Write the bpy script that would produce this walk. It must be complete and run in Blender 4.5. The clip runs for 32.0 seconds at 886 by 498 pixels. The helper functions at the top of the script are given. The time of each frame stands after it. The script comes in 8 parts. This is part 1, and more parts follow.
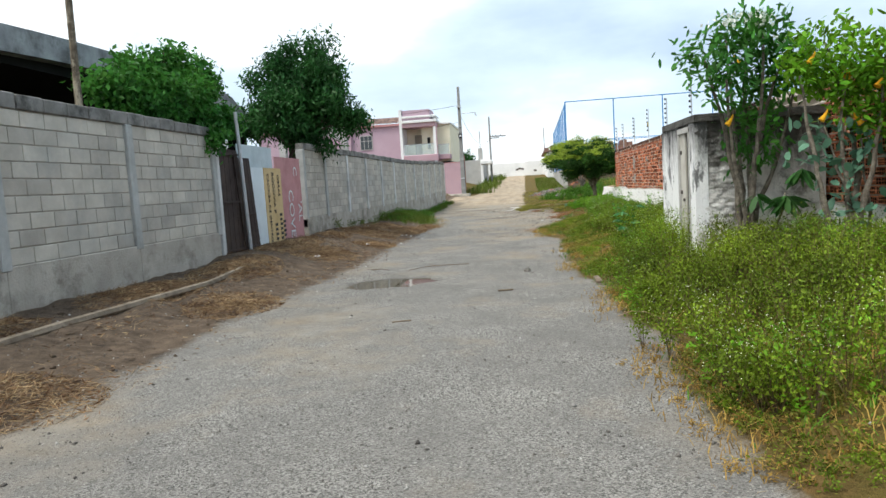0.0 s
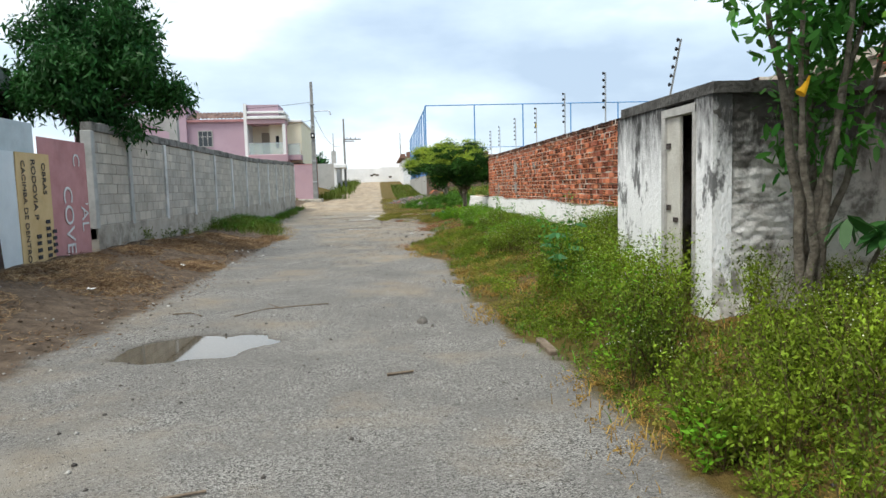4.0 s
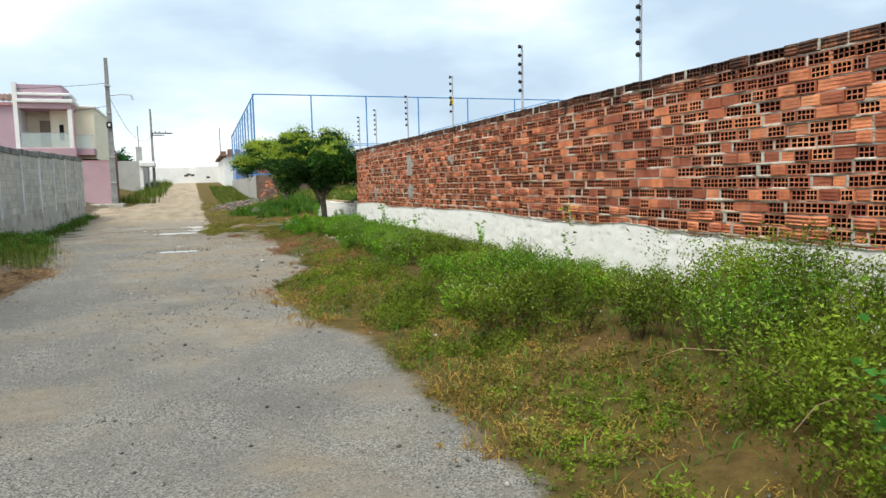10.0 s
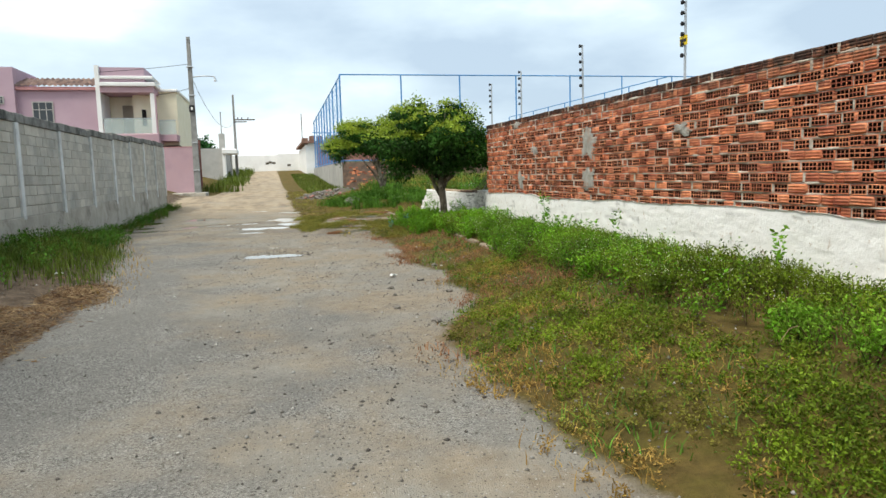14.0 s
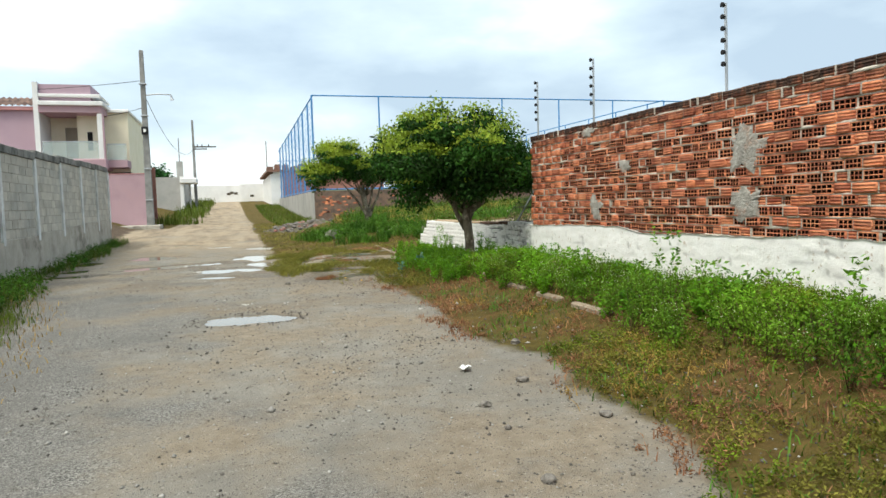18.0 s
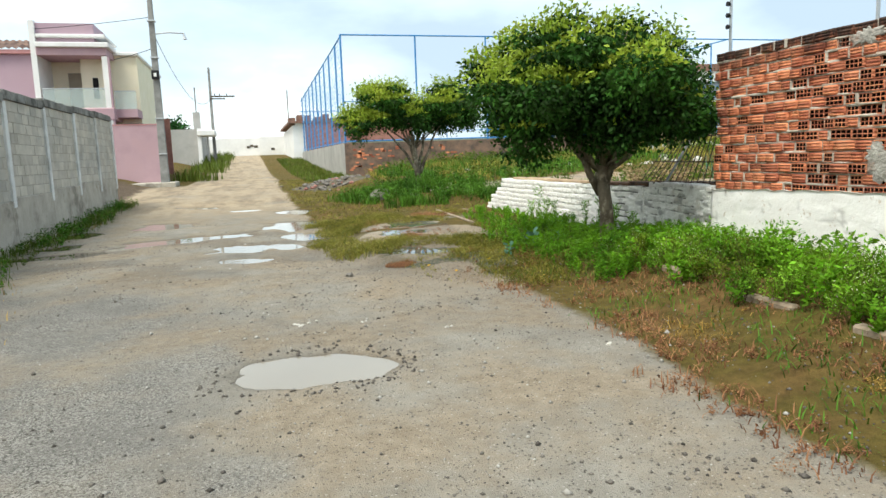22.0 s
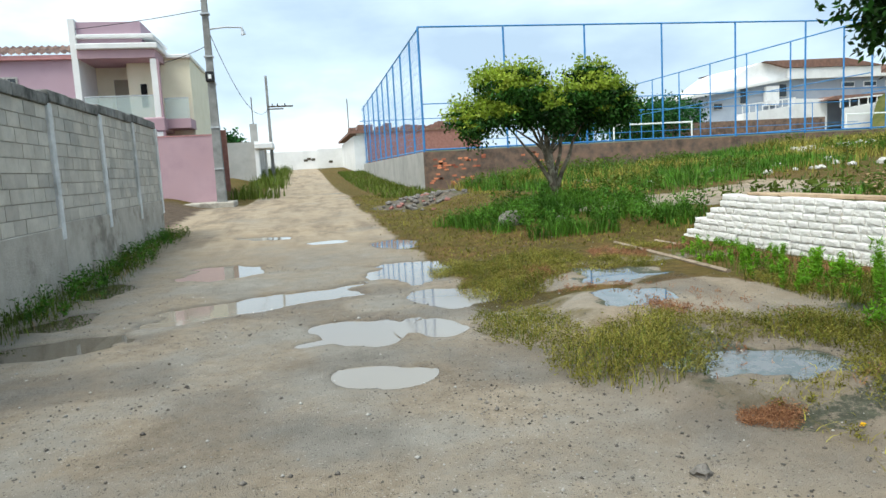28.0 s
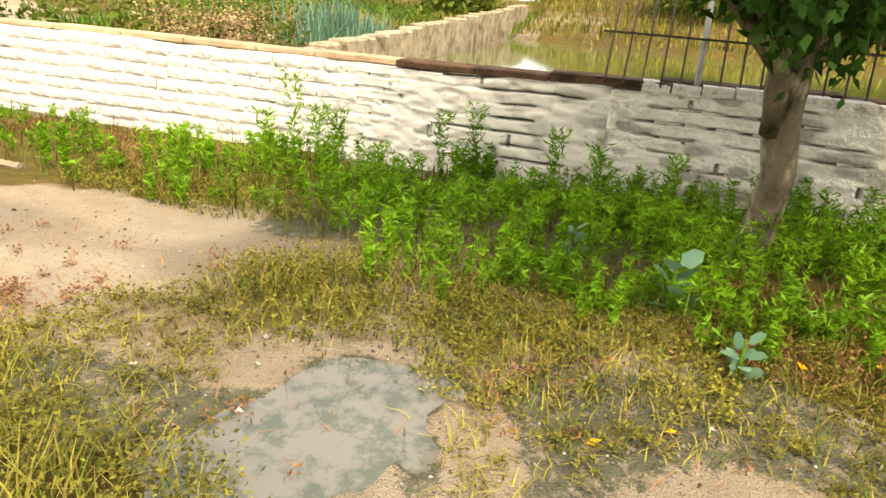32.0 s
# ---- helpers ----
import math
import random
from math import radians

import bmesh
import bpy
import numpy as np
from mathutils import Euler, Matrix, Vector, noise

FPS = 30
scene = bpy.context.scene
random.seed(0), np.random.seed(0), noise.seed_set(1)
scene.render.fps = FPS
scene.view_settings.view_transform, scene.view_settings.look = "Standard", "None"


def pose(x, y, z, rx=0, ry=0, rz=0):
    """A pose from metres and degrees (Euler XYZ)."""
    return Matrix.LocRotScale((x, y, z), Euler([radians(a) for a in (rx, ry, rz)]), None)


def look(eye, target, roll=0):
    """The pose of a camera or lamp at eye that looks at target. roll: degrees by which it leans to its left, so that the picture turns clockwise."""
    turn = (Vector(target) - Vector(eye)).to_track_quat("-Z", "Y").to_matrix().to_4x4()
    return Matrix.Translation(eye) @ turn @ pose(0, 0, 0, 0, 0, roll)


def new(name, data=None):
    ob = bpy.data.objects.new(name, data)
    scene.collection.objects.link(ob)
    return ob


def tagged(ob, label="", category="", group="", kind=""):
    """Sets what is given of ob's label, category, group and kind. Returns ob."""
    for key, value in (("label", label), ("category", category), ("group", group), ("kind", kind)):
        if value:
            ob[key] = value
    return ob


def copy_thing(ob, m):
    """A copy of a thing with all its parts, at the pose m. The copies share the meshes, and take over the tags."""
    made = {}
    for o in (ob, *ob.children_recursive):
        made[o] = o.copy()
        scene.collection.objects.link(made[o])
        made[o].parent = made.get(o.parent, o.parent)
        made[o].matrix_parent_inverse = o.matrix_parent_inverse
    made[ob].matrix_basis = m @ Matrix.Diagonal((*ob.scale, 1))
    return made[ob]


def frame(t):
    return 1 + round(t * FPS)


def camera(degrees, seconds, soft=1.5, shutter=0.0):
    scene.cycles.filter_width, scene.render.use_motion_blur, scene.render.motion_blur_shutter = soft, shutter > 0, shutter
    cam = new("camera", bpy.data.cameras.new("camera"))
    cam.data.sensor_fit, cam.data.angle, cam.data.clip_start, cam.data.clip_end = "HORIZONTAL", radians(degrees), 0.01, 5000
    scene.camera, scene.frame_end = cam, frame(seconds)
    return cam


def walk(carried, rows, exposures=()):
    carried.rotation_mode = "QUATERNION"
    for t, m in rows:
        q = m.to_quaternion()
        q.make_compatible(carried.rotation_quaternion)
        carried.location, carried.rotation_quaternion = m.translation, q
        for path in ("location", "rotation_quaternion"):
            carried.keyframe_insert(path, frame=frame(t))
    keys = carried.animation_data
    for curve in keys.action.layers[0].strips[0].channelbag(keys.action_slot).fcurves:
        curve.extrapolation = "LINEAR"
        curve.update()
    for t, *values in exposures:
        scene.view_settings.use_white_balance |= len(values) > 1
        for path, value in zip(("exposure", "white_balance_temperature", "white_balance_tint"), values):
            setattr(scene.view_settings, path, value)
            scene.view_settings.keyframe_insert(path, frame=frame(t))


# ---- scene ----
cam = camera(66.3, 32.0)
PATH = [
    (0, (-0.63, -0.929, 1.464), (-0.889, 1.045, 1.28), -3.5),
    (0.5, (-0.754, -0.517, 1.451), (-0.94, 1.463, 1.238), -0.7),
    (1, (-0.918, 0.074, 1.456), (-1.036, 2.053, 1.192), -2.2),
    (1.5, (-0.926, 0.526, 1.454), (-0.851, 2.513, 1.244), -3.1),
    (2, (-0.992, 1.018, 1.437), (-0.948, 3.007, 1.229), -1.0),
    (2.5, (-1.03, 1.497, 1.455), (-0.841, 3.484, 1.323), -2.4),
    (3, (-1.046, 2.004, 1.476), (-0.955, 3.996, 1.327), -1.7),
    (3.5, (-1.07, 2.545, 1.456), (-0.878, 4.531, 1.327), -1.8),
    (4, (-1.101, 3.042, 1.423), (-0.923, 5.025, 1.239), -1.6),
    (4.5, (-1.17, 3.546, 1.417), (-1.099, 5.537, 1.249), -1.1),
    (6.5, (-1.422, 5.634, 1.449), (-1.251, 7.616, 1.239), -0.9),
    (7, (-1.392, 6.42, 1.469), (-1.12, 8.395, 1.305), -1.5),
    (7.5, (-1.336, 7.03, 1.486), (-1.011, 8.996, 1.308), -2.6),
    (8, (-1.376, 7.478, 1.467), (-1.096, 9.449, 1.273), -0.7),
    (8.5, (-1.389, 7.945, 1.451), (-0.83, 9.858, 1.281), -2.7),
    (9, (-1.424, 8.384, 1.47), (-0.944, 10.322, 1.358), -0.3),
    (9.5, (-1.434, 8.98, 1.477), (-0.831, 10.868, 1.209), -1.5),
    (10, (-1.437, 9.501, 1.495), (-0.757, 11.372, 1.302), -1.4),
    (10.5, (-1.465, 10.071, 1.486), (-0.854, 11.967, 1.315), -0.4),
    (11, (-1.467, 10.572, 1.471), (-0.701, 12.415, 1.33), -2.5),
    (11.5, (-1.541, 11.028, 1.465), (-0.978, 12.945, 1.385), 0.9),
    (12, (-1.58, 11.572, 1.473), (-0.995, 13.478, 1.323), -1.3),
    (12.5, (-1.626, 12.154, 1.477), (-1.187, 14.096, 1.284), -0.3),
    (13, (-1.697, 12.748, 1.492), (-1.192, 14.678, 1.346), -1.2),
    (13.5, (-1.721, 13.375, 1.502), (-1.303, 15.327, 1.383), -2.0),
    (14, (-1.814, 14.021, 1.474), (-1.337, 15.95, 1.251), -1.6),
    (14.5, (-1.843, 14.522, 1.482), (-1.398, 16.469, 1.372), -3.5),
    (16.5, (-2.057, 16.463, 1.425), (-1.513, 18.376, 1.216), -0.8),
    (17, (-2.006, 17.09, 1.444), (-1.473, 19.002, 1.2), -2.1),
    (17.5, (-1.985, 17.644, 1.385), (-1.486, 19.571, 1.199), -1.2),
    (18, (-2.006, 18.268, 1.413), (-1.419, 20.175, 1.278), -1.7),
    (18.5, (-2.077, 18.713, 1.357), (-1.589, 20.649, 1.249), 0.2),
    (19, (-2.11, 19.194, 1.385), (-1.515, 21.101, 1.277), -2.1),
    (19.5, (-2.105, 19.678, 1.425), (-1.581, 21.604, 1.302), -0.3),
    (20, (-2.124, 20.222, 1.459), (-1.486, 22.11, 1.296), -0.7),
    (20.5, (-2.119, 20.772, 1.469), (-1.461, 22.655, 1.317), -1.2),
    (21, (-2.197, 21.337, 1.427), (-1.642, 23.252, 1.279), -1.2),
    (21.5, (-2.161, 21.82, 1.457), (-1.545, 23.71, 1.232), -2.8),
    (22, (-2.205, 22.472, 1.476), (-1.678, 24.383, 1.205), -2.0),
    (22.5, (-2.197, 23.012, 1.502), (-1.655, 24.901, 1.131), -3.3),
    (23, (-2.228, 23.574, 1.513), (-1.901, 25.514, 1.153), -1.2),
    (23.5, (-2.339, 24.038, 1.55), (-1.89, 25.955, 1.199), -2.8),
    (24, (-2.422, 24.529, 1.534), (-1.991, 26.453, 1.203), -1.8),
    (24.5, (-2.578, 25.068, 1.553), (-2.175, 27.008, 1.282), -1.3),
    (25, (-2.677, 25.601, 1.515), (-2.198, 27.525, 1.251), -2.0),
    (25.5, (-2.766, 26.108, 1.548), (-2.441, 28.068, 1.316), -0.7),
    (27.5, (-2.928, 27.654, 1.581), (-2.603, 29.612, 1.338), -5.1),
    (28, (-2.884, 28.158, 1.545), (-2.496, 30.106, 1.31), -3.2),
    (28.5, (-2.708, 28.663, 1.535), (-1.957, 30.495, 1.248), -2.6),
    (29, (-2.584, 29.082, 1.544), (-1.507, 30.745, 1.273), -3.1),
    (29.5, (-2.428, 29.538, 1.513), (-1.275, 31.145, 1.221), -1.2),
    (30, (-2.234, 29.96, 1.5), (-0.786, 31.255, 1.026), -1.4),
    (30.5, (-2.026, 30.378, 1.447), (-0.508, 31.46, 0.723), 1.7),
    (31, (-1.87, 30.721, 1.425), (-0.204, 31.45, 0.593), 3.1),
    (31.5, (-1.710, 31.033, 1.425), (0.040, 31.482, 0.570), 2.6),
    (32, (-1.506, 31.384, 1.430), (0.304, 31.873, 0.733), 4.5),
]
EXPOSURES = [(0, 0.56, 6450, 8), (4, 0.46, 6450, 8), (8, 0.42, 6550, 6), (10.5, 0.48, 6600, 6), (14, 0.44, 6700, 6), (20, 0.55, 6700, 4), (24, 0.72, 6700, 4), (28, 0.5, 6250, 4),
             (29, 0.66, 6350, 6), (29.5, 0.74, 6700, 8), (30.5, 1.05, 7700, 12), (31, 1.3, 8400, 16), (32, 1.42, 9000, 14)]
walk(cam, [(t, look(eye, target, roll)) for t, eye, target, roll in PATH], EXPOSURES)

# ---- world and light ----
world = bpy.data.worlds.new("world")
scene.world = world
world.use_nodes = True
wn, wl = world.node_tree.nodes, world.node_tree.links
wn.clear()
w_out = wn.new("ShaderNodeOutputWorld")
w_bg = wn.new("ShaderNodeBackground")
w_sky = wn.new("ShaderNodeTexSky")
w_sky.sky_type = "NISHITA"
w_sky.sun_disc = False
w_sky.sun_elevation = radians(62)
w_sky.sun_rotation = radians(-50)
w_sky.dust_density = 2.0
w_scale = wn.new("ShaderNodeVectorMath")
w_scale.operation = "SCALE"
w_scale.inputs["Scale"].default_value = 0.085
w_tc = wn.new("ShaderNodeTexCoord")
w_map = wn.new("ShaderNodeMapping")
w_map.inputs["Scale"].default_value = (1.0, 1.0, 2.6)
w_map.inputs["Location"].default_value = (0.35, 1.5, 0.3)
w_noise = wn.new("ShaderNodeTexNoise")
w_noise.inputs["Scale"].default_value = 2.1
w_noise.inputs["Detail"].default_value = 7
w_noise.inputs["Roughness"].default_value = 0.5
w_ramp = wn.new("ShaderNodeValToRGB")
w_ramp.color_ramp.elements[0].position = 0.34
w_ramp.color_ramp.elements[0].color = (0.40, 0.50, 0.63, 1)
w_ramp.color_ramp.elements[1].position = 0.62
w_ramp.color_ramp.elements[1].color = (0.97, 0.99, 1.01, 1)
w_mid = w_ramp.color_ramp.elements.new(0.48)
w_mid.color = (0.58, 0.69, 0.80, 1)
w_mix = wn.new("ShaderNodeMix")
w_mix.data_type = "RGBA"
w_mix.inputs["Factor"].default_value = 0.88
wl.new(w_tc.outputs["Generated"], w_map.inputs["Vector"])
wl.new(w_map.outputs["Vector"], w_noise.inputs["Vector"])
w_sep = wn.new("ShaderNodeSeparateXYZ")
wl.new(w_tc.outputs["Generated"], w_sep.inputs[0])
w_side = wn.new("ShaderNodeMath")
w_side.operation = "MULTIPLY_ADD"
w_side.inputs[1].default_value = -0.13
wl.new(w_sep.outputs["X"], w_side.inputs[0])
wl.new(w_noise.outputs["Fac"], w_side.inputs[2])
wl.new(w_side.outputs[0], w_ramp.inputs["Fac"])
wl.new(w_sky.outputs["Color"], w_scale.inputs[0])
wl.new(w_scale.outputs["Vector"], w_mix.inputs["A"])
wl.new(w_ramp.outputs["Color"], w_mix.inputs["B"])
wl.new(w_mix.outputs["Result"], w_bg.inputs["Color"])
w_bg.inputs["Strength"].default_value = 1.12
wl.new(w_bg.outputs["Background"], w_out.inputs["Surface"])

sun = new("sun", bpy.data.lights.new("sun", "SUN"))
sun.data.energy = 2.6
sun.data.angle = radians(26)
sun.data.color = (1.0, 0.95, 0.87)
sun.matrix_world = look((0, 0, 20), (8.0, 7.0, 0))


# ---- materials ----
def mat(name, a, b, scale=3.0, rough=0.85, bump=0.25, bscale=40.0, metal=0.0, spec=0.16,
        stain=None, stain_scale=0.7, stain_amt=0.5, slo=0.48, swid=0.18, vary=0.0, island=0.0, stretch=(1, 1, 1), trans=0.0, run=None):
    m = bpy.data.materials.new(name)
    m.use_nodes = True
    n, l = m.node_tree.nodes, m.node_tree.links
    p = n["Principled BSDF"]
    p.inputs["Roughness"].default_value = rough
    p.inputs["Metallic"].default_value = metal
    p.inputs["Specular IOR Level"].default_value = spec
    geo = n.new("ShaderNodeNewGeometry")
    mp = n.new("ShaderNodeMapping")
    mp.inputs["Scale"].default_value = stretch
    l.new(geo.outputs["Position"], mp.inputs["Vector"])
    n1 = n.new("ShaderNodeTexNoise")
    n1.inputs["Scale"].default_value = scale
    n1.inputs["Detail"].default_value = 6
    n1.inputs["Roughness"].default_value = 0.65
    l.new(mp.outputs["Vector"], n1.inputs["Vector"])
    r1 = n.new("ShaderNodeValToRGB")
    r1.color_ramp.elements[0].position, r1.color_ramp.elements[1].position = 0.32, 0.68
    r1.color_ramp.elements[0].color, r1.color_ramp.elements[1].color = (*a, 1), (*b, 1)
    l.new(n1.outputs["Fac"], r1.inputs["Fac"])
    col = r1.outputs["Color"]
    if stain:
        n2 = n.new("ShaderNodeTexNoise")
        n2.inputs["Scale"].default_value = stain_scale
        n2.inputs["Detail"].default_value = 8
        n2.inputs["Roughness"].default_value = 0.7
        l.new(mp.outputs["Vector"], n2.inputs["Vector"])
        r2 = n.new("ShaderNodeValToRGB")
        r2.color_ramp.elements[0].position, r2.color_ramp.elements[1].position = slo, slo + swid
        r2.color_ramp.elements[1].color = (stain_amt, stain_amt, stain_amt, 1)
        r2.color_ramp.elements[0].color = (0, 0, 0, 1)
        l.new(n2.outputs["Fac"], r2.inputs["Fac"])
        mx = n.new("ShaderNodeMix")
        mx.data_type = "RGBA"
        l.new(r2.outputs["Color"], mx.inputs["Factor"])
        l.new(col, mx.inputs["A"])
        mx.inputs["B"].default_value = (*stain, 1)
        col = mx.outputs["Result"]
    if run:
        # mould run down from a wet top edge: low, high, reach of the streaks, colour
        sp = n.new("ShaderNodeSeparateXYZ")
        l.new(geo.outputs["Position"], sp.inputs[0])
        mp4 = n.new("ShaderNodeMapping")
        mp4.inputs["Scale"].default_value = (7, 7, 2.2)
        l.new(geo.outputs["Position"], mp4.inputs["Vector"])
        n4 = n.new("ShaderNodeTexNoise")
        n4.inputs["Scale"].default_value = 1.0
        n4.inputs["Detail"].default_value = 8
        n4.inputs["Roughness"].default_value = 0.75
        l.new(mp4.outputs["Vector"], n4.inputs["Vector"])
        ad = n.new("ShaderNodeMath")
        ad.operation = "MULTIPLY_ADD"
        ad.inputs[1].default_value = run[2]
        l.new(n4.outputs["Fac"], ad.inputs[0])
        l.new(sp.outputs["Z"], ad.inputs[2])
        m4 = n.new("ShaderNodeMapRange")
        m4.inputs["From Min"].default_value, m4.inputs["From Max"].default_value = run[0] + run[2] * 0.5, run[1] + run[2] * 0.5
        m4.inputs["To Max"].default_value = 0.95
        l.new(ad.outputs[0], m4.inputs["Value"])
        mx4 = n.new("ShaderNodeMix")
        mx4.data_type = "RGBA"
        l.new(m4.outputs["Result"], mx4.inputs["Factor"])
        l.new(col, mx4.inputs["A"])
        mx4.inputs["B"].default_value = (*run[3], 1)
        col = mx4.outputs["Result"]
    if vary or island:
        if vary:
            src = n.new("ShaderNodeObjectInfo").outputs["Random"]
        else:
            src = geo.outputs["Random Per Island"]
        hs = n.new("ShaderNodeHueSaturation")
        mr = n.new("ShaderNodeMapRange")
        k = vary or island
        mr.inputs["To Min"].default_value, mr.inputs["To Max"].default_value = 1 - k, 1 + k
        l.new(src, mr.inputs["Value"])
        l.new(mr.outputs["Result"], hs.inputs["Value"])
        mh = n.new("ShaderNodeMapRange")
        mh.inputs["To Min"].default_value, mh.inputs["To Max"].default_value = 0.5 - 0.018 * k, 0.5 + 0.018 * k
        l.new(src, mh.inputs["Value"])
        l.new(mh.outputs["Result"], hs.inputs["Hue"])
        l.new(col, hs.inputs["Color"])
        col = hs.outputs["Color"]
    l.new(col, p.inputs["Base Color"])
    if bump:
        n3 = n.new("ShaderNodeTexNoise")
        n3.inputs["Scale"].default_value = bscale
        n3.inputs["Detail"].default_value = 5
        l.new(mp.outputs["Vector"], n3.inputs["Vector"])
        bp = n.new("ShaderNodeBump")
        bp.inputs["Strength"].default_value = bump
        bp.inputs["Distance"].default_value = 0.02
        l.new(n3.outputs["Fac"], bp.inputs["Height"])
        l.new(bp.outputs["Normal"], p.inputs["Normal"])
    if trans:
        tr = n.new("ShaderNodeBsdfTranslucent")
        l.new(col, tr.inputs["Color"])
        ms = n.new("ShaderNodeMixShader")
        ms.inputs["Fac"].default_value = trans
        l.new(p.outputs["BSDF"], ms.inputs[1])
        l.new(tr.outputs["BSDF"], ms.inputs[2])
        l.new(ms.outputs["Shader"], n["Material Output"].inputs["Surface"])
    return m


M_BLOCK = mat("concrete_block", (0.42, 0.385, 0.325), (0.575, 0.53, 0.455), 2.5, 0.95, 0.5, 90, stain=(0.30, 0.315, 0.31), stain_amt=0.4, vary=0.15)
M_BLOCK_I = mat("concrete_block_far", (0.42, 0.385, 0.325), (0.575, 0.53, 0.455), 2.5, 0.95, 0.5, 90, stain=(0.30, 0.315, 0.31), stain_amt=0.4, island=0.13)
M_MORTAR = mat("mortar", (0.29, 0.265, 0.225), (0.42, 0.39, 0.335), 6, 0.95, 0.6, 70)
M_POST = mat("concrete_post", (0.60, 0.60, 0.58), (0.76, 0.755, 0.73), 4, 0.9, 0.35, 60, stain=(0.22, 0.21, 0.19), stain_amt=0.5)
M_POST_GREY = mat("grey_concrete_post", (0.36, 0.365, 0.345), (0.50, 0.50, 0.475), 4, 0.9, 0.35, 60, stain=(0.20, 0.20, 0.18), stain_amt=0.5)
M_PLINTH = mat("plinth_render", (0.35, 0.315, 0.265), (0.50, 0.46, 0.395), 2.2, 0.95, 0.6, 35, stain=(0.17, 0.15, 0.12), stain_scale=1.3, stain_amt=0.7, slo=0.52, swid=0.12)
M_CAP = mat("coping_concrete", (0.17, 0.165, 0.15), (0.30, 0.29, 0.27), 3.5, 0.95, 0.5, 60, stain=(0.05, 0.05, 0.045), stain_scale=2.2, stain_amt=0.9)
M_BRICK = mat("clay_brick", (0.47, 0.140, 0.075), (0.74, 0.29, 0.16), 5, 0.9, 0.5, 120, stain=(0.18, 0.115, 0.085), stain_scale=2.0, stain_amt=0.38, vary=0.45, run=(2.30, 2.50, 0.55, (0.045, 0.035, 0.03)))
M_BRICK_I = mat("clay_brick_far", (0.47, 0.140, 0.075), (0.74, 0.29, 0.16), 5, 0.9, 0.5, 120, stain=(0.18, 0.115, 0.085), stain_scale=2.0, stain_amt=0.38, island=0.45, run=(2.30, 2.50, 0.55, (0.045, 0.035, 0.03)))
M_BMORTAR = mat("brick_mortar", (0.36, 0.315, 0.26), (0.66, 0.61, 0.53), 8, 0.95, 0.8, 50, stain=(0.26, 0.13, 0.08), stain_scale=3, stain_amt=0.5)
M_WHITEWASH = mat("whitewash", (0.78, 0.76, 0.72), (0.90, 0.89, 0.865), 6, 0.9, 0.6, 32, stain=(0.42, 0.33, 0.24), stain_scale=6.0, stain_amt=0.6, slo=0.58, swid=0.07)
M_WHITEWASH_OLD = mat("worn_whitewash", (0.66, 0.64, 0.59), (0.86, 0.845, 0.80), 5, 0.92, 1.0, 34, stain=(0.12, 0.10, 0.08), stain_scale=5.5, stain_amt=0.7, slo=0.56, swid=0.09)
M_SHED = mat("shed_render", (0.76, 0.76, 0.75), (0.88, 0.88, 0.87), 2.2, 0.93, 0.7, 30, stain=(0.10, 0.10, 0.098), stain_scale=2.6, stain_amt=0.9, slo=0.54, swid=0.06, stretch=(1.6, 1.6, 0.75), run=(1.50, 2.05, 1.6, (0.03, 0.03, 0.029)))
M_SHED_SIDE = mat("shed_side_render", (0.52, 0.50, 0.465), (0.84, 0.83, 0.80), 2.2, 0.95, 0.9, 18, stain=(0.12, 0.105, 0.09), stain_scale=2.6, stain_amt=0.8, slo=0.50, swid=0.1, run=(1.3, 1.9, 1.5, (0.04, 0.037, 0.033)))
M_MAUVE = mat("mauve_paint", (0.42, 0.30, 0.36), (0.49, 0.36, 0.42), 1.2, 0.85, 0.15, 40, stain=(0.36, 0.25, 0.30), stain_scale=0.6, stain_amt=0.4)
M_PINK = mat("pink_paint", (0.43, 0.29, 0.325), (0.50, 0.345, 0.38), 1.2, 0.85, 0.15, 40, stain=(0.40, 0.24, 0.25), stain_scale=0.6, stain_amt=0.4)
M_CREAM = mat("cream_paint", (0.76, 0.70, 0.52), (0.83, 0.77, 0.61), 1.2, 0.85, 0.1, 40)
M_WHITE = mat("white_paint", (0.76, 0.76, 0.75), (0.84, 0.84, 0.83), 0.8, 0.8, 0.12, 30, stain=(0.55, 0.55, 0.54), stain_scale=0.5, stain_amt=0.35)
M_GREYWALL = mat("grey_render", (0.36, 0.36, 0.34), (0.47, 0.46, 0.44), 0.7, 0.9, 0.3, 20, stain=(0.26, 0.26, 0.25), stain_scale=0.4, stain_amt=0.6)
M_TILE = mat("roof_tile", (0.17, 0.10, 0.08), (0.33, 0.19, 0.14), 2.5, 0.85, 0.4, 30, stain=(0.16, 0.11, 0.09), stain_amt=0.6, island=0.2)
M_TILE_OLD = mat("old_roof_tile", (0.11, 0.085, 0.078), (0.23, 0.15, 0.125), 2.5, 0.9, 0.4, 30, stain=(0.30, 0.17, 0.12), stain_scale=1.5, stain_amt=0.5, island=0.3)
M_TAUPE = mat("taupe_recess_shade", (0.27, 0.24, 0.185), (0.34, 0.30, 0.235), 2, 0.7, 0.1, 20)
# Near black; also stands in for shade in the yard and under the wing.
M_DARK = mat("void_and_shade", (0.012, 0.012, 0.012), (0.02, 0.02, 0.02), 2, 0.9, 0.0)
M_BLUE = mat("blue_steel", (0.03, 0.18, 0.46), (0.05, 0.25, 0.56), 6, 0.5, 0.05, 60, spec=0.5)
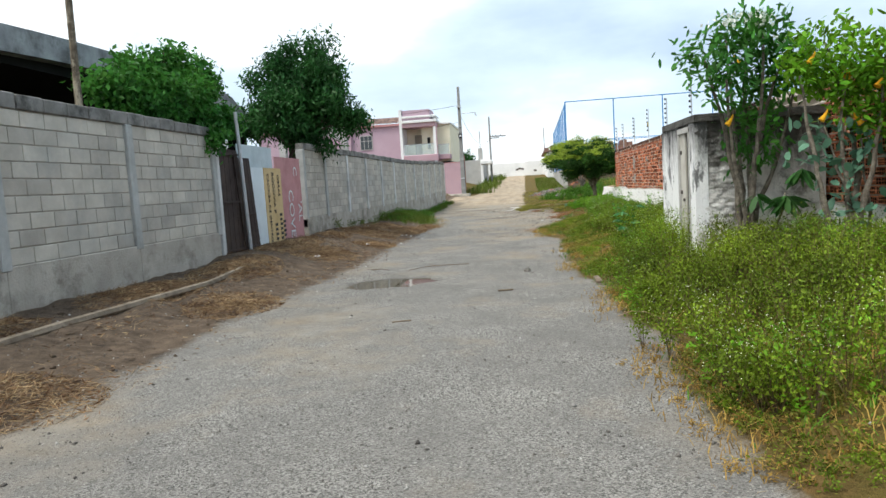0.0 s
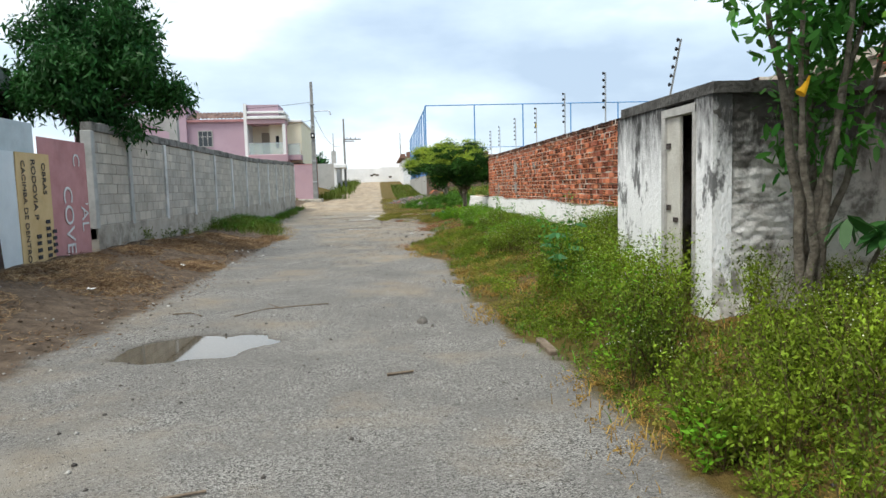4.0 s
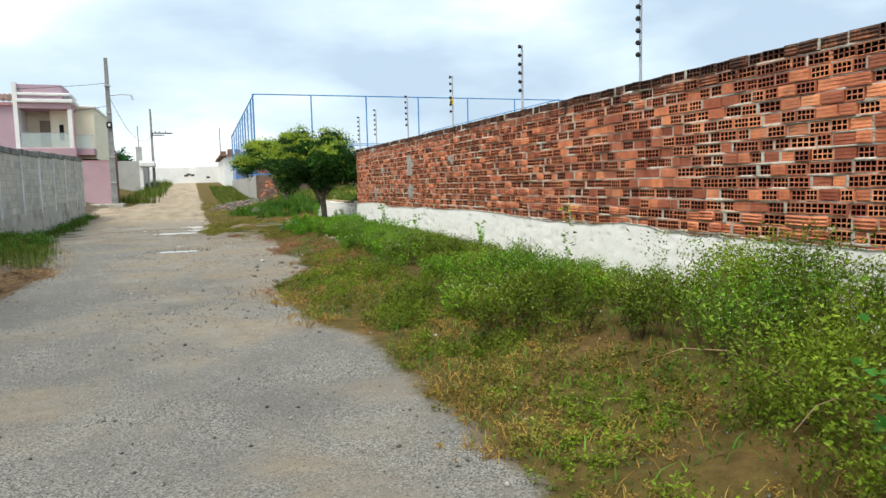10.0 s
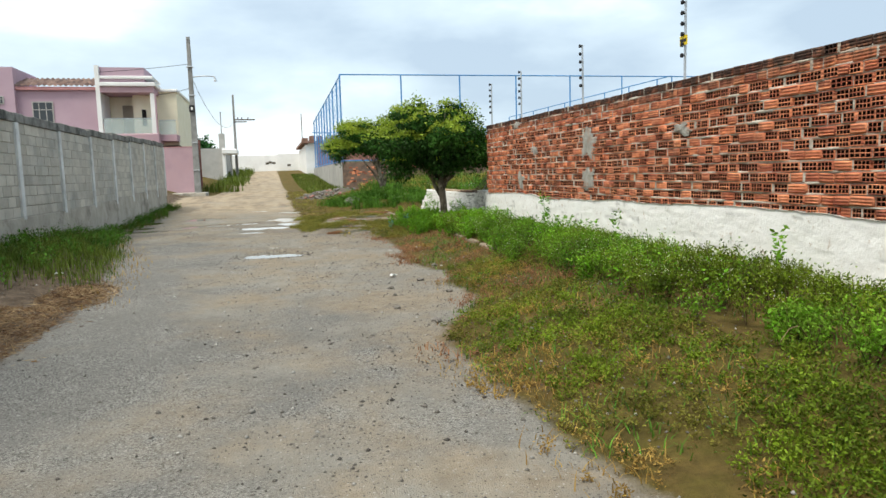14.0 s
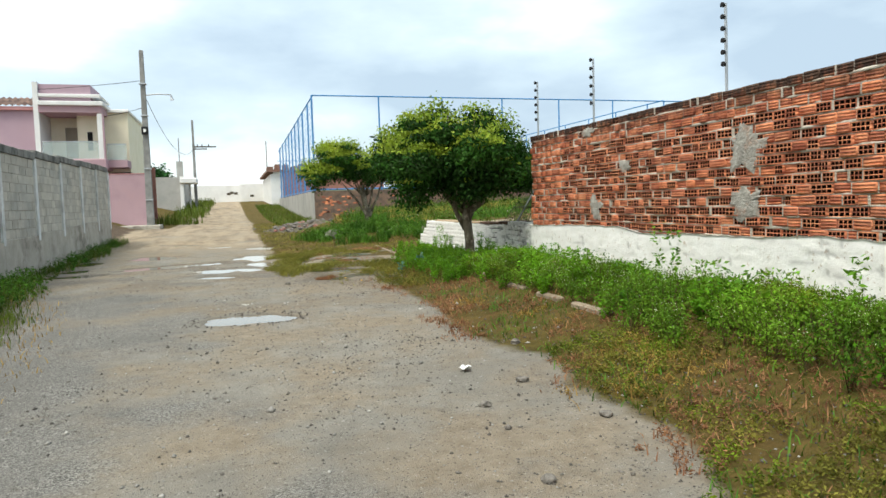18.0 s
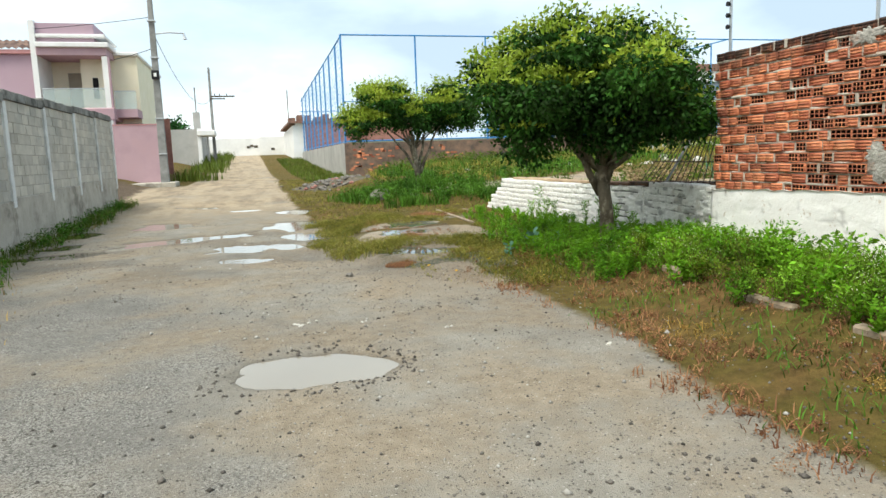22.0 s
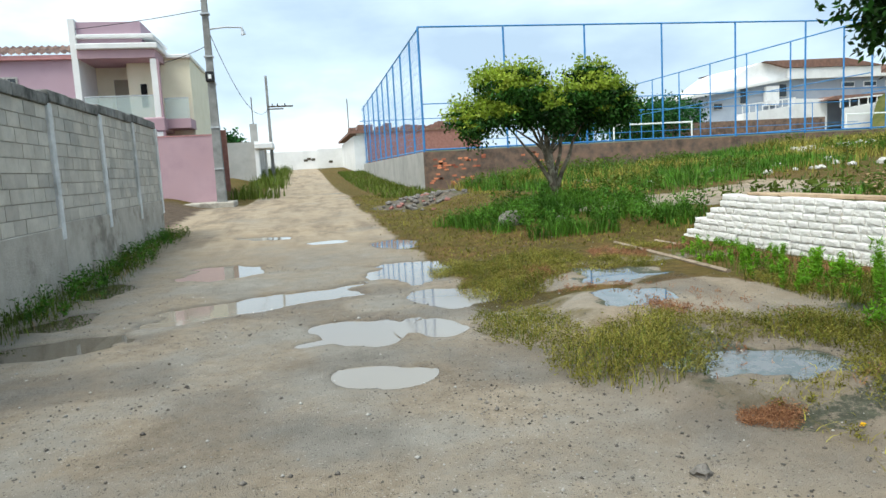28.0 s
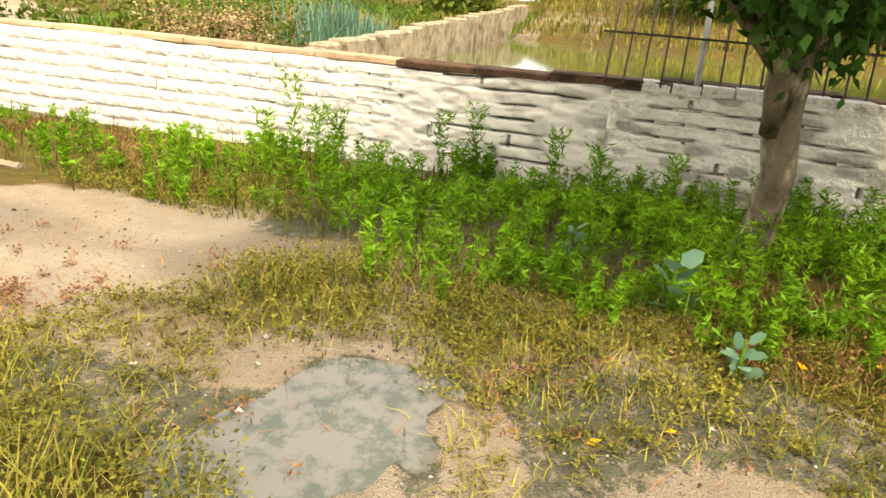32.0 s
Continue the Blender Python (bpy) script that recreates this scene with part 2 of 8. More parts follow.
M_STEEL = mat("galvanised_steel", (0.42, 0.44, 0.46), (0.58, 0.60, 0.62), 8, 0.45, 0.05, 80, metal=0.6, spec=0.5)
M_BLACK = mat("black_plastic", (0.015, 0.015, 0.017), (0.03, 0.03, 0.032), 9, 0.5, 0.0)
M_BARK = mat("bark", (0.065, 0.052, 0.038), (0.22, 0.185, 0.135), 9, 0.95, 1.0, 30, stain=(0.42, 0.37, 0.28), stain_scale=7, stain_amt=0.7, slo=0.52, swid=0.08, stretch=(1, 1, 0.6))
M_BARKDARK = mat("bark_dark", (0.06, 0.05, 0.04), (0.13, 0.11, 0.085), 9, 0.95, 0.8, 30, stretch=(1, 1, 0.35))


def leafmat(name, a, b, k=0.35, trans=0.35, rough=0.5):
    return mat(name, a, b, 1.2, rough, 0.0, island=k, trans=trans, spec=0.14)


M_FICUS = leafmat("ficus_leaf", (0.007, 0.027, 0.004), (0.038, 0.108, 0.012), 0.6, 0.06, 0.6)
M_FICUS_NEW_LIT = leafmat("ficus_new_and_lit_leaf", (0.15, 0.25, 0.022), (0.42, 0.5, 0.06), 0.35, 0.35, 0.4)
M_NEEM = leafmat("dark_leaf", (0.011, 0.05, 0.013), (0.042, 0.135, 0.03), 0.45, 0.25)
M_VINE = leafmat("vine_leaf", (0.022, 0.1, 0.018), (0.085, 0.25, 0.038), 0.4, 0.3)
M_WEED = leafmat("weed_leaf", (0.036, 0.064, 0.005), (0.215, 0.295, 0.021), 0.6, 0.16, 0.6)
M_FRESH = leafmat("fresh_weed_leaf", (0.042, 0.105, 0.008), (0.21, 0.37, 0.03), 0.55, 0.2, 0.6)
M_LUSH = leafmat("lush_leaf", (0.055, 0.165, 0.009), (0.23, 0.45, 0.028), 0.55, 0.34, 0.5)
M_GRASS = leafmat("grass_blade", (0.059, 0.101, 0.013), (0.147, 0.185, 0.029), 0.45, 0.3, 0.6)
M_YGRASS = leafmat("yellow_grass", (0.16, 0.15, 0.026), (0.38, 0.33, 0.075), 0.5, 0.28, 0.7)
M_OLIVE = leafmat("olive_creeper", (0.085, 0.09, 0.014), (0.28, 0.25, 0.05), 0.5, 0.28, 0.7)
M_ORANGE = leafmat("dry_orange_grass", (0.255, 0.157, 0.038), (0.442, 0.289, 0.085), 0.4, 0.3, 0.8)
M_REDWEED = leafmat("red_dry_weed", (0.212, 0.098, 0.051), (0.365, 0.187, 0.098), 0.45, 0.25, 0.8)
M_DEAD = leafmat("wilted_weed", (0.09, 0.05, 0.03), (0.30, 0.18, 0.095), 0.5, 0.1, 0.9)
M_STALK = leafmat("dry_stalk", (0.05, 0.036, 0.02), (0.17, 0.125, 0.06), 0.5, 0.05, 0.9)
M_TALLG = leafmat("rank_grass", (0.028, 0.085, 0.009), (0.13, 0.27, 0.028), 0.55, 0.22, 0.6)
M_STRAW = leafmat("straw", (0.17, 0.105, 0.055), (0.47, 0.34, 0.20), 0.55, 0.15, 0.9)
M_FLOWER = leafmat("white_flower", (0.62, 0.66, 0.42), (0.80, 0.82, 0.62), 0.1, 0.2, 0.7)
M_PETAL = leafmat("white_petal", (0.74, 0.76, 0.70), (0.86, 0.87, 0.82), 0.08, 0.25, 0.6)
M_YELLOW = leafmat("yellow_petal", (0.70, 0.36, 0.02), (0.85, 0.50, 0.03), 0.15, 0.3, 0.5)
M_GLAUC = leafmat("glaucous_leaf", (0.085, 0.205, 0.135), (0.17, 0.32, 0.215), 0.3, 0.3, 0.5)
M_CASTOR = leafmat("castor_leaf", (0.018, 0.075, 0.022), (0.055, 0.165, 0.05), 0.35, 0.2, 0.45)
M_BIGLEAF = leafmat("broad_leaf", (0.03, 0.10, 0.025), (0.07, 0.18, 0.045), 0.3, 0.3, 0.4)


def water_mat(name, col, rough=0.03, algae=0.0):
    m = bpy.data.materials.new(name)
    m.use_nodes = True
    n, l = m.node_tree.nodes, m.node_tree.links
    p = n["Principled BSDF"]
    p.inputs["Base Color"].default_value = (*col, 1)
    p.inputs["Roughness"].default_value = rough
    p.inputs["Specular IOR Level"].default_value = 0.8
    geo = n.new("ShaderNodeNewGeometry")
    if algae:
        a1 = n.new("ShaderNodeTexNoise")
        a1.inputs["Scale"].default_value, a1.inputs["Detail"].default_value, a1.inputs["Roughness"].default_value = 7.0, 8, 0.75
        l.new(geo.outputs["Position"], a1.inputs["Vector"])
        a2 = n.new("ShaderNodeMapRange")
        a2.inputs["From Min"].default_value, a2.inputs["From Max"].default_value, a2.inputs["To Max"].default_value = 0.47, 0.58, algae
        l.new(a1.outputs["Fac"], a2.inputs["Value"])
        a3 = n.new("ShaderNodeMix")
        a3.data_type = "RGBA"
        l.new(a2.outputs["Result"], a3.inputs["Factor"])
        a3.inputs["A"].default_value = (*col, 1)
        a3.inputs["B"].default_value = (0.045, 0.06, 0.04, 1)
        l.new(a3.outputs["Result"], p.inputs["Base Color"])
    nz = n.new("ShaderNodeTexNoise")
    nz.inputs["Scale"].default_value = 6.0
    l.new(geo.outputs["Position"], nz.inputs["Vector"])
    bp = n.new("ShaderNodeBump")
    bp.inputs["Strength"].default_value = 0.02
    l.new(nz.outputs["Fac"], bp.inputs["Height"])
    l.new(bp.outputs["Normal"], p.inputs["Normal"])
    return m


M_WATER = water_mat("muddy_water", (0.25, 0.215, 0.165), 0.05)
M_CLEAR = water_mat("shallow_brown_water", (0.085, 0.068, 0.045), 0.03)
M_ALGAE = water_mat("algae_filmed_water", (0.13, 0.125, 0.11), 0.03, 0.9)
M_POND = water_mat("green_pond_water", (0.085, 0.105, 0.028), 0.06)


def glass_mat(name, col, alpha):
    m = bpy.data.materials.new(name)
    m.use_nodes = True
    p = m.node_tree.nodes["Principled BSDF"]
    p.inputs["Base Color"].default_value = (*col, 1)
    p.inputs["Roughness"].default_value = 0.12
    p.inputs["Specular IOR Level"].default_value = 0.25
    p.inputs["Alpha"].default_value = alpha
    return m


M_GLASS = glass_mat("balcony_glass", (0.55, 0.66, 0.64), 0.35)
M_PANE = glass_mat("window_glass", (0.05, 0.06, 0.07), 1.0)


# ---- mesh helpers ----
def box(bm, x0, x1, y0, y1, z0, z1):
    v = [bm.verts.new((x, y, z)) for z in (z0, z1) for y in (y0, y1) for x in (x0, x1)]
    for f in ((0, 2, 3, 1), (4, 5, 7, 6), (0, 1, 5, 4), (2, 6, 7, 3), (0, 4, 6, 2), (1, 3, 7, 5)):
        bm.faces.new([v[i] for i in f])
    return v


def tube(bm, pts, radii, sides=8):
    """A tapered tube through points."""
    rings = []
    for i, p in enumerate(pts):
        p = Vector(p)
        d = (Vector(pts[min(i + 1, len(pts) - 1)]) - Vector(pts[max(i - 1, 0)])).normalized()
        u = d.orthogonal().normalized()
        if abs(d.z) > 0.3:
            u = Vector((1, 0, 0)) - d * d.x
            u.normalize()
        w = d.cross(u)
        rings.append([bm.verts.new(p + (u * math.cos(a) + w * math.sin(a)) * radii[i])
                      for a in [2 * math.pi * k / sides for k in range(sides)]])
    for a, b in zip(rings, rings[1:]):
        for k in range(sides):
            bm.faces.new((a[k], a[(k + 1) % sides], b[(k + 1) % sides], b[k]))
    bm.faces.new(rings[0][::-1])
    bm.faces.new(rings[-1])


def link(name, bm, material, smooth=False):
    me = bpy.data.meshes.new(name)
    bmesh.ops.recalc_face_normals(bm, faces=bm.faces)
    bm.to_mesh(me)
    bm.free()
    me.materials.append(material)
    if smooth:
        me.shade_smooth()
    return new(name, me)


def part(name, bm, material, parent, label="", smooth=False):
    ob = link(name, bm, material, smooth)
    ob.parent = parent
    if label:
        tagged(ob, label)
    return ob


def boxpart(name, material, parent, x0, x1, y0, y1, z0, z1, label="", bevel=0.0):
    bm = bmesh.new()
    box(bm, x0, x1, y0, y1, z0, z1)
    if bevel:
        bmesh.ops.bevel(bm, geom=bm.edges[:], offset=bevel, segments=1, affect="EDGES")
    return part(name, bm, material, parent, label)


def empty(name, x, y, z, label="", category="", group="", kind=""):
    ob = new(name)
    ob.empty_display_size = 0.1
    return tagged(ob, label, category, group, kind)


def raw(name, verts, faces, material, parent=None, label="", smooth=False):
    me = bpy.data.meshes.new(name)
    verts = np.asarray(verts, dtype=np.float32)
    faces = np.asarray(faces, dtype=np.int32)
    k = faces.shape[1]
    me.vertices.add(len(verts))
    me.vertices.foreach_set("co", verts.ravel())
    me.loops.add(faces.size)
    me.loops.foreach_set("vertex_index", faces.ravel())
    me.polygons.add(len(faces))
    me.polygons.foreach_set("loop_start", np.arange(0, faces.size, k, dtype=np.int32))
    me.update(calc_edges=True)
    me.validate()
    me.materials.append(material)
    if smooth:
        me.shade_smooth()
    ob = new(name, me)
    ob.parent = parent
    if label:
        tagged(ob, label)
    return ob


def smooth01(a, b, v):
    t = np.clip((v - a) / (b - a), 0, 1)
    return t * t * (3 - 2 * t)


def vnoise(x, y, s, seed=0):
    """Smooth value noise in 0..1 on arrays."""
    x, y = np.asarray(x, float) / s + 17.3 * seed, np.asarray(y, float) / s - 9.1 * seed
    xi, yi = np.floor(x), np.floor(y)
    fx, fy = x - xi, y - yi
    fx, fy = fx * fx * (3 - 2 * fx), fy * fy * (3 - 2 * fy)

    def h(i, j):
        v = np.sin(i * 127.1 + j * 311.7 + seed * 74.7) * 43758.5453
        return v - np.floor(v)
    return (h(xi, yi) * (1 - fx) + h(xi + 1, yi) * fx) * (1 - fy) + (h(xi, yi + 1) * (1 - fx) + h(xi + 1, yi + 1) * fx) * fy


# ---- ground ----
# puddles: centre x, y, half length x, half length y, turn in degrees, depth
PUDDLES = [(-2.86, 9.42, 0.62, 0.52, -8, 0.06), (-1.88, 27.27, 0.6, 0.40, -8, 0.05),
           (-2.4, 33.2, 0.42, 0.36, 0, 0.05), (-2.45, 34.8, 0.56, 0.62, 0, 0.05),
           (-3.55, 36.85, 1.5, 0.52, 27, 0.06), (-4.2, 39.9, 0.72, 0.85, 8, 0.05),
           (-1.38, 38.6, 0.62, 1.1, 0, 0.05), (-1.2, 36.2, 0.48, 0.7, 10, 0.035), (-1.7, 34.6, 0.3, 0.42, 0, 0.03), (-1.15, 42.0, 0.42, 0.9, 0, 0.05),
           (-5.76, 36.7, 0.38, 0.44, 0, 0.05), (-5.5, 35.3, 0.78, 0.38, 12, 0.05), (-5.86, 38.95, 0.36, 0.66, 0, 0.05), (-3.9, 44.6, 0.9, 0.45, -35, 0.03), (-2.5, 43.0, 0.4, 0.35, 0, 0.03),
           (0.24, 32.24, 0.52, 0.36, 0, 0.028), (-0.14, 32.28, 0.32, 0.3, 0, 0.026), (0.75, 35.9, 0.5, 0.46, 0, 0.025), (0.42, 34.5, 0.42, 0.46, 20, 0.024)]


def road_z(y):
    return 0.55 * smooth01(36, 60, y) + 1.9 * smooth01(58, 118, y) + 0.05 * smooth01(14, 4, y)


def edge_l(y):
    return -3.9 - 0.5 * smooth01(22, 28, y) - 1.9 * smooth01(27, 36, y) + 0.35 * (vnoise(y, y * 0, 2.3, 3) - 0.5)


def edge_r(y):
    return (0.35 - 0.45 * smooth01(6, 10, y) + 0.15 * smooth01(11, 13, y) - 0.55 * smooth01(15, 19, y) + 0.9 * smooth01(19.5, 22, y)
            + 0.1 * smooth01(24, 28, y) - 1.6 * smooth01(29, 33, y) + 0.45 * (vnoise(y, y * 0, 1.1, 5) - 0.5))


def puddle_field(x, y):
    d = np.zeros_like(x)
    wob = 0.62 * (vnoise(x, y, 0.42, 8) - 0.5) + (0.34 + 0.5 * smooth01(-0.9, -0.4, x)) * (vnoise(x, y, 0.17, 9) - 0.5)
    for cx, cy, a, b, turn, deep in PUDDLES:
        c, s = math.cos(radians(turn)), math.sin(radians(turn))
        u, v = ((x - cx) * c + (y - cy) * s) / a, (-(x - cx) * s + (y - cy) * c) / b
        r = np.sqrt(u * u + v * v) + wob
        d = np.maximum(d, deep * 1.5 * (1 - smooth01(0.5, 1.25, r)))
    return d


def bare(x, y):
    """Trodden wet soil with little growth."""
    w = 0.5 * (vnoise(x, y, 0.5, 71) - 0.5) + 0.3 * (vnoise(x, y, 0.2, 72) - 0.5)
    d = np.full(np.shape(x), 9.0)
    for cx, cy, a, b in ((1.15, 34.2, 0.85, 1.05), (0.55, 31.05, 0.6, 0.75), (0.55, 35.8, 0.8, 0.6), (-0.3, 30.0, 1.0, 0.9), (0.25, 32.25, 0.62, 0.5), (0.1, 34.6, 0.4, 0.5), (6.2, 42.8, 4.2, 1.7), (9.5, 44.4, 2.6, 1.6)):
        d = np.minimum(d, np.sqrt(((x - cx) / a) ** 2 + ((y - cy) / b) ** 2))
    return smooth01(1.1, 0.8, d + w)


def field_z(x, y):
    """The plot behind the white wall."""
    return 0.45 + 0.5 * smooth01(38, 56, y) + 0.7 * smooth01(8, 24, x) * smooth01(36, 56, y) - 0.9 * smooth01(38.0, 34.5, y) * smooth01(3.6, 4.6, x) * smooth01(21.5, 19, x) + 2.2 * smooth01(20, 36, x) * smooth01(40, 34, y)


def ground_z(x, y, flat=0):
    x, y = np.asarray(x, float), np.asarray(y, float)
    z = road_z(y)
    el, er = edge_l(y), edge_r(y)
    bank = 0.28 + 0.12 * smooth01(9, 12, y) - 0.12 * smooth01(18, 22, y) + 0.16 * smooth01(24, 30, y)
    zl = bank * smooth01(0.0, 2.3, el - x)
    up = 0.33 - 0.17 * smooth01(28, 32, y) - 0.02 * smooth01(10, 20, y)
    zr = up * smooth01(0.0, 1.9, x - er)
    zr = np.where(y > 38, zr * smooth01(50, 40, y) + 0.42 * smooth01(39, 43, y) * smooth01(0.4, 2.4, x) * smooth01(56, 48, y), zr)
    z = z + zl + zr
    inside = np.where(y < 38.7, smooth01(3.56, 3.70, x), smooth01(3.35, 3.6, x)) * smooth01(59.8, 58, y) * smooth01(10, 13, y)
    inside = inside * np.where(y > 38.6, smooth01(3.4, 6.0, x), 1.0)
    z = z * (1 - inside) + np.maximum(field_z(x, y), 0) * inside + np.minimum(field_z(x, y), 0) * inside
    rough = 0.03 * (vnoise(x, y, 0.6, 1) - 0.5) + 0.012 * (vnoise(x, y, 0.2, 2) - 0.5)
    rough = rough + smooth01(0.1, 0.7, el - x) * smooth01(27, 24, y) * (0.07 * (vnoise(x, y, 0.55, 13) - 0.5) + 0.05 * (vnoise(x, y, 0.22, 14) - 0.5))
    soft = 0.35 + 0.65 * np.clip(smooth01(0, 0.6, el - x) + smooth01(0, 0.6, x - er), 0, 1)
    z = z + rough * soft * smooth01(120, 60, np.abs(y))
    if flat == 1:
        return z
    for (cx, cy, a, b, turn, deep), level in zip(PUDDLES, LEVELS):
        w = 1 - smooth01(1.45, 2.3, np.sqrt(((x - cx) / a) ** 2 + ((y - cy) / b) ** 2))
        z = z * (1 - 0.92 * w) + level * 0.92 * w
    return z if flat == 2 else z - puddle_field(x, y)


LEVELS = []
for cx, cy, a, b, turn, deep in PUDDLES:
    near = [k for k in range(len(LEVELS)) if math.hypot((PUDDLES[k][0] - cx) / (PUDDLES[k][2] + a), (PUDDLES[k][1] - cy) / (PUDDLES[k][3] + b)) < 1.3]
    LEVELS.append(LEVELS[near[0]] if near else float(ground_z(cx, cy, 1)))


def spread(lo, hi, step, far, grow=1.35):
    mid = list(np.arange(lo, hi + step / 2, step))
    out, s, v = [], step, hi
    while v < far:
        s *= grow
        v += s
        out.append(v)
    low, s, v = [], step, lo
    while v > -far:
        s *= grow
        v -= s
        low.append(v)
    return np.array(low[::-1] + mid + out)


gx = spread(-7.2, 4.4, 0.08, 1500)
gy = np.concatenate([spread(0.0, 44.0, 0.08, 1500)])
GX, GY = np.meshgrid(gx, gy)
GZ = ground_z(GX, GY)
nx, ny = len(gx), len(gy)
gv = np.stack([GX.ravel(), GY.ravel(), GZ.ravel()], 1)
gi = np.arange(nx * ny).reshape(ny, nx)
gf = np.stack([gi[:-1, :-1].ravel(), gi[:-1, 1:].ravel(), gi[1:, 1:].ravel(), gi[1:, :-1].ravel()], 1)


def ground_mat():
    m = bpy.data.materials.new("road_and_earth")
    m.use_nodes = True
    n, l = m.node_tree.nodes, m.node_tree.links
    p = n["Principled BSDF"]
    p.inputs["Specular IOR Level"].default_value = 0.14
    geo = n.new("ShaderNodeNewGeometry")

    def noise_tex(scale, detail=6, rough=0.65):
        t = n.new("ShaderNodeTexNoise")
        t.inputs["Scale"].default_value, t.inputs["Detail"].default_value, t.inputs["Roughness"].default_value = scale, detail, rough
        l.new(geo.outputs["Position"], t.inputs["Vector"])
        return t.outputs["Fac"]

    def ramp(src, p0, p1, c0, c1):
        r = n.new("ShaderNodeValToRGB")
        r.color_ramp.elements[0].position, r.color_ramp.elements[1].position = p0, p1
        r.color_ramp.elements[0].color, r.color_ramp.elements[1].color = (*c0, 1), (*c1, 1)
        l.new(src, r.inputs["Fac"])
        return r.outputs["Color"]

    def mix(f, a, b):
        x = n.new("ShaderNodeMix")
        x.data_type = "RGBA"
        l.new(f, x.inputs["Factor"])
        l.new(a, x.inputs["A"])
        l.new(b, x.inputs["B"])
        return x.outputs["Result"]

    def attr(name):
        a = n.new("ShaderNodeAttribute")
        a.attribute_name = name
        return a.outputs["Fac"]

    def math_node(op, a, b):
        x = n.new("ShaderNodeMath")
        x.operation = op
        for i, v in enumerate((a, b)):
            if isinstance(v, (int, float)):
                x.inputs[i].default_value = v
            else:
                l.new(v, x.inputs[i])
        return x.outputs[0]

    W, K = (1, 1, 1), (0, 0, 0)
    vor = n.new("ShaderNodeTexVoronoi")
    vor.inputs["Scale"].default_value = 125
    l.new(geo.outputs["Position"], vor.inputs["Vector"])
    def cell(v):
        x = n.new("ShaderNodeSeparateColor")
        l.new(v.outputs["Color"], x.inputs["Color"])
        return x.outputs["Red"]
    stone = ramp(cell(vor), 0.05, 0.95, (0.055, 0.052, 0.047), (0.46, 0.44, 0.40))
    grit = n.new("ShaderNodeTexVoronoi")
    grit.inputs["Scale"].default_value = 58
    l.new(geo.outputs["Position"], grit.inputs["Vector"])
    asphalt = mix(ramp(noise_tex(1.3), 0.35, 0.7, K, W), stone, ramp(noise_tex(45, 4), 0.3, 0.75, (0.12, 0.114, 0.104), (0.31, 0.296, 0.27)))
    sand = ramp(noise_tex(7), 0.3, 0.7, (0.245, 0.20, 0.145), (0.375, 0.315, 0.24))
    grey = ramp(noise_tex(2.5, 8), 0.3, 0.7, (0.235, 0.217, 0.185), (0.355, 0.33, 0.285))
    yellow = ramp(noise_tex(3), 0.3, 0.7, (0.37, 0.285, 0.19), (0.51, 0.41, 0.29))
    # earth colour of the left bank
    dirt_shade = ramp(noise_tex(5, 8, 0.75), 0.3, 0.72, (0.045, 0.034, 0.025), (0.21, 0.155, 0.11))
    soil = ramp(noise_tex(6, 8, 0.75), 0.3, 0.72, (0.06, 0.036, 0.013), (0.24, 0.15, 0.055))
    moss = ramp(noise_tex(7, 7), 0.3, 0.7, (0.034, 0.036, 0.007), (0.14, 0.125, 0.024))
    patch = ramp(math_node("ADD", noise_tex(0.55, 7), attr("sandy")), 0.50, 0.66, K, W)
    col = mix(patch, asphalt, mix(ramp(noise_tex(0.9, 5), 0.4, 0.6, K, W), sand, grey))
    chips = math_node("MULTIPLY", math_node("GREATER_THAN", cell(grit), 0.66), math_node("LESS_THAN", grit.outputs["Distance"], 0.38))
    chip_col = n.new("ShaderNodeSeparateColor")
    l.new(grit.outputs["Color"], chip_col.inputs["Color"])
    col = mix(math_node("MULTIPLY", chips, 0.6), col, ramp(chip_col.outputs["Green"], 0.35, 0.9, (0.06, 0.056, 0.05), (0.50, 0.47, 0.42)))
    ruts = ramp(noise_tex(0.33, 4, 0.5), 0.42, 0.62, K, (0.4, 0.4, 0.4))
    worn = n.new("ShaderNodeMix")
    worn.data_type = "RGBA"
    worn.blend_type = "MULTIPLY"
    l.new(ruts, worn.inputs["Factor"])
    l.new(col, worn.inputs["A"])
    worn.inputs["B"].default_value = (0.74, 0.74, 0.75, 1)
    col = worn.outputs["Result"]
    col = mix(attr("far_earth"), col, mix(ramp(noise_tex(0.5, 7), 0.54, 0.72, K, W), yellow, grey))
    tracks = n.new("ShaderNodeMapping")
    tracks.inputs["Scale"].default_value = (1.0, 0.28, 1.0)
    l.new(geo.outputs["Position"], tracks.inputs["Vector"])
    mud = n.new("ShaderNodeTexNoise")
    mud.inputs["Scale"].default_value, mud.inputs["Detail"].default_value, mud.inputs["Roughness"].default_value = 1.5, 8, 0.68
    l.new(tracks.outputs["Vector"], mud.inputs["Vector"])
    col = mix(math_node("MULTIPLY", attr("far_earth"), ramp(mud.outputs["Fac"], 0.47, 0.62, K, (0.75, 0.75, 0.75))), col, ramp(noise_tex(9), 0.3, 0.7, (0.13, 0.10, 0.075), (0.25, 0.20, 0.15)))
    edge = ramp(math_node("ADD", attr("bank"), math_node("MULTIPLY", math_node("SUBTRACT", noise_tex(1.7, 7), 0.5), 0.9)), 0.35, 0.62, K, W)
    col = mix(edge, col, dirt_shade)
    edge2 = ramp(math_node("ADD", attr("verge"), math_node("MULTIPLY", math_node("SUBTRACT", noise_tex(1.9, 7), 0.5), 0.8)), 0.35, 0.6, K, W)
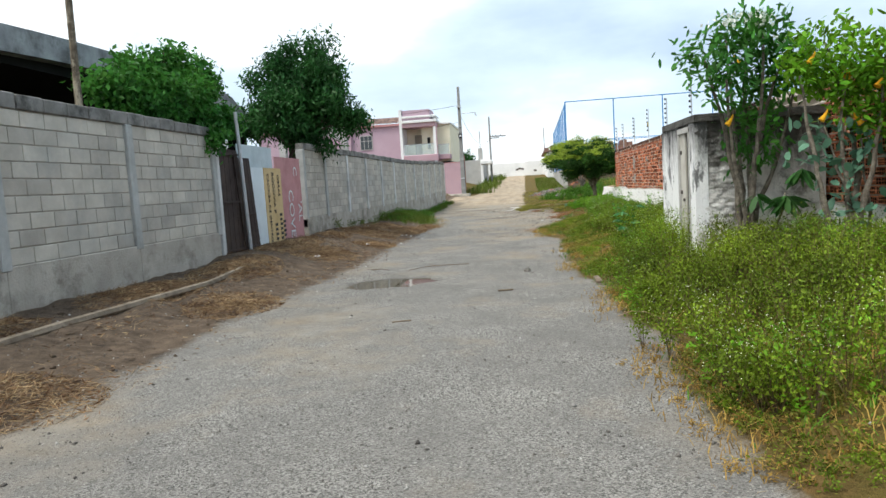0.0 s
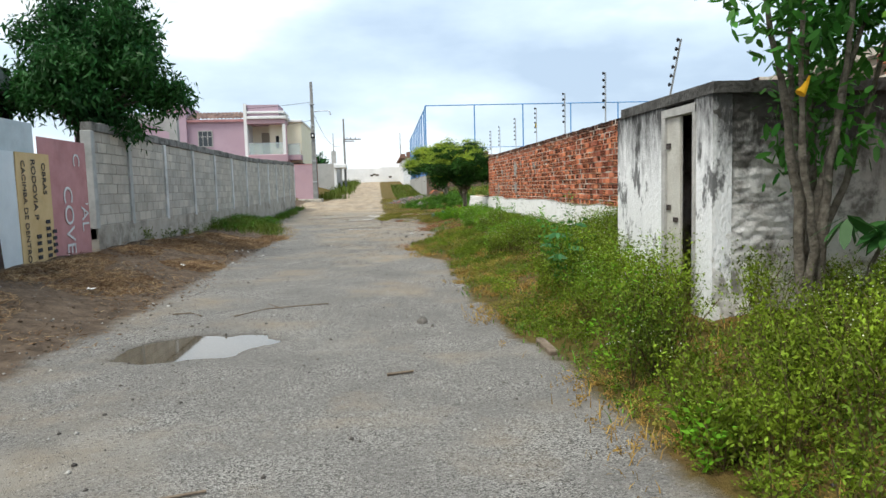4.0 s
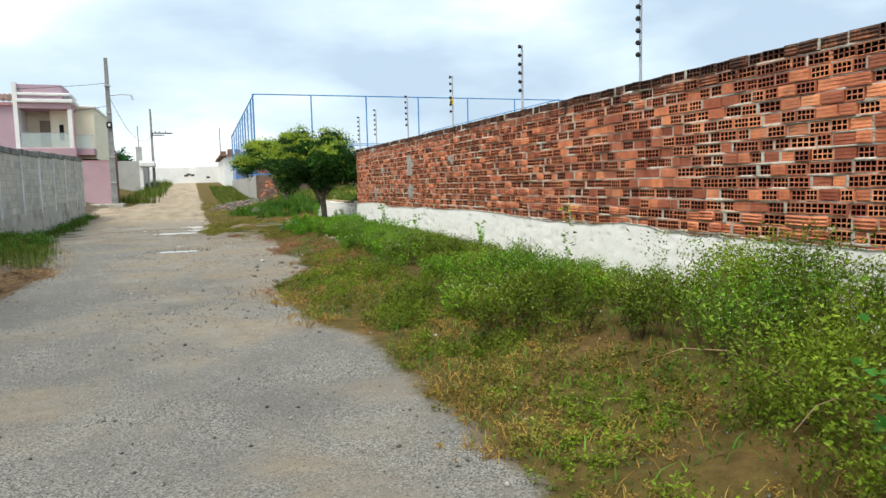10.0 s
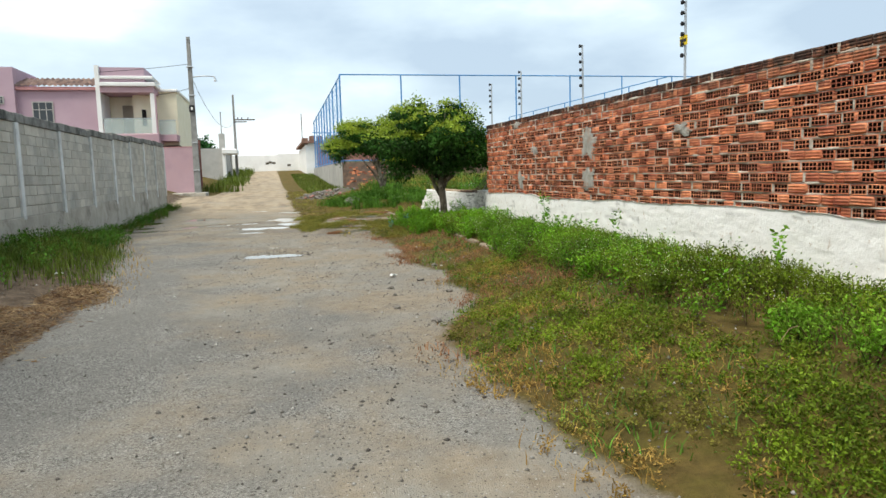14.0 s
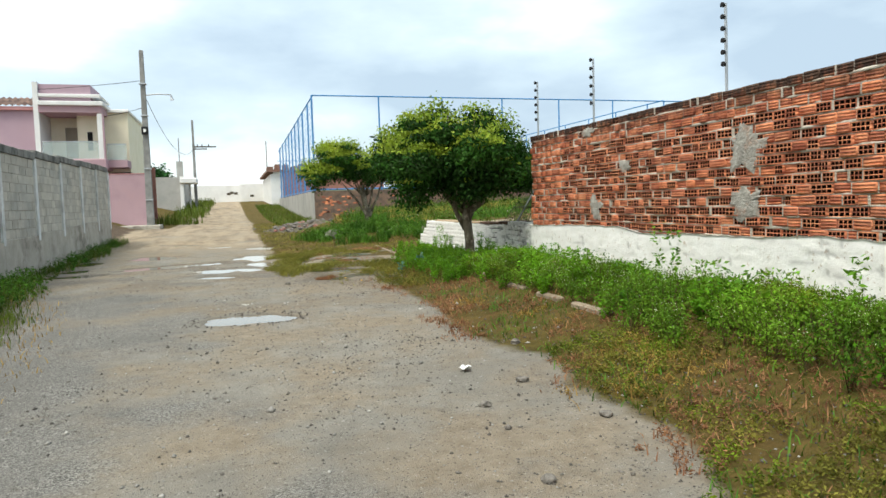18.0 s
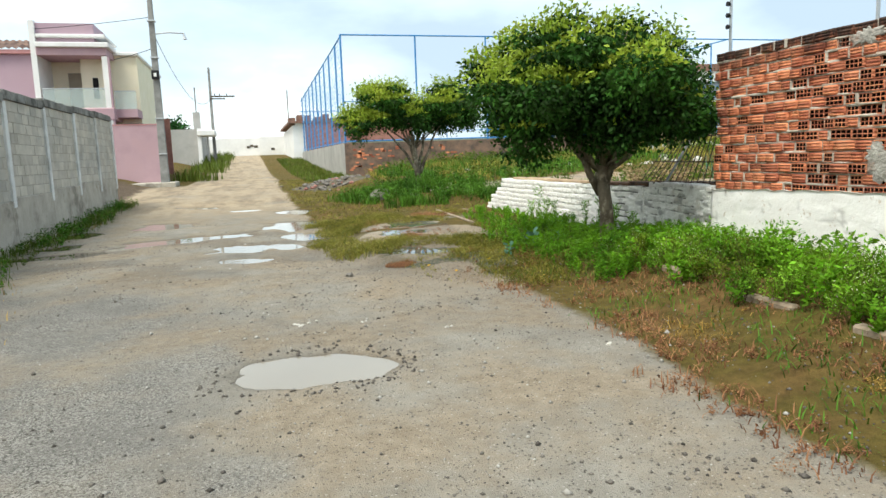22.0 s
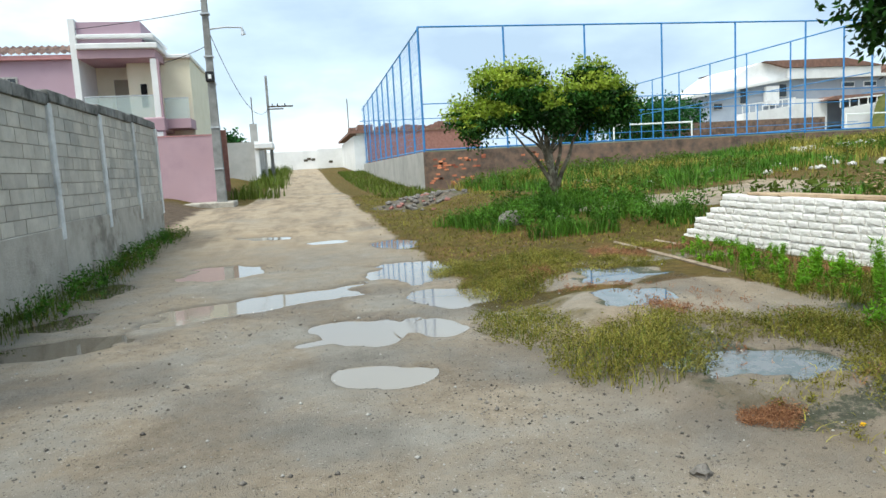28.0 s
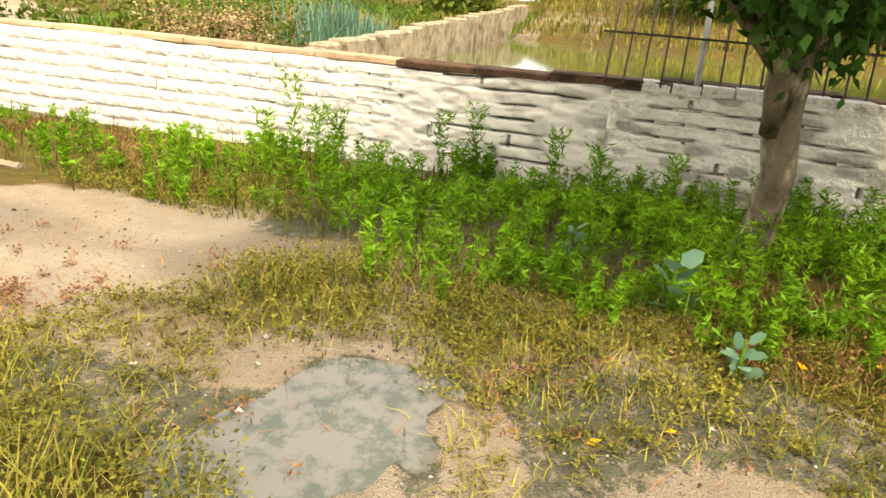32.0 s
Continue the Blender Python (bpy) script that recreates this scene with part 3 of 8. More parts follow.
    col = mix(edge2, col, mix(ramp(noise_tex(0.9, 6), 0.36, 0.52, K, (0.6, 0.6, 0.6)), soil, moss))
    algae = ramp(math_node("ADD", attr("algae"), math_node("MULTIPLY", math_node("SUBTRACT", noise_tex(15, 8, 0.8), 0.5), 2.2)), 0.50, 0.74, K, (0.85, 0.85, 0.85))
    col = mix(algae, col, ramp(noise_tex(16), 0.3, 0.7, (0.035, 0.05, 0.035), (0.10, 0.12, 0.075)))
    wet = attr("wet")
    darker = n.new("ShaderNodeMix")
    darker.data_type = "RGBA"
    darker.blend_type = "MULTIPLY"
    l.new(wet, darker.inputs["Factor"])
    l.new(col, darker.inputs["A"])
    darker.inputs["B"].default_value = (0.50, 0.47, 0.44, 1)
    l.new(darker.outputs["Result"], p.inputs["Base Color"])
    rr = n.new("ShaderNodeMapRange")
    rr.inputs["To Min"].default_value, rr.inputs["To Max"].default_value = 0.95, 0.35
    l.new(wet, rr.inputs["Value"])
    l.new(rr.outputs["Result"], p.inputs["Roughness"])
    bp = n.new("ShaderNodeBump")
    bp.inputs["Strength"].default_value = 0.75
    bp.inputs["Distance"].default_value = 0.018
    l.new(math_node("ADD", math_node("MULTIPLY", chips, 0.35), math_node("ADD", vor.outputs["Distance"], math_node("MULTIPLY", noise_tex(14, 7, 0.7), 1.6))), bp.inputs["Height"])
    l.new(bp.outputs["Normal"], p.inputs["Normal"])
    return m


ground = raw("ground", gv, gf, ground_mat(), smooth=True)
tagged(ground, "worn asphalt and sandy earth street with verges", "ground", kind="structure")


def attribute(ob, name, values):
    a = ob.data.attributes.new(name, "FLOAT", "POINT")
    a.data.foreach_set("value", np.asarray(values, dtype=np.float32).ravel())


EL, ER = edge_l(GY), edge_r(GY)
bank_m = smooth01(-0.3, 0.7, EL - GX)
verge_m = smooth01(-0.35, 0.5, GX - ER) * (1 - 0.85 * bare(GX, GY))
attribute(ground, "bank", bank_m * smooth01(26, 23, GY) + 0.75 * bank_m * smooth01(23, 26, GY))
attribute(ground, "verge", np.maximum(verge_m * (1 - 0.55 * smooth01(29.5, 31.5, GY) * smooth01(38.5, 36.5, GY) * (vnoise(GX, GY, 1.6, 4) > 0.42)),
                                      smooth01(-4.9, -5.3, GX) * smooth01(52, 60, GY)))
attribute(ground, "sandy", -0.02 + 0.06 * smooth01(-1.6, -3.6, GX) * smooth01(30, 6, GY) + 0.14 * smooth01(11, 18, GY) * smooth01(-3.0, -0.9, GX) - 0.06 * smooth01(12, 17, GY) * smooth01(27, 22, GY) * smooth01(-2.2, -3.4, GX) + 0.30 * smooth01(18, 27, GY) * smooth01(-4.6, 0.2, GX) + 0.3 * smooth01(28, 36, GY))
attribute(ground, "far_earth", np.maximum(smooth01(38, 46, GY) * (0.55 + 0.45 * vnoise(GX, GY, 2.0, 6)), 0.34 * smooth01(-1.6, -0.4, GX) * smooth01(28.8, 30.2, GY) * smooth01(37, 34, GY)))
attribute(ground, "wet", np.clip(smooth01(0.004, 0.03, puddle_field(GX, GY)) + 0.55 * smooth01(30.5, 33, GY) * smooth01(40, 36, GY) * smooth01(0.5, 0.68, vnoise(GX, GY, 0.8, 12)) + 0.5 * smooth01(-1.4, -0.2, GX) * smooth01(29.3, 30.6, GY) * smooth01(34.0, 32.4, GY) * (0.6 + 0.5 * vnoise(GX, GY, 0.5, 74)), 0, 1))

algae_m = smooth01(0.0, 0.012, puddle_field(GX, GY)) * smooth01(0.05, 0.02, puddle_field(GX, GY)) + 0.75 * smooth01(0.60, 0.74, vnoise(GX, GY, 0.6, 73))
attribute(ground, "algae", algae_m * smooth01(-0.9, -0.2, GX) * smooth01(29.5, 30.5, GY) * smooth01(38.5, 36.5, GY) * (GX < 2.2))

# water lies level in every hollow
for (cx, cy, a, b, turn, deep), level in zip(PUDDLES, LEVELS):
    c, s = math.cos(radians(turn)), math.sin(radians(turn))
    ring = []
    for k in range(40):
        q = 2 * math.pi * k / 40
        u, v = 1.42 * a * math.cos(q), 1.42 * b * math.sin(q)
        ring.append((cx + u * c - v * s, cy + u * s + v * c))
    bm = bmesh.new()
    rim_z = float(ground_z(np.array([p[0] for p in ring]), np.array([p[1] for p in ring]), 2).min())
    zc = min(float(ground_z(cx, cy, 2)) - 0.40 * deep, rim_z - 0.003)
    vs = [bm.verts.new((px, py, zc)) for px, py in ring]
    bm.faces.new(vs)
    ob = link("puddle", bm, M_ALGAE if cx > -0.5 else (M_CLEAR if cy < 12 or cx < -5 else M_WATER))
    tagged(ob, "shallow muddy rain puddle lying in the road", "puddle", "rain puddles", "structure")


# ---- left boundary wall ----
LX = -6.5
POSTS_NEAR = [-2.1, 0.6, 3.3, 5.95, 8.6, 11.3]
POSTS_FAR = [16.5, 18.4, 20.85, 23.45, 26.05, 28.65, 31.35, 34.1, 36.75, 39.3, 41.9, 44.4, 46.8]


def wall_rise(y):
    """How far the far part of the wall steps up with the street."""
    return 0.30 * float(smooth01(30, 47, np.array(y)))


def block_mesh():
    bm = bmesh.new()
    box(bm, -0.07, 0.07, -0.193, 0.193, -0.093, 0.093)
    bmesh.ops.bevel(bm, geom=bm.edges[:], offset=0.006, segments=1, affect="EDGES")
    bmesh.ops.recalc_face_normals(bm, faces=bm.faces)
    me = bpy.data.meshes.new("block")
    bm.to_mesh(me)
    bm.free()
    me.materials.append(M_BLOCK)
    return me


BLOCK = block_mesh()
rng = random.Random(4)


def block_wall(name, posts, label, near_hi, top_drop=0.0):
    wall = empty(name, LX, posts[0], 0, label, "wall", kind="structure")
    rest = bmesh.new()
    count = 0
    for y0, y1 in zip(posts, posts[1:]):
        rise = wall_rise((y0 + y1) / 2)
        boxpart("mortar_core", M_MORTAR, wall, LX - 0.135, LX - 0.012, y0, y1, 0.6, 2.66 + rise)
        boxpart("plinth", M_PLINTH, wall, LX - 0.16, LX + 0.03, y0, y1, -0.6, 0.85 + rise, bevel=0.012)
        n = max(1, round((y1 - y0 - 0.16) / 0.4))
        w = (y1 - y0 - 0.16) / n
        for row in range(9):
            z = 0.85 + rise + 0.1 + row * 0.2
            shift = (row % 2) * 0.5
            for k in range(n + (row % 2)):
                a = max(0.0, (k - shift) * w)
                b = min(n * w, (k + 1 - shift) * w)
                if b - a < 0.05:
                    continue
                yc = y0 + 0.08 + (a + b) / 2
                if count < 300 and y0 < near_hi:
                    ob = new("block", BLOCK)
                    ob.parent = wall
                    ob.location = (LX - 0.07 + rng.uniform(-0.004, 0.004), yc, z)
                    ob.scale = (1, (b - a - 0.012) / 0.386, 1)
                    ob.rotation_euler = (rng.uniform(-0.006, 0.006), 0, rng.uniform(-0.008, 0.008))
                    count += 1
                else:
                    o = rng.uniform(-0.004, 0.004)
                    box(rest, LX - 0.14 + o, LX + o, yc - (b - a) / 2 + 0.006, yc + (b - a) / 2 - 0.006, z - 0.093, z + 0.093)
        # coping of loose half blocks
        m = max(1, round((y1 - y0) / 0.42))
        for k in range(m):
            a, b = y0 + (y1 - y0) * k / m, y0 + (y1 - y0) * (k + 1) / m
            boxpart("coping_block", M_CAP, wall, LX - 0.17 + rng.uniform(-0.01, 0.01), LX + 0.035 + rng.uniform(-0.008, 0.012),
                    a + 0.006, b - 0.006, 2.655 + rise, 2.83 + rise + rng.uniform(-0.015, 0.012), bevel=0.012)
    for y in posts:
        rise = wall_rise(y)
        boxpart("post", M_POST if y > 20 else M_POST_GREY, wall, LX - 0.155, LX + 0.045, y - 0.08, y + 0.08, 0.8, 2.655 + rise, bevel=0.01)
    if len(rest.verts):
        ob = part("far_blocks", rest, M_BLOCK_I, wall)
        tagged(ob, kind="stuff")
    else:
        rest.free()
    return wall


block_wall("wall_west_near", POSTS_NEAR, "grey concrete block wall with posts, plinth and stained coping", 12)
block_wall("wall_west_far", POSTS_FAR, "weathered grey concrete block wall with slim posts along the street", 30)

# ---- brick wall, right ----
BX, BY0, BY1 = 3.15, -6.0, 29.5
BZ0, ROW = 0.97, 0.105


# Near-black clay for hole interiors: the shade inside is put into the colour.
M_HOLE_SHADE = mat("brick_hole_shade", (0.012, 0.007, 0.005), (0.03, 0.016, 0.011), 12, 0.95, 0.3, 60)


def brick_mesh(holes):
    bm = bmesh.new()
    hw, hz, d = 0.088, 0.0445, 0.10
    if not holes:
        box(bm, 0, d, -hw, hw, -hz, hz)
        for i in range(3):
            z = -0.028 + i * 0.028
            box(bm, -0.004, 0.004, -hw * 0.97, hw * 0.97, z - 0.007, z + 0.007)
    else:
        n = holes
        box(bm, 0.075, d, -hw, hw, -hz, hz)
        cw = 2 * hw / (n + (n + 1) * 0.26)
        bar = cw * 0.26
        zb = 0.009
        zh = (2 * hz - 3 * zb) / 2
        for i in range(3):
            z = -hz + i * (zh + zb)
            box(bm, 0, 0.075, -hw, hw, z, z + zb)
        for j in range(2):
            z = -hz + zb + j * (zh + zb)
            for i in range(n + 1):
                y = -hw + i * (cw + bar)
                box(bm, 0.001, 0.075, y, y + bar, z, z + zh)
    bmesh.ops.recalc_face_normals(bm, faces=bm.faces)
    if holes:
        # Inner faces take the painted hole shade.
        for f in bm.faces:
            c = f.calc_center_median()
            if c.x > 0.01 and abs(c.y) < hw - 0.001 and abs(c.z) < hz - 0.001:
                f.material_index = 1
    me = bpy.data.meshes.new("brick")
    bm.to_mesh(me)
    bm.free()
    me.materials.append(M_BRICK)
    me.materials.append(M_HOLE_SHADE)
    return me


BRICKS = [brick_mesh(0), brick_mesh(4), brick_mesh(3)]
brick_wall = empty("wall_east", BX, BY0, 0, "rough red hollow brick wall on a whitewashed base", "wall", kind="structure")
boxpart("mortar_core", M_BMORTAR, brick_wall, BX + 0.088, BX + 0.2, BY0, BY1, 0.7, BZ0 + 15 * ROW - 0.012)
boxpart("mortar_foot", M_BRICK_I, brick_wall, BX + 0.012, BX + 0.087, BY0, BY1, 0.7, BZ0 - 0.01)


def course_wave(y, row):
    return 0.014 * (float(vnoise(np.array(y), np.array(row * 0.35), 1.4, 77)) - 0.5) + 0.012 * (float(vnoise(np.array(y), np.array(0.0), 4.0, 78)) - 0.5)


# uneven mortar beds squeezed out between the courses
MV, MF = [], []
for row in range(15):
    ys_ = np.arange(5.0, BY1 + 0.01, 0.045)
    o = len(MV)
    for i, yy in enumerate(ys_):
        wv = course_wave(yy, row)
        fat = 0.006 + 0.014 * float(vnoise(np.array(yy), np.array(row * 3.1), 0.22, 79)) ** 1.5
        out = BX + 0.016 - 0.032 * float(vnoise(np.array(yy), np.array(row * 5.3), 0.16, 80)) + 0.01 * float(vnoise(np.array(yy), np.array(row * 1.3), 1.2, 81))
        z = BZ0 + row * ROW + wv
        MV += [(BX + 0.09, yy, z - fat), (out, yy, z - fat), (out, yy, z + fat), (BX + 0.09, yy, z + fat)]
        if i:
            a = o + 4 * (i - 1)
            MF += [(a + k, a + (k + 1) % 4, a + 4 + (k + 1) % 4, a + 4 + k) for k in range(3)]
near_n = 0
bulk = [[[], [], []], [[], [], []], [[], [], []]]
base_mesh = [(np.array([v.co[:] for v in me.vertices]), [tuple(p.vertices) for p in me.polygons], [p.material_index for p in me.polygons]) for me in BRICKS]
for row in range(15):
    y = BY0 + (row % 2) * 0.1
    while y < BY1 - 0.1:
        w = rng.choice((0.14, 0.16, 0.18, 0.19, 0.21, 0.25)) if row % 3 else rng.choice((0.12, 0.14, 0.15, 0.18, 0.2))
        if y + w > BY1:
            w = BY1 - y
        plain = (row > 12 and y > 17) or y > 28.2 or (row == 12 and y > 21)
        kind = 0 if (plain and rng.random() < 0.95) or rng.random() < 0.30 else (2 if w < 0.175 else 1)
        off = rng.uniform(-0.018, 0.010)
        loc = (BX + off, y + w / 2, BZ0 + (row + 0.5) * ROW + course_wave(y, row + 0.5) + rng.uniform(-0.004, 0.004))
        if y > 5.0 and not (8.4 < y < 10.2) and rng.random() < 0.7:
            o = len(MV)
            jx, jw = BX + rng.uniform(-0.012, 0.02), rng.uniform(0.006, 0.016)
            zc = loc[2]
            MV += [(BX + 0.09, y - jw, zc - 0.045), (jx, y - jw, zc - 0.045), (jx, y + jw, zc - 0.045), (BX + 0.09, y + jw, zc - 0.045),
                   (BX + 0.09, y - jw, zc + 0.045), (jx, y - jw, zc + 0.045), (jx, y + jw, zc + 0.045), (BX + 0.09, y + jw, zc + 0.045)]
            MF += [(o, o + 1, o + 5, o + 4), (o + 1, o + 2, o + 6, o + 5), (o + 2, o + 3, o + 7, o + 6)]
        sc = (w - 0.015) / 0.176
        if 12.6 < y < 17.6 and near_n < 300 and row > 1:
            ob = new("brick", BRICKS[kind])
            ob.parent = brick_wall
            ob.location, ob.scale = loc, (1, sc, 1)
            ob.rotation_euler = (rng.uniform(-0.02, 0.02), 0, rng.uniform(-0.03, 0.03))
            near_n += 1
        elif y > 5.0 and not (8.4 < y < 10.2):
            co, fs, mi = base_mesh[kind]
            bv, bf, bi = bulk[kind]
            o = sum(len(v) for v in bv)
            ang, tl = rng.uniform(-0.035, 0.035), rng.uniform(-0.025, 0.025)
            cw_ = co * (1, sc, 1)
            cw_ = np.stack([cw_[:, 0] - ang * cw_[:, 1], cw_[:, 1], cw_[:, 2] + tl * cw_[:, 1]], 1)
            bv.append(cw_ + np.array(loc))
            bf.extend([tuple(i + o for i in f) for f in fs])
            bi.extend(mi)
        y += w
mj = raw("mortar_joints", MV, MF, M_BMORTAR, brick_wall)
tagged(mj, kind="stuff")
for kind, (bv, bf, bi) in enumerate(bulk):
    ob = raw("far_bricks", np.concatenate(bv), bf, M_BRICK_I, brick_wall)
    ob.data.materials.append(M_HOLE_SHADE)
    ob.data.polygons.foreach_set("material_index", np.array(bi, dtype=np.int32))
    tagged(ob, kind="stuff")


def darkened(m):
    """Mixes near-black over the paint: shade painted into joints and cracks, plus grime."""
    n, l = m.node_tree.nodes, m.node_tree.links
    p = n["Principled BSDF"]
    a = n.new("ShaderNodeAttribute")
    a.attribute_name = "dirt_shade"
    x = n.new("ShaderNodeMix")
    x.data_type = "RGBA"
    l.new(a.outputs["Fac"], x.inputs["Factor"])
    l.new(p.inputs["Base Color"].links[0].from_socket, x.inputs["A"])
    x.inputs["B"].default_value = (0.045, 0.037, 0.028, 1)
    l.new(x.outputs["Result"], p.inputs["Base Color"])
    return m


M_PLASTER = darkened(mat("old_lime_plaster", (0.78, 0.76, 0.72), (0.92, 0.91, 0.88), 9, 0.92, 1.0, 34, stain=(0.42, 0.34, 0.25), stain_scale=4.0, stain_amt=0.45, slo=0.54, swid=0.12))
M_SKIN = darkened(mat("old_limewash", (0.84, 0.82, 0.785), (0.92, 0.91, 0.885), 4, 0.9, 0.3, 30, stain=(0.45, 0.34, 0.24), stain_scale=13.0, stain_amt=0.65, slo=0.60, swid=0.05))


def whitewashed(name, y0, y1, x0, x1, zfun, parent, seed, zlow=-0.25, crack=0.0):
    """A rough whitewashed masonry face with courses and worn edges, open at the back."""
    ys = np.linspace(y0, y1, int((y1 - y0) / (0.024 if crack else 0.036)) + 1)
    rows = 92 if crack else 40
    verts = []
    for y in ys:
        t = (y - y0) / (y1 - y0)
        zt = zfun(y)
        for r in range(rows + 1):
            verts.append((x0 + (x1 - x0) * t, y, zlow + (zt - zlow) * r / rows))
    V = np.array(verts)
    z = V[:, 2]
    course = np.abs(((z - (0.02 if crack else 0.05) * vnoise(V[:, 1], z * 0.2, 0.5, seed + 4) - 0.015 * vnoise(V[:, 1], z, 0.1, seed + 5)) / 0.1) % 1 - 0.5) * 2
    joint = smooth01(0.76, 0.93, course) * smooth01(0.50 if crack else 0.42, 0.68 if crack else 0.6, vnoise(V[:, 1], z * 1.5, 0.13 if crack else 0.17, seed + 2))
    col = np.floor(z / 0.1)
    brickj = np.abs((V[:, 1] / 0.21 + 0.5 * (col % 2) + 0.3 * vnoise(col, col, 1, 3)) % 1 - 0.5) * 2
    joint = np.maximum(joint, smooth01(0.9, 0.99, brickj) * (vnoise(V[:, 1], z, 0.3, seed + 6) > 0.5))
    if crack:
        V[:, 0] += 0.016 * smooth01(33.0, 34.2, V[:, 1])
    V[:, 0] += (0.006 if crack else 0.004) * joint - 0.005 * (vnoise(V[:, 1], z, 0.12, seed) - 0.5) - 0.004 * (vnoise(V[:, 1], z, 0.45, seed + 1) - 0.5)
    V[:, 0] += (0.012 if crack else 0.006) * smooth01(0.62, 0.9, vnoise(V[:, 1] * 0.6, z * 1.6, 0.11, seed + 9)) + (0.017 if crack else 0.005) * (vnoise(V[:, 1], z * 1.5, 0.055, seed + 11) - 0.5)
    # Shade painted into the joints: the dark colour follows the recesses.
    shade_grime = 0.35 * joint * (vnoise(V[:, 1], z * 2, 0.3, seed + 31) > 0.55)
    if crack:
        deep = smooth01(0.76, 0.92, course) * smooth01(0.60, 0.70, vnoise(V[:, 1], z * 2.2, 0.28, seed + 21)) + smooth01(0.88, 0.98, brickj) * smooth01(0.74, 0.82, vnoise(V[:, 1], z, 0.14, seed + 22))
        shade_grime = np.clip(deep, 0, 1) * (0.35 + 0.65 * smooth01(36.0, 33.5, V[:, 1]))
        # real grime blotches at the old end, more at foot and top
        shade_grime = np.maximum(shade_grime, smooth01(33.4, 31.2, V[:, 1]) * (0.5 * smooth01(0.66, 0.84, vnoise(V[:, 1], z * 1.8, 0.16, seed + 33) + 0.12 * smooth01(0.35, 0.1, z) + 0.16 * smooth01(0.74, 0.9, z))))
        V[:, 0] += crack * np.clip(deep, 0, 1) * (0.35 + 0.65 * smooth01(35.5, 33.0, V[:, 1])) * (z < np.array([zfun(q) for q in V[:, 1]]) - 0.06)
    n = rows + 1
    idx = np.arange(len(V)).reshape(-1, n)
    F = np.stack([idx[:-1, :-1].ravel(), idx[:-1, 1:].ravel(), idx[1:, 1:].ravel(), idx[1:, :-1].ravel()], 1)
    back = V.copy()
    back[:, 0] = np.repeat(np.linspace(x0, x1, len(ys)), n) + 0.2
    k = len(V)
    top = np.stack([idx[:-1, -1], idx[1:, -1], idx[1:, -1] + k, idx[:-1, -1] + k], 1)
    end = np.stack([idx[-1, :-1], idx[-1, 1:], idx[-1, 1:] + k, idx[-1, :-1] + k], 1)
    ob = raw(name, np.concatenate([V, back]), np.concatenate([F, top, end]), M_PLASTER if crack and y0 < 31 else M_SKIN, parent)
    attribute(ob, "dirt_shade", np.concatenate([shade_grime, np.zeros(len(back))]))
    return ob


M_CEMENT = mat("smeared_cement", (0.24, 0.225, 0.20), (0.44, 0.42, 0.38), 9, 0.95, 1.0, 30, stain=(0.36, 0.17, 0.10), stain_scale=6, stain_amt=0.7, slo=0.54)


def mortar_patch(y, z, sy, sz, seed):
    """A smeared patch of cement over the bricks."""
    bm = bmesh.new()
    rings = []
    for d, s in ((0.0, 1.0), (-0.012, 0.85), (-0.016, 0.45)):
        ring_ = []
        for k in range(36):
            a = 2 * math.pi * k / 36
            w = s * (0.75 + 0.55 * noise.noise(Vector((math.cos(a) * 1.7, math.sin(a) * 1.7, seed))) + 0.45 * noise.noise(Vector((math.cos(a) * 5, math.sin(a) * 5, seed + d * 40))))
            ring_.append(bm.verts.new((BX - 0.004 + d, y + sy * w * math.cos(a), z + sz * w * math.sin(a))))
        rings.append(ring_)
    for a, b in zip(rings, rings[1:]):
        for k in range(36):
            bm.faces.new((a[k], a[(k + 1) % 36], b[(k + 1) % 36], b[k]))
    bm.faces.new(rings[-1])
    part("cement_patch", bm, M_CEMENT, brick_wall, "grey smeared cement patch")


for k, (py_, pz_, sy_, sz_) in enumerate(((24.17, 1.89, 0.36, 0.26), (24.15, 1.33, 0.3, 0.2), (27.24, 1.3, 0.24, 0.2), (27.43, 2.4, 0.2, 0.1), (26.46, 1.84, 0.18, 0.12), (21.54, 1.94, 0.2, 0.12))):
    mortar_patch(py_, pz_, sy_, sz_, k * 3.1)


def base_top(y):
    step = 0.13 * float(vnoise(np.array(y), np.array(0.0), 0.9, 21)) + 0.03 * float(vnoise(np.array(y), np.array(0.0), 0.12, 22))
    return 0.915 + 0.75 * step


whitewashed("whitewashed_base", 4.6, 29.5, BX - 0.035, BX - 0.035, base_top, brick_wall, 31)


# ---- low whitewashed wall by the pond ----
low_wall = empty("wall_east_low", 3.5, 30, 0, "low broken whitewashed brick wall with weathered top", "wall", kind="structure")


def low_top(y):
    z = 0.90 + 0.035 * float(vnoise(np.array(y), np.array(1.0), 0.3, 41)) + 0.07 * float(smooth01(33, 29.5, np.array(y)))
    if y > 37.3:
        z = min(z, 0.92 - math.floor((y - 37.3) / 0.17) * 0.095)
    return max(z, 0.05)


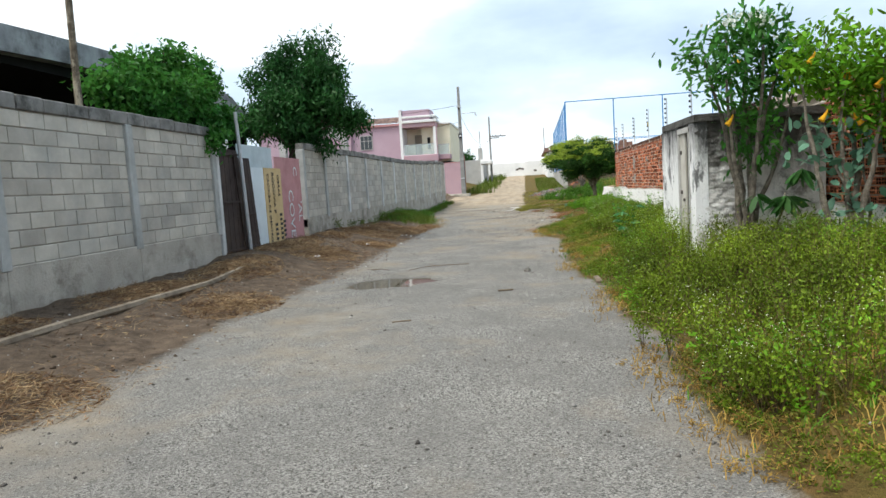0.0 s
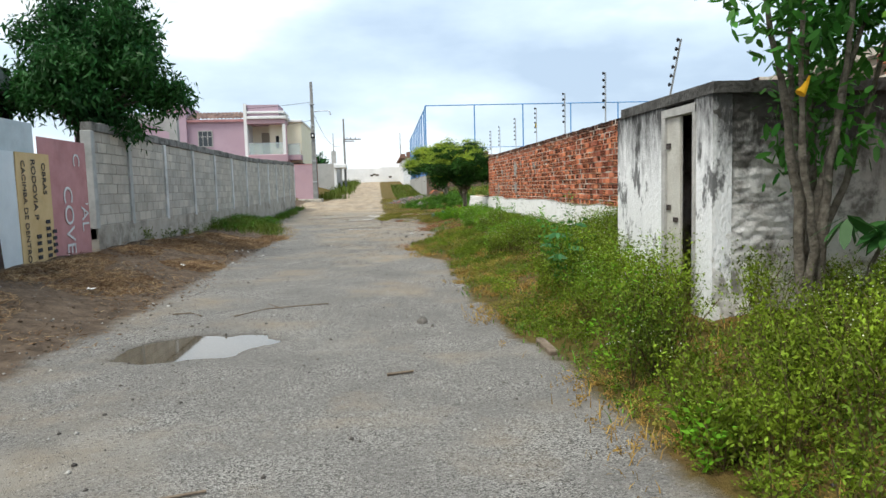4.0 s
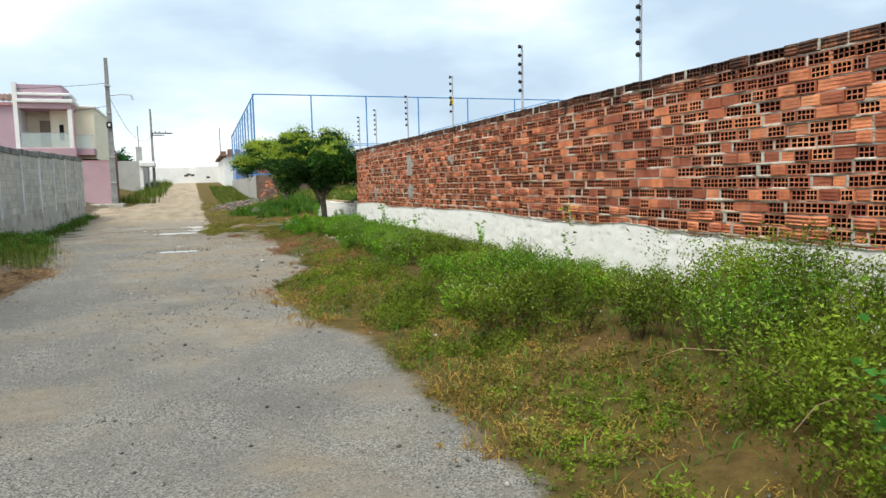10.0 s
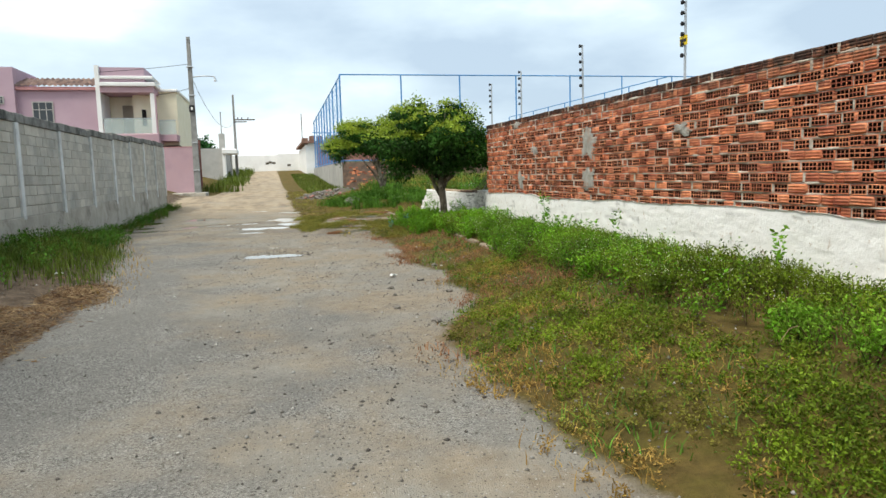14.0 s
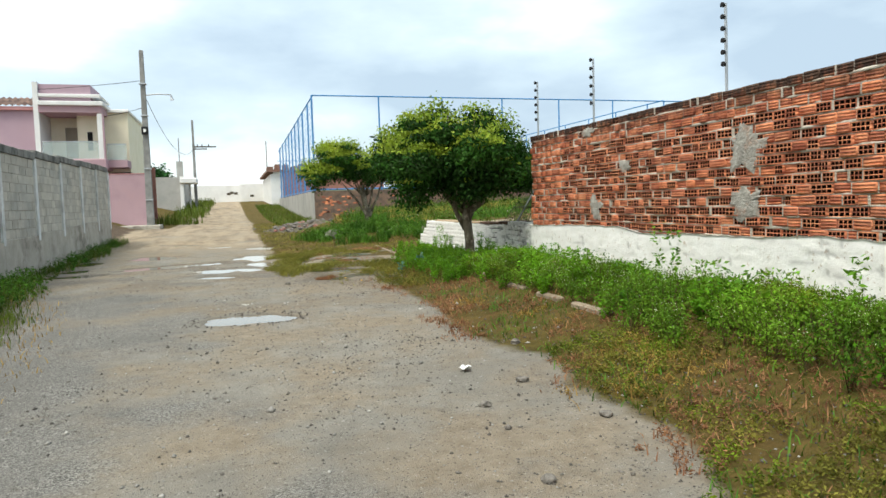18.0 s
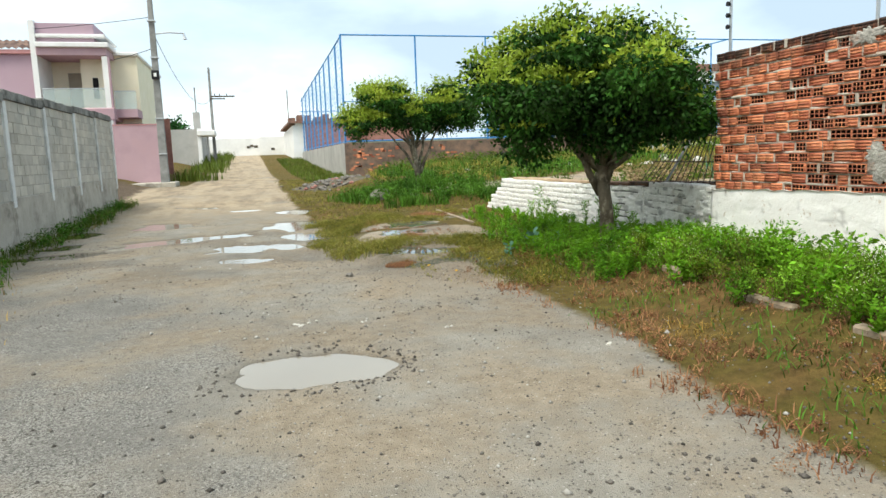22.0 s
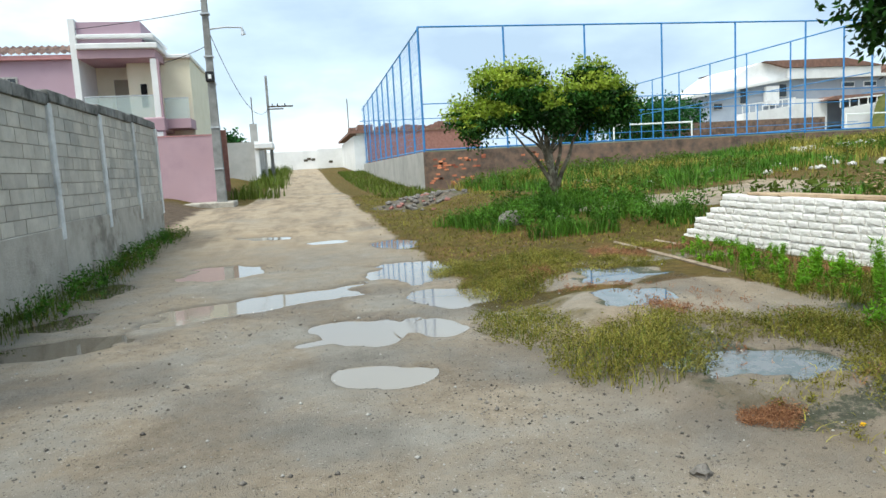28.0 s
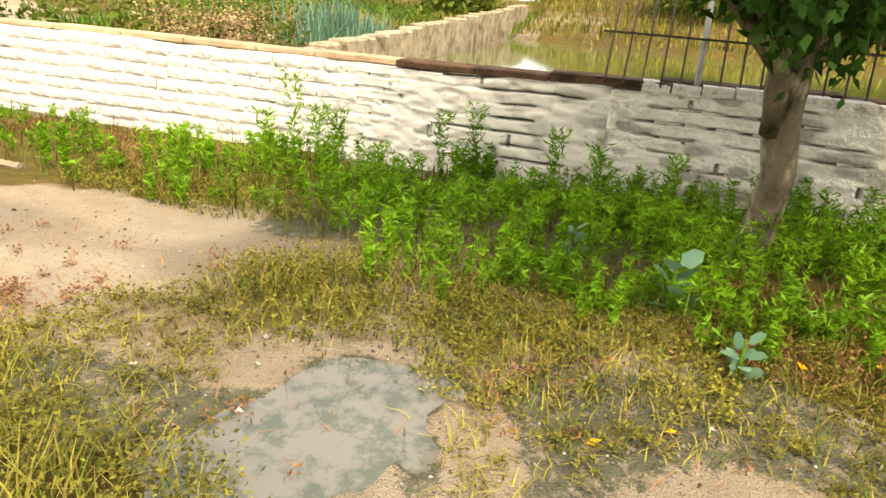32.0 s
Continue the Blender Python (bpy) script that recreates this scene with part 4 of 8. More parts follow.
def rough_brick(seed, material):
    bm = bmesh.new()
    n, k = 7, 4
    grid = {}
    for i in range(n + 1):
        for j in range(k + 1):
            yy, zz = -0.097 + 0.194 * i / n, -0.040 + 0.080 * j / k
            e = 0.006 * ((i in (0, n)) or (j in (0, k)))
            d = 0.005 * noise.noise(Vector((yy * 16 + seed * 5, zz * 26, seed))) + 0.004 * noise.noise(Vector((yy * 70, zz * 70, seed)))
            grid[i, j] = bm.verts.new((e + d, yy * (1 if 0 < i < n else 0.985), zz))
    for i in range(n):
        for j in range(k):
            bm.faces.new((grid[i, j], grid[i + 1, j], grid[i + 1, j + 1], grid[i, j + 1]))
    back = {}
    for q in ((0, 0), (n, 0), (n, k), (0, k)):
        back[q] = bm.verts.new((0.2, grid[q].co.y, grid[q].co.z))
    rim_ = [[grid[i, 0] for i in range(n + 1)], [grid[n, j] for j in range(k + 1)], [grid[i, k] for i in range(n, -1, -1)], [grid[0, j] for j in range(k, -1, -1)]]
    cs = [(0, 0), (n, 0), (n, k), (0, k)]
    for e, edge in enumerate(rim_):
        bm.faces.new(edge[::-1] + [back[cs[e]], back[cs[(e + 1) % 4]]])
    bm.faces.new([back[q] for q in cs][::-1])
    bmesh.ops.recalc_face_normals(bm, faces=bm.faces)
    me = bpy.data.meshes.new("brick")
    bm.to_mesh(me)
    bm.free()
    me.materials.append(material)
    return me


WHITE_BRICKS = [rough_brick(i, M_WHITEWASH) for i in range(4)]
OLD_BRICKS = [rough_brick(i + 4, M_WHITEWASH_OLD) for i in range(4)]


def low_x(y):
    return 3.14 + 0.34 * min(1.0, max(0.0, (y - 29.5) / 2.1))


placed = 0
for row in range(10):
    y = 29.5 + (row % 2) * 0.1
    while y < 38.7:
        w = rng.uniform(0.17, 0.24)
        z = 0.0 + row * 0.1 + 0.05
        if z < min(0.88 if y > 31.4 else 0.98, low_top(y + w / 2) + 0.03) and placed < 480:
            worn = float(smooth01(34.0, 32.2, np.array(y))) + 0.25 * float(smooth01(0.35, 0.1, np.array(z)))
            me = (OLD_BRICKS if rng.random() < worn else WHITE_BRICKS)[rng.randrange(4)]
            ob = new("brick", me)
            ob.parent = low_wall
            ob.location = (low_x(y) + rng.uniform(-0.002, 0.010) + 0.05 * min(1.0, worn), y + w / 2, z + rng.uniform(-0.008, 0.008) + 0.03 * (float(vnoise(np.array(y), np.array(row * 0.3), 0.7, 92)) - 0.5))
            ob.scale = (1, (w - 0.004) / 0.2, 1.0)
            ob.rotation_euler = (rng.uniform(-0.03, 0.03), rng.uniform(-0.01, 0.012), rng.uniform(-0.02, 0.02))
            placed += 1
        y += w
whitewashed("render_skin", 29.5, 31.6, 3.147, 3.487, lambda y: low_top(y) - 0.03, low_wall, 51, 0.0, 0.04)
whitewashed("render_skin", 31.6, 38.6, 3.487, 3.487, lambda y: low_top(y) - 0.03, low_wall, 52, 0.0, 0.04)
for y0, y1 in [(29.5 + 0.3 * k, 29.8 + 0.3 * k) for k in range(7)] + [(31.6, 37.3), (37.3, 37.9), (37.9, 38.4)]:
    boxpart("mortar_core", M_WHITEWASH_OLD, low_wall, low_x(y1) + 0.06, low_x(y1) + 0.18, y0, y1, -0.2, 0.84 if y1 < 37.4 else (0.55 if y1 < 38 else 0.2))
M_LEDGE = mat("worn_clay_ledge", (0.34, 0.24, 0.15), (0.52, 0.40, 0.27), 3, 0.9, 0.5, 40, stain=(0.16, 0.11, 0.08), stain_amt=0.6)
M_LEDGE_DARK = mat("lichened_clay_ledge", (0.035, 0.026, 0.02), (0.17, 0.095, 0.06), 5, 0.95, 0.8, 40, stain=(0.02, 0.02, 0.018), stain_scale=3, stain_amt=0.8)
y = 29.55
while y < 37.2:
    w = rng.uniform(0.5, 0.8)
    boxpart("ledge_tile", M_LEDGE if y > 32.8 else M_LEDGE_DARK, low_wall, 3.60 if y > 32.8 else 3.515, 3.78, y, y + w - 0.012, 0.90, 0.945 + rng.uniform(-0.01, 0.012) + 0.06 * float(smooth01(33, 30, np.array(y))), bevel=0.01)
    y += w

# rusty grille leaning on the wall
M_UTILDARK = mat("weathered_steel", (0.22, 0.22, 0.22), (0.34, 0.34, 0.34), 10, 0.6, 0.2, 60, metal=0.4)
M_RUST = mat("dark_rusty_iron", (0.025, 0.02, 0.018), (0.07, 0.05, 0.04), 14, 0.7, 0.3, 90, spec=0.4)
grille = empty("iron_grille", 3.4, 30.6, 0.95, "dark rusty iron bar grille leaning on the low wall", "grille")
def grille_tip(yb, f):
    """A spot at a share of the height: the grille is twisted, its far end pushed over most."""
    return (3.46 + (0.22 + 0.44 * float(smooth01(30.0, 31.6, np.array(yb)))) * f, yb - 0.02 * f, 0.955 + 0.78 * f)


for k in range(18):
    yb = 29.52 + k * 0.126
    if abs(yb - 31.06) < 0.05:
        continue
    bm = bmesh.new()
    tube(bm, [grille_tip(yb, 0.0), grille_tip(yb, 1.0)], [0.0075, 0.0075], 6)
    part("bar", bm, M_RUST, grille)
for f in (0.03, 0.42, 0.86):
    bm = bmesh.new()
    tube(bm, [grille_tip(29.4 + 0.26 * q, f) for q in range(10)], [0.011] * 10, 4)
    part("rail", bm, M_RUST, grille)
bm = bmesh.new()
tube(bm, [(3.46, 31.05, 0.9), grille_tip(31.05, 1.04)], [0.02, 0.02], 8)
part("post", bm, M_UTILDARK, grille, "grey steel upright tube")

# pond and its rim
pond = raw("water_1", [(3.75, 12, 0.30), (21, 12, 0.30), (21, 35.45, 0.30), (3.75, 35.45, 0.30)], [(0, 1, 2, 3)], M_POND)
tagged(pond, "still green pond water behind the low wall", "water", kind="structure")
M_RIM = mat("pond_rim_render", (0.22, 0.17, 0.11), (0.48, 0.40, 0.29), 4, 0.95, 0.8, 30, stain=(0.07, 0.06, 0.035), stain_scale=2.5, stain_amt=0.85)
rim = empty("wall_pond_rim", 4, 35.4, 0, "crumbling earthen-coloured rendered rim wall of the pond", "wall", kind="structure")
for k in range(34):
    x0 = 3.72 + k * 0.62
    zt = 0.62 + 0.022 * k + rng.uniform(-0.03, 0.03)
    boxpart("rim_block", M_RIM, rim, x0, x0 + 0.63, 35.3 + 0.02 * k, 35.58 + 0.02 * k, -0.4, zt, bevel=0.03)

# ---- small shed ----
shed = empty("garden_shed", 1.5, 9.2, 0, "small flat-roofed shed with peeling white render and black mould", "shed")
SX0, SX1, SY0, SY1 = 1.5, 3.1, 8.17, 10.32
boxpart("front_wall", M_SHED, shed, SX0, SX0 + 0.16, SY0 + 0.012, 8.50, -0.2, 2.085)
boxpart("front_wall", M_SHED, shed, SX0, SX0 + 0.16, 9.08, SY1, -0.2, 2.085)
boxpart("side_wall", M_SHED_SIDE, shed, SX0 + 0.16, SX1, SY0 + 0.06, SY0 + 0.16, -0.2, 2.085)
# rough coursed face of the side wall, with a knocked-out hole
sx_, sz_ = np.meshgrid(np.arange(SX0 + 0.002, SX1 + 0.001, 0.025), np.arange(-0.2, 2.09, 0.0125))
worn_ = smooth01(0.75, 1.25, sz_ + 0.7 * (vnoise(sx_, sz_, 0.4, 95) - 0.5)) * smooth01(2.35, 2.0, sx_)
cr_ = np.abs((sz_ / 0.095 + 0.35 * vnoise(sx_, sz_, 0.3, 96)) % 1 - 0.5) * 2 * (vnoise(sx_, sz_ * 2, 0.16, 94) > 0.3)
sy_ = SY0 + 0.004 + worn_ * (0.011 * smooth01(0.55, 0.9, cr_) * vnoise(sx_, sz_, 0.2, 93) + 0.022 * vnoise(sx_, sz_ * 1.6, 0.06, 97)) + 0.012 * vnoise(sx_, sz_, 0.2, 98)
sy_ = sy_ + 0.05 * (np.abs(sx_ - 2.93) < 0.07) * (np.abs(sz_ - 0.92) < 0.05) + 0.03 * (np.abs(sx_ - 2.85) < 0.2) * (np.abs(sz_ - 0.68) < 0.03) * (vnoise(sx_, sz_, 0.1, 99) > 0.4)
si_ = np.arange(sx_.size).reshape(sx_.shape)
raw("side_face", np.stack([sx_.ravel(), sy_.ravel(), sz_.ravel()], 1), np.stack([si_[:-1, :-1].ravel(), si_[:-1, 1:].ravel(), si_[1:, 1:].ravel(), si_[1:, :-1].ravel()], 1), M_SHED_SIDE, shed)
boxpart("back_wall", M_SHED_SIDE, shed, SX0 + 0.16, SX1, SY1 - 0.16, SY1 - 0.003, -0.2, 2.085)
bm = bmesh.new()
prof = [(SX0 - 0.008, SY0 - 0.012), (SX1, SY0 - 0.012), (SX1, SY1 + 0.02), (SX0 + 0.16, SY1 + 0.02), (SX0 + 0.03, SY1 - 0.04), (SX0 - 0.02, SY1 - 0.16)]
lo = [bm.verts.new((px, py, 2.085)) for px, py in prof]
hi = [bm.verts.new((px, py, 2.17 + 0.02 * vnoise(np.array(px), np.array(py), 0.5, 3))) for px, py in prof]
bm.faces.new(lo[::-1])
bm.faces.new(hi)
for i in range(6):
    bm.faces.new((lo[i], lo[(i + 1) % 6], hi[(i + 1) % 6], hi[i]))
part("roof_slab", bm, mat("black_mould_slab", (0.045, 0.043, 0.04), (0.15, 0.145, 0.135), 5, 0.95, 0.9, 30, stain=(0.32, 0.31, 0.30), stain_scale=4, stain_amt=0.5, slo=0.58), shed, "black-stained concrete roof slab")
M_DOORPAINT = mat("old_cream_door", (0.45, 0.43, 0.38), (0.58, 0.56, 0.50), 4, 0.7, 0.3, 40, stain=(0.25, 0.20, 0.15), stain_amt=0.5)
M_FRAME = mat("weathered_frame", (0.32, 0.31, 0.29), (0.52, 0.51, 0.48), 5, 0.85, 0.4, 50)
boxpart("door_frame", M_FRAME, shed, SX0 - 0.012, SX0 + 0.05, 8.46, 8.51, 0.1, 2.03)
boxpart("door_frame", M_FRAME, shed, SX0 - 0.012, SX0 + 0.09, 9.06, 9.13, 0.1, 2.03)
boxpart("lintel", M_FRAME, shed, SX0 - 0.014, SX0 + 0.09, 8.46, 9.13, 1.98, 2.05)
door = boxpart("door_leaf", M_DOORPAINT, shed, SX0 + 0.012, SX0 + 0.047, 8.80, 9.06, 0.12, 1.98, "half-open cream painted door leaf", 0.006)
for z in (0.6, 1.15, 1.7):
    boxpart("hinge", M_RUST, door, SX0 + 0.0, SX0 + 0.014, 8.97, 9.05, z, z + 0.05)
boxpart("latch", M_RUST, door, SX0 - 0.002, SX0 + 0.014, 8.82, 8.90, 1.05, 1.09)
boxpart("floor_slab", M_PLINTH, shed, SX0 + 0.16, SX1, SY0 + 0.16, SY1 - 0.16, 0.2, 0.3)

# ---- electric fence posts on the brick wall ----
efence = None
for k, (y, lean) in enumerate(((13.05, 14), (15.91, 0), (18.78, 0), (21.69, 0), (24.57, 1), (27.45, 0), (29.40, 0))):
    if efence is None:
        efence = empty("electric_fence_post", 0, 0, 0, "slim galvanised post with black insulators on the brick wall", "fence post", "electric fence posts")
        boxpart("rod", M_STEEL, efence, -0.012, 0.012, -0.012, 0.012, -0.35, 0.96)
        for i in range(6):
            bm = bmesh.new()
            z = 0.30 + i * 0.128
            tube(bm, [(-0.012, 0, z), (-0.03, 0, z), (-0.034, 0, z), (-0.055, 0, z), (-0.06, 0, z)], [0.012, 0.014, 0.028, 0.028, 0.014], 8)
            part("insulator", bm, M_BLACK, efence, "black plastic insulator")
        m0 = pose(BX + 0.11, y, BZ0 + 15 * ROW, 0, 0, 0)
        efence.matrix_basis = pose(BX + 0.11, y, BZ0 + 15 * ROW, lean, lean * 0.4, 0)
    else:
        copy_thing(efence, pose(BX + 0.11, y, BZ0 + 15 * ROW, -lean, 0, rng.uniform(-15, 15)))

plate = boxpart("warning_sign", mat("yellow_plate", (0.62, 0.45, 0.02), (0.72, 0.54, 0.04), 6, 0.5, 0.0), None, BX + 0.082, BX + 0.09, 21.61, 21.77, BZ0 + 15 * ROW + 0.42, BZ0 + 15 * ROW + 0.54, "", 0.003)
tagged(plate, "small yellow warning plate on an electric fence post", "sign")
boxpart("lettering_bar", M_BLACK, plate, BX + 0.079, BX + 0.082, 21.63, 21.75, BZ0 + 15 * ROW + 0.46, BZ0 + 15 * ROW + 0.50)

# ---- board gate between the walls ----
M_GATE = mat("dark_brown_gate", (0.035, 0.025, 0.022), (0.065, 0.048, 0.042), 3, 0.7, 0.2, 30, stain=(0.10, 0.07, 0.05), stain_amt=0.4)
M_SHEETBLUE = mat("pale_blue_sheet", (0.42, 0.50, 0.52), (0.56, 0.63, 0.65), 2, 0.7, 0.15, 20, stain=(0.34, 0.38, 0.40), stain_amt=0.5)
M_SHEETWHITE = mat("pale_sheet", (0.60, 0.66, 0.68), (0.70, 0.76, 0.78), 2, 0.6, 0.1, 20, stain=(0.42, 0.46, 0.48), stain_amt=0.4)
M_OCHRE = mat("ochre_board", (0.56, 0.40, 0.19), (0.66, 0.50, 0.27), 3, 0.8, 0.2, 30, stain=(0.40, 0.30, 0.18), stain_amt=0.5)
M_PINKB = mat("pink_board", (0.45, 0.22, 0.22), (0.55, 0.29, 0.29), 3, 0.8, 0.2, 30, stain=(0.32, 0.17, 0.17), stain_amt=0.5)
M_INK = mat("black_lettering", (0.03, 0.03, 0.035), (0.07, 0.07, 0.075), 20, 0.8, 0.0)
M_INKW = mat("white_lettering", (0.62, 0.62, 0.62), (0.74, 0.74, 0.73), 20, 0.8, 0.0)


def board(name, y0, y1, z0, z1, x, material, label, lean=0.0, category="board", group=""):
    ob = empty(name, 0, 0, 0, label, category, group)
    bm = bmesh.new()
    n = 9 if "corrugated" in label or "leaning" in label else 1
    for k in range(n):
        a, b = y0 + (y1 - y0) * k / n, y0 + (y1 - y0) * (k + 1) / n
        o = (0.006 if "corrugated" in label or "leaning" in label else 0.0) * (k % 2)
        vs = box(bm, x - 0.012 + o, x + 0.006 + o, a, b, z0, z1)
        for v in vs:
            if v.co.z > (z0 + z1) / 2:
                v.co.y += lean
    part("sheet", bm, material, ob)
    return ob


def letters(text, parent, y, z, size, x, material, label=""):
    """Lettering that runs down the board, turned a quarter."""
    cu = bpy.data.curves.new("lettering", "FONT")
    cu.body = text
    cu.size = size
    cu.extrude = 0.002
    ob = new("lettering", cu)
    ob.parent = parent
    ob.matrix_basis = Matrix.Translation((x, y, z)) @ Matrix(((0, 0, 1, 0), (0, 1, 0, 0), (-1, 0, 0, 0), (0, 0, 0, 1)))
    cu.materials.append(material)
    return ob


gatepost = boxpart("steel_gate_post", M_POST, None, LX - 0.1, LX + 0.05, 11.36, 11.48, 0.0, 2.62, "", 0.01)
tagged(gatepost, "slim pale concrete gate post beside the block wall", "post")
g1 = board("gate_leaf", 11.5, 12.44, 0.3, 2.45, LX - 0.02, M_GATE, "dark brown corrugated metal gate leaf", category="gate")
g1b = board("gate_leaf", 12.46, 13.22, 0.3, 2.3, LX + 0.012, M_GATE, "dark brown leaning metal gate leaf", -0.26, "gate")
for leaf, ya, yb, xr, zs in ((g1, 11.52, 12.42, LX + 0.005, (0.42, 1.38, 2.33)), (g1b, 12.48, 13.0, LX + 0.035, (0.42, 1.1))):
    for zz in zs:
        boxpart("rail", M_GATE, leaf, xr, xr + 0.022, ya, yb, zz, zz + 0.045, "", 0.004)
cap = boxpart("white_sheet_scrap", M_WHITE, None, LX - 0.03, LX + 0.03, 11.52, 12.0, 2.45, 2.66, "", 0.03)
tagged(cap, "white curved sheet scrap on top of the gate", "sheet")
board("metal_sheet", 12.6, 14.52, 2.0, 2.6, LX - 0.09, M_SHEETBLUE, "pale blue grey metal sheet above the boards")
board("metal_sheet", 12.92, 13.8, 0.3, 2.12, LX - 0.03, M_SHEETWHITE, "pale bluish white metal sheet in the fence", -0.03)
g4 = board("sign_board", 13.8, 14.84, 0.28, 2.12, LX - 0.02, M_OCHRE, "ochre painted old sign board turned on its side", 0, "sign")
g5 = board("pink_board", 14.55, 16.3, 0.35, 2.4, LX - 0.04, M_PINKB, "faded pink board with white hand lettering", 0, "sign")
letters("CACIMBA DE DENTRO -", g4, 13.92, 2.0, 0.155, LX, M_INK)
letters("RODOVIA P", g4, 14.22, 2.03, 0.18, LX, M_INK)
letters("OBRAS", g4, 14.55, 1.98, 0.165, LX, M_INK)
for k, (yy, za, zb) in enumerate(((14.24, 0.45, 0.9), (14.56, 0.45, 1.15), (14.76, 0.5, 1.0))):
    for q in range(int((zb - za) / 0.11)):
        boxpart("lettering_bar", M_INK, g4, LX - 0.004, LX + 0.002 + 0.004 * (q % 2), yy, yy + 0.13, za + q * 0.11, za + q * 0.11 + 0.06)
letters("C", g5, 15.75, 2.2, 0.36, LX - 0.02, M_INKW)
letters("COVE", g5, 15.3, 1.62, 0.46, LX - 0.02, M_INKW)
letters("'AL", g5, 15.95, 1.32, 0.4, LX - 0.02, M_INKW)
pole = empty("leaning_steel_tube", LX, 12.2, 0.3, "thin grey steel tube standing by the gate", "pole")
bm = bmesh.new()
tube(bm, [(LX + 0.1, 12.50, 0.2), (LX + 0.1, 12.28, 3.2)], [0.04, 0.04], 8)
part("tube", bm, M_STEEL, pole)
stake = empty("wooden_pole", -6.8, 8.0, 2.0, "rough greenish wooden pole behind the block wall", "pole")
bm = bmesh.new()
tube(bm, [(-6.8, 8.0, 0.3), (-6.8, 8.0, 2.9), (-6.82, 8.06, 5.2)], [0.05, 0.05, 0.045], 8)
part("shaft", bm, M_BARK, stake)

# ---- covered yard behind the near wall ----
yard = empty("concrete_canopy", -9, 12, 0, "stained concrete canopy with curved edge, shade painted beneath, behind the wall", "canopy")
bm = bmesh.new()
bot, top = [], []
for k in range(25):
    yy = 2.0 + k * 0.68
    zt = 4.20 + 0.24 * math.sin(math.pi * min(1, max(0, (yy - 6) / 12.2))) - 0.5 * float(smooth01(16.6, 18.3, np.array(yy)))
    for (lst, dz) in ((bot, -0.42), (top, 0.0)):
        lst.append([bm.verts.new((xx, yy, zt + dz)) for xx in (-8.5, -8.75)])
for k in range(24):
    for a, b in (((bot, 0), (top, 0)), ((top, 0), (top, 1)), ((top, 1), (bot, 1)), ((bot, 1), (bot, 0))):
        bm.faces.new((a[0][k][a[1]], a[0][k + 1][a[1]], b[0][k + 1][b[1]], b[0][k][b[1]]))
part("fascia", bm, mat("fascia_concrete", (0.22, 0.23, 0.235), (0.40, 0.42, 0.42), 2.5, 0.95, 0.4, 40, stain=(0.07, 0.07, 0.065), stain_scale=1.4, stain_amt=0.8), yard, "weathered grey concrete fascia beam")
# Slab and walls are coloured near black to paint the shade under the canopy.
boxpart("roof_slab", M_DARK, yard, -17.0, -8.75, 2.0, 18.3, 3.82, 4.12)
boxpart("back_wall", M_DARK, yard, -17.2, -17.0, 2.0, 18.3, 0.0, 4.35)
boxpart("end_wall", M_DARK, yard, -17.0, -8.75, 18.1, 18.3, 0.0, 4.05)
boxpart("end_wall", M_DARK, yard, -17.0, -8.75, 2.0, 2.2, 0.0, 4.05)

# concrete arch behind the far wall
arch = empty("concrete_arch", -11.4, 39.5, 0, "grey concrete frame with a shallow arch behind the wall", "frame")
boxpart("pillar", M_GREYWALL, arch, -11.75, -11.35, 39.3, 39.7, 0, 5.45)
boxpart("pillar", M_GREYWALL, arch, -15.6, -15.2, 39.3, 39.7, 0, 5.45)
bm = bmesh.new()
for k in range(12):
    a, b = k / 12, (k + 1) / 12
    za, zb = 4.55 + 0.5 * math.sin(math.pi * a), 4.55 + 0.5 * math.sin(math.pi * b)
    vs = box(bm, -15.2 + 3.45 * a, -15.2 + 3.45 * b, 39.35, 39.65, 4.5, 5.5)
    for v in vs:
        if v.co.z < 5:
            v.co.z = za if v.co.x < -15.2 + 3.45 * (a + b) / 2 else zb
bmesh.ops.remove_doubles(bm, verts=bm.verts, dist=0.002)
part("arch_beam", bm, M_GREYWALL, arch)

# ---- pink house ----
house = empty("pink_house", -10, 62, 0.5, "two storey pink house with cream balcony and white trim", "house")


def window(parent, x0, x1, z0, z1, y):
    wd = boxpart("window", M_FRAME, parent, x0, x1, y - 0.06, y - 0.005, z0, z1)
    boxpart("pane", M_PANE, wd, x0 + 0.07, x1 - 0.07, y - 0.075, y - 0.055, z0 + 0.07, z1 - 0.07)
    for i in range(1, 3):
        xx = x0 + (x1 - x0) * i / 3
        boxpart("glazing_bar", M_FRAME, wd, xx - 0.022, xx + 0.022, y - 0.09, y - 0.07, z0 + 0.07, z1 - 0.07)
    zz = z0 + (z1 - z0) * 0.62
    boxpart("glazing_bar", M_FRAME, wd, x0 + 0.07, x1 - 0.07, y - 0.092, y - 0.072, zz - 0.022, zz + 0.022)
    return wd


boxpart("main_wall", M_MAUVE, house, -26.0, -11.65, 62.0, 72.0, 0.2, 7.5)
boxpart("main_wall", M_MAUVE, house, -19.0, -16.9, 61.6, 66.0, 0.2, 8.65)
boxpart("street_block", M_CREAM, house, -11.65, -8.75, 61.3, 70.0, 0.2, 7.3)
boxpart("lower_wall", M_PINK, house, -11.65, -8.6, 59.2, 61.3, 0.2, 3.6)
boxpart("fin", M_WHITE, house, -11.72, -11.48, 58.9, 62.2, 0.2, 8.38)
boxpart("balcony_slab", M_PINK, house, -11.48, -8.35, 58.8, 61.3, 3.75, 4.35, bevel=0.05)
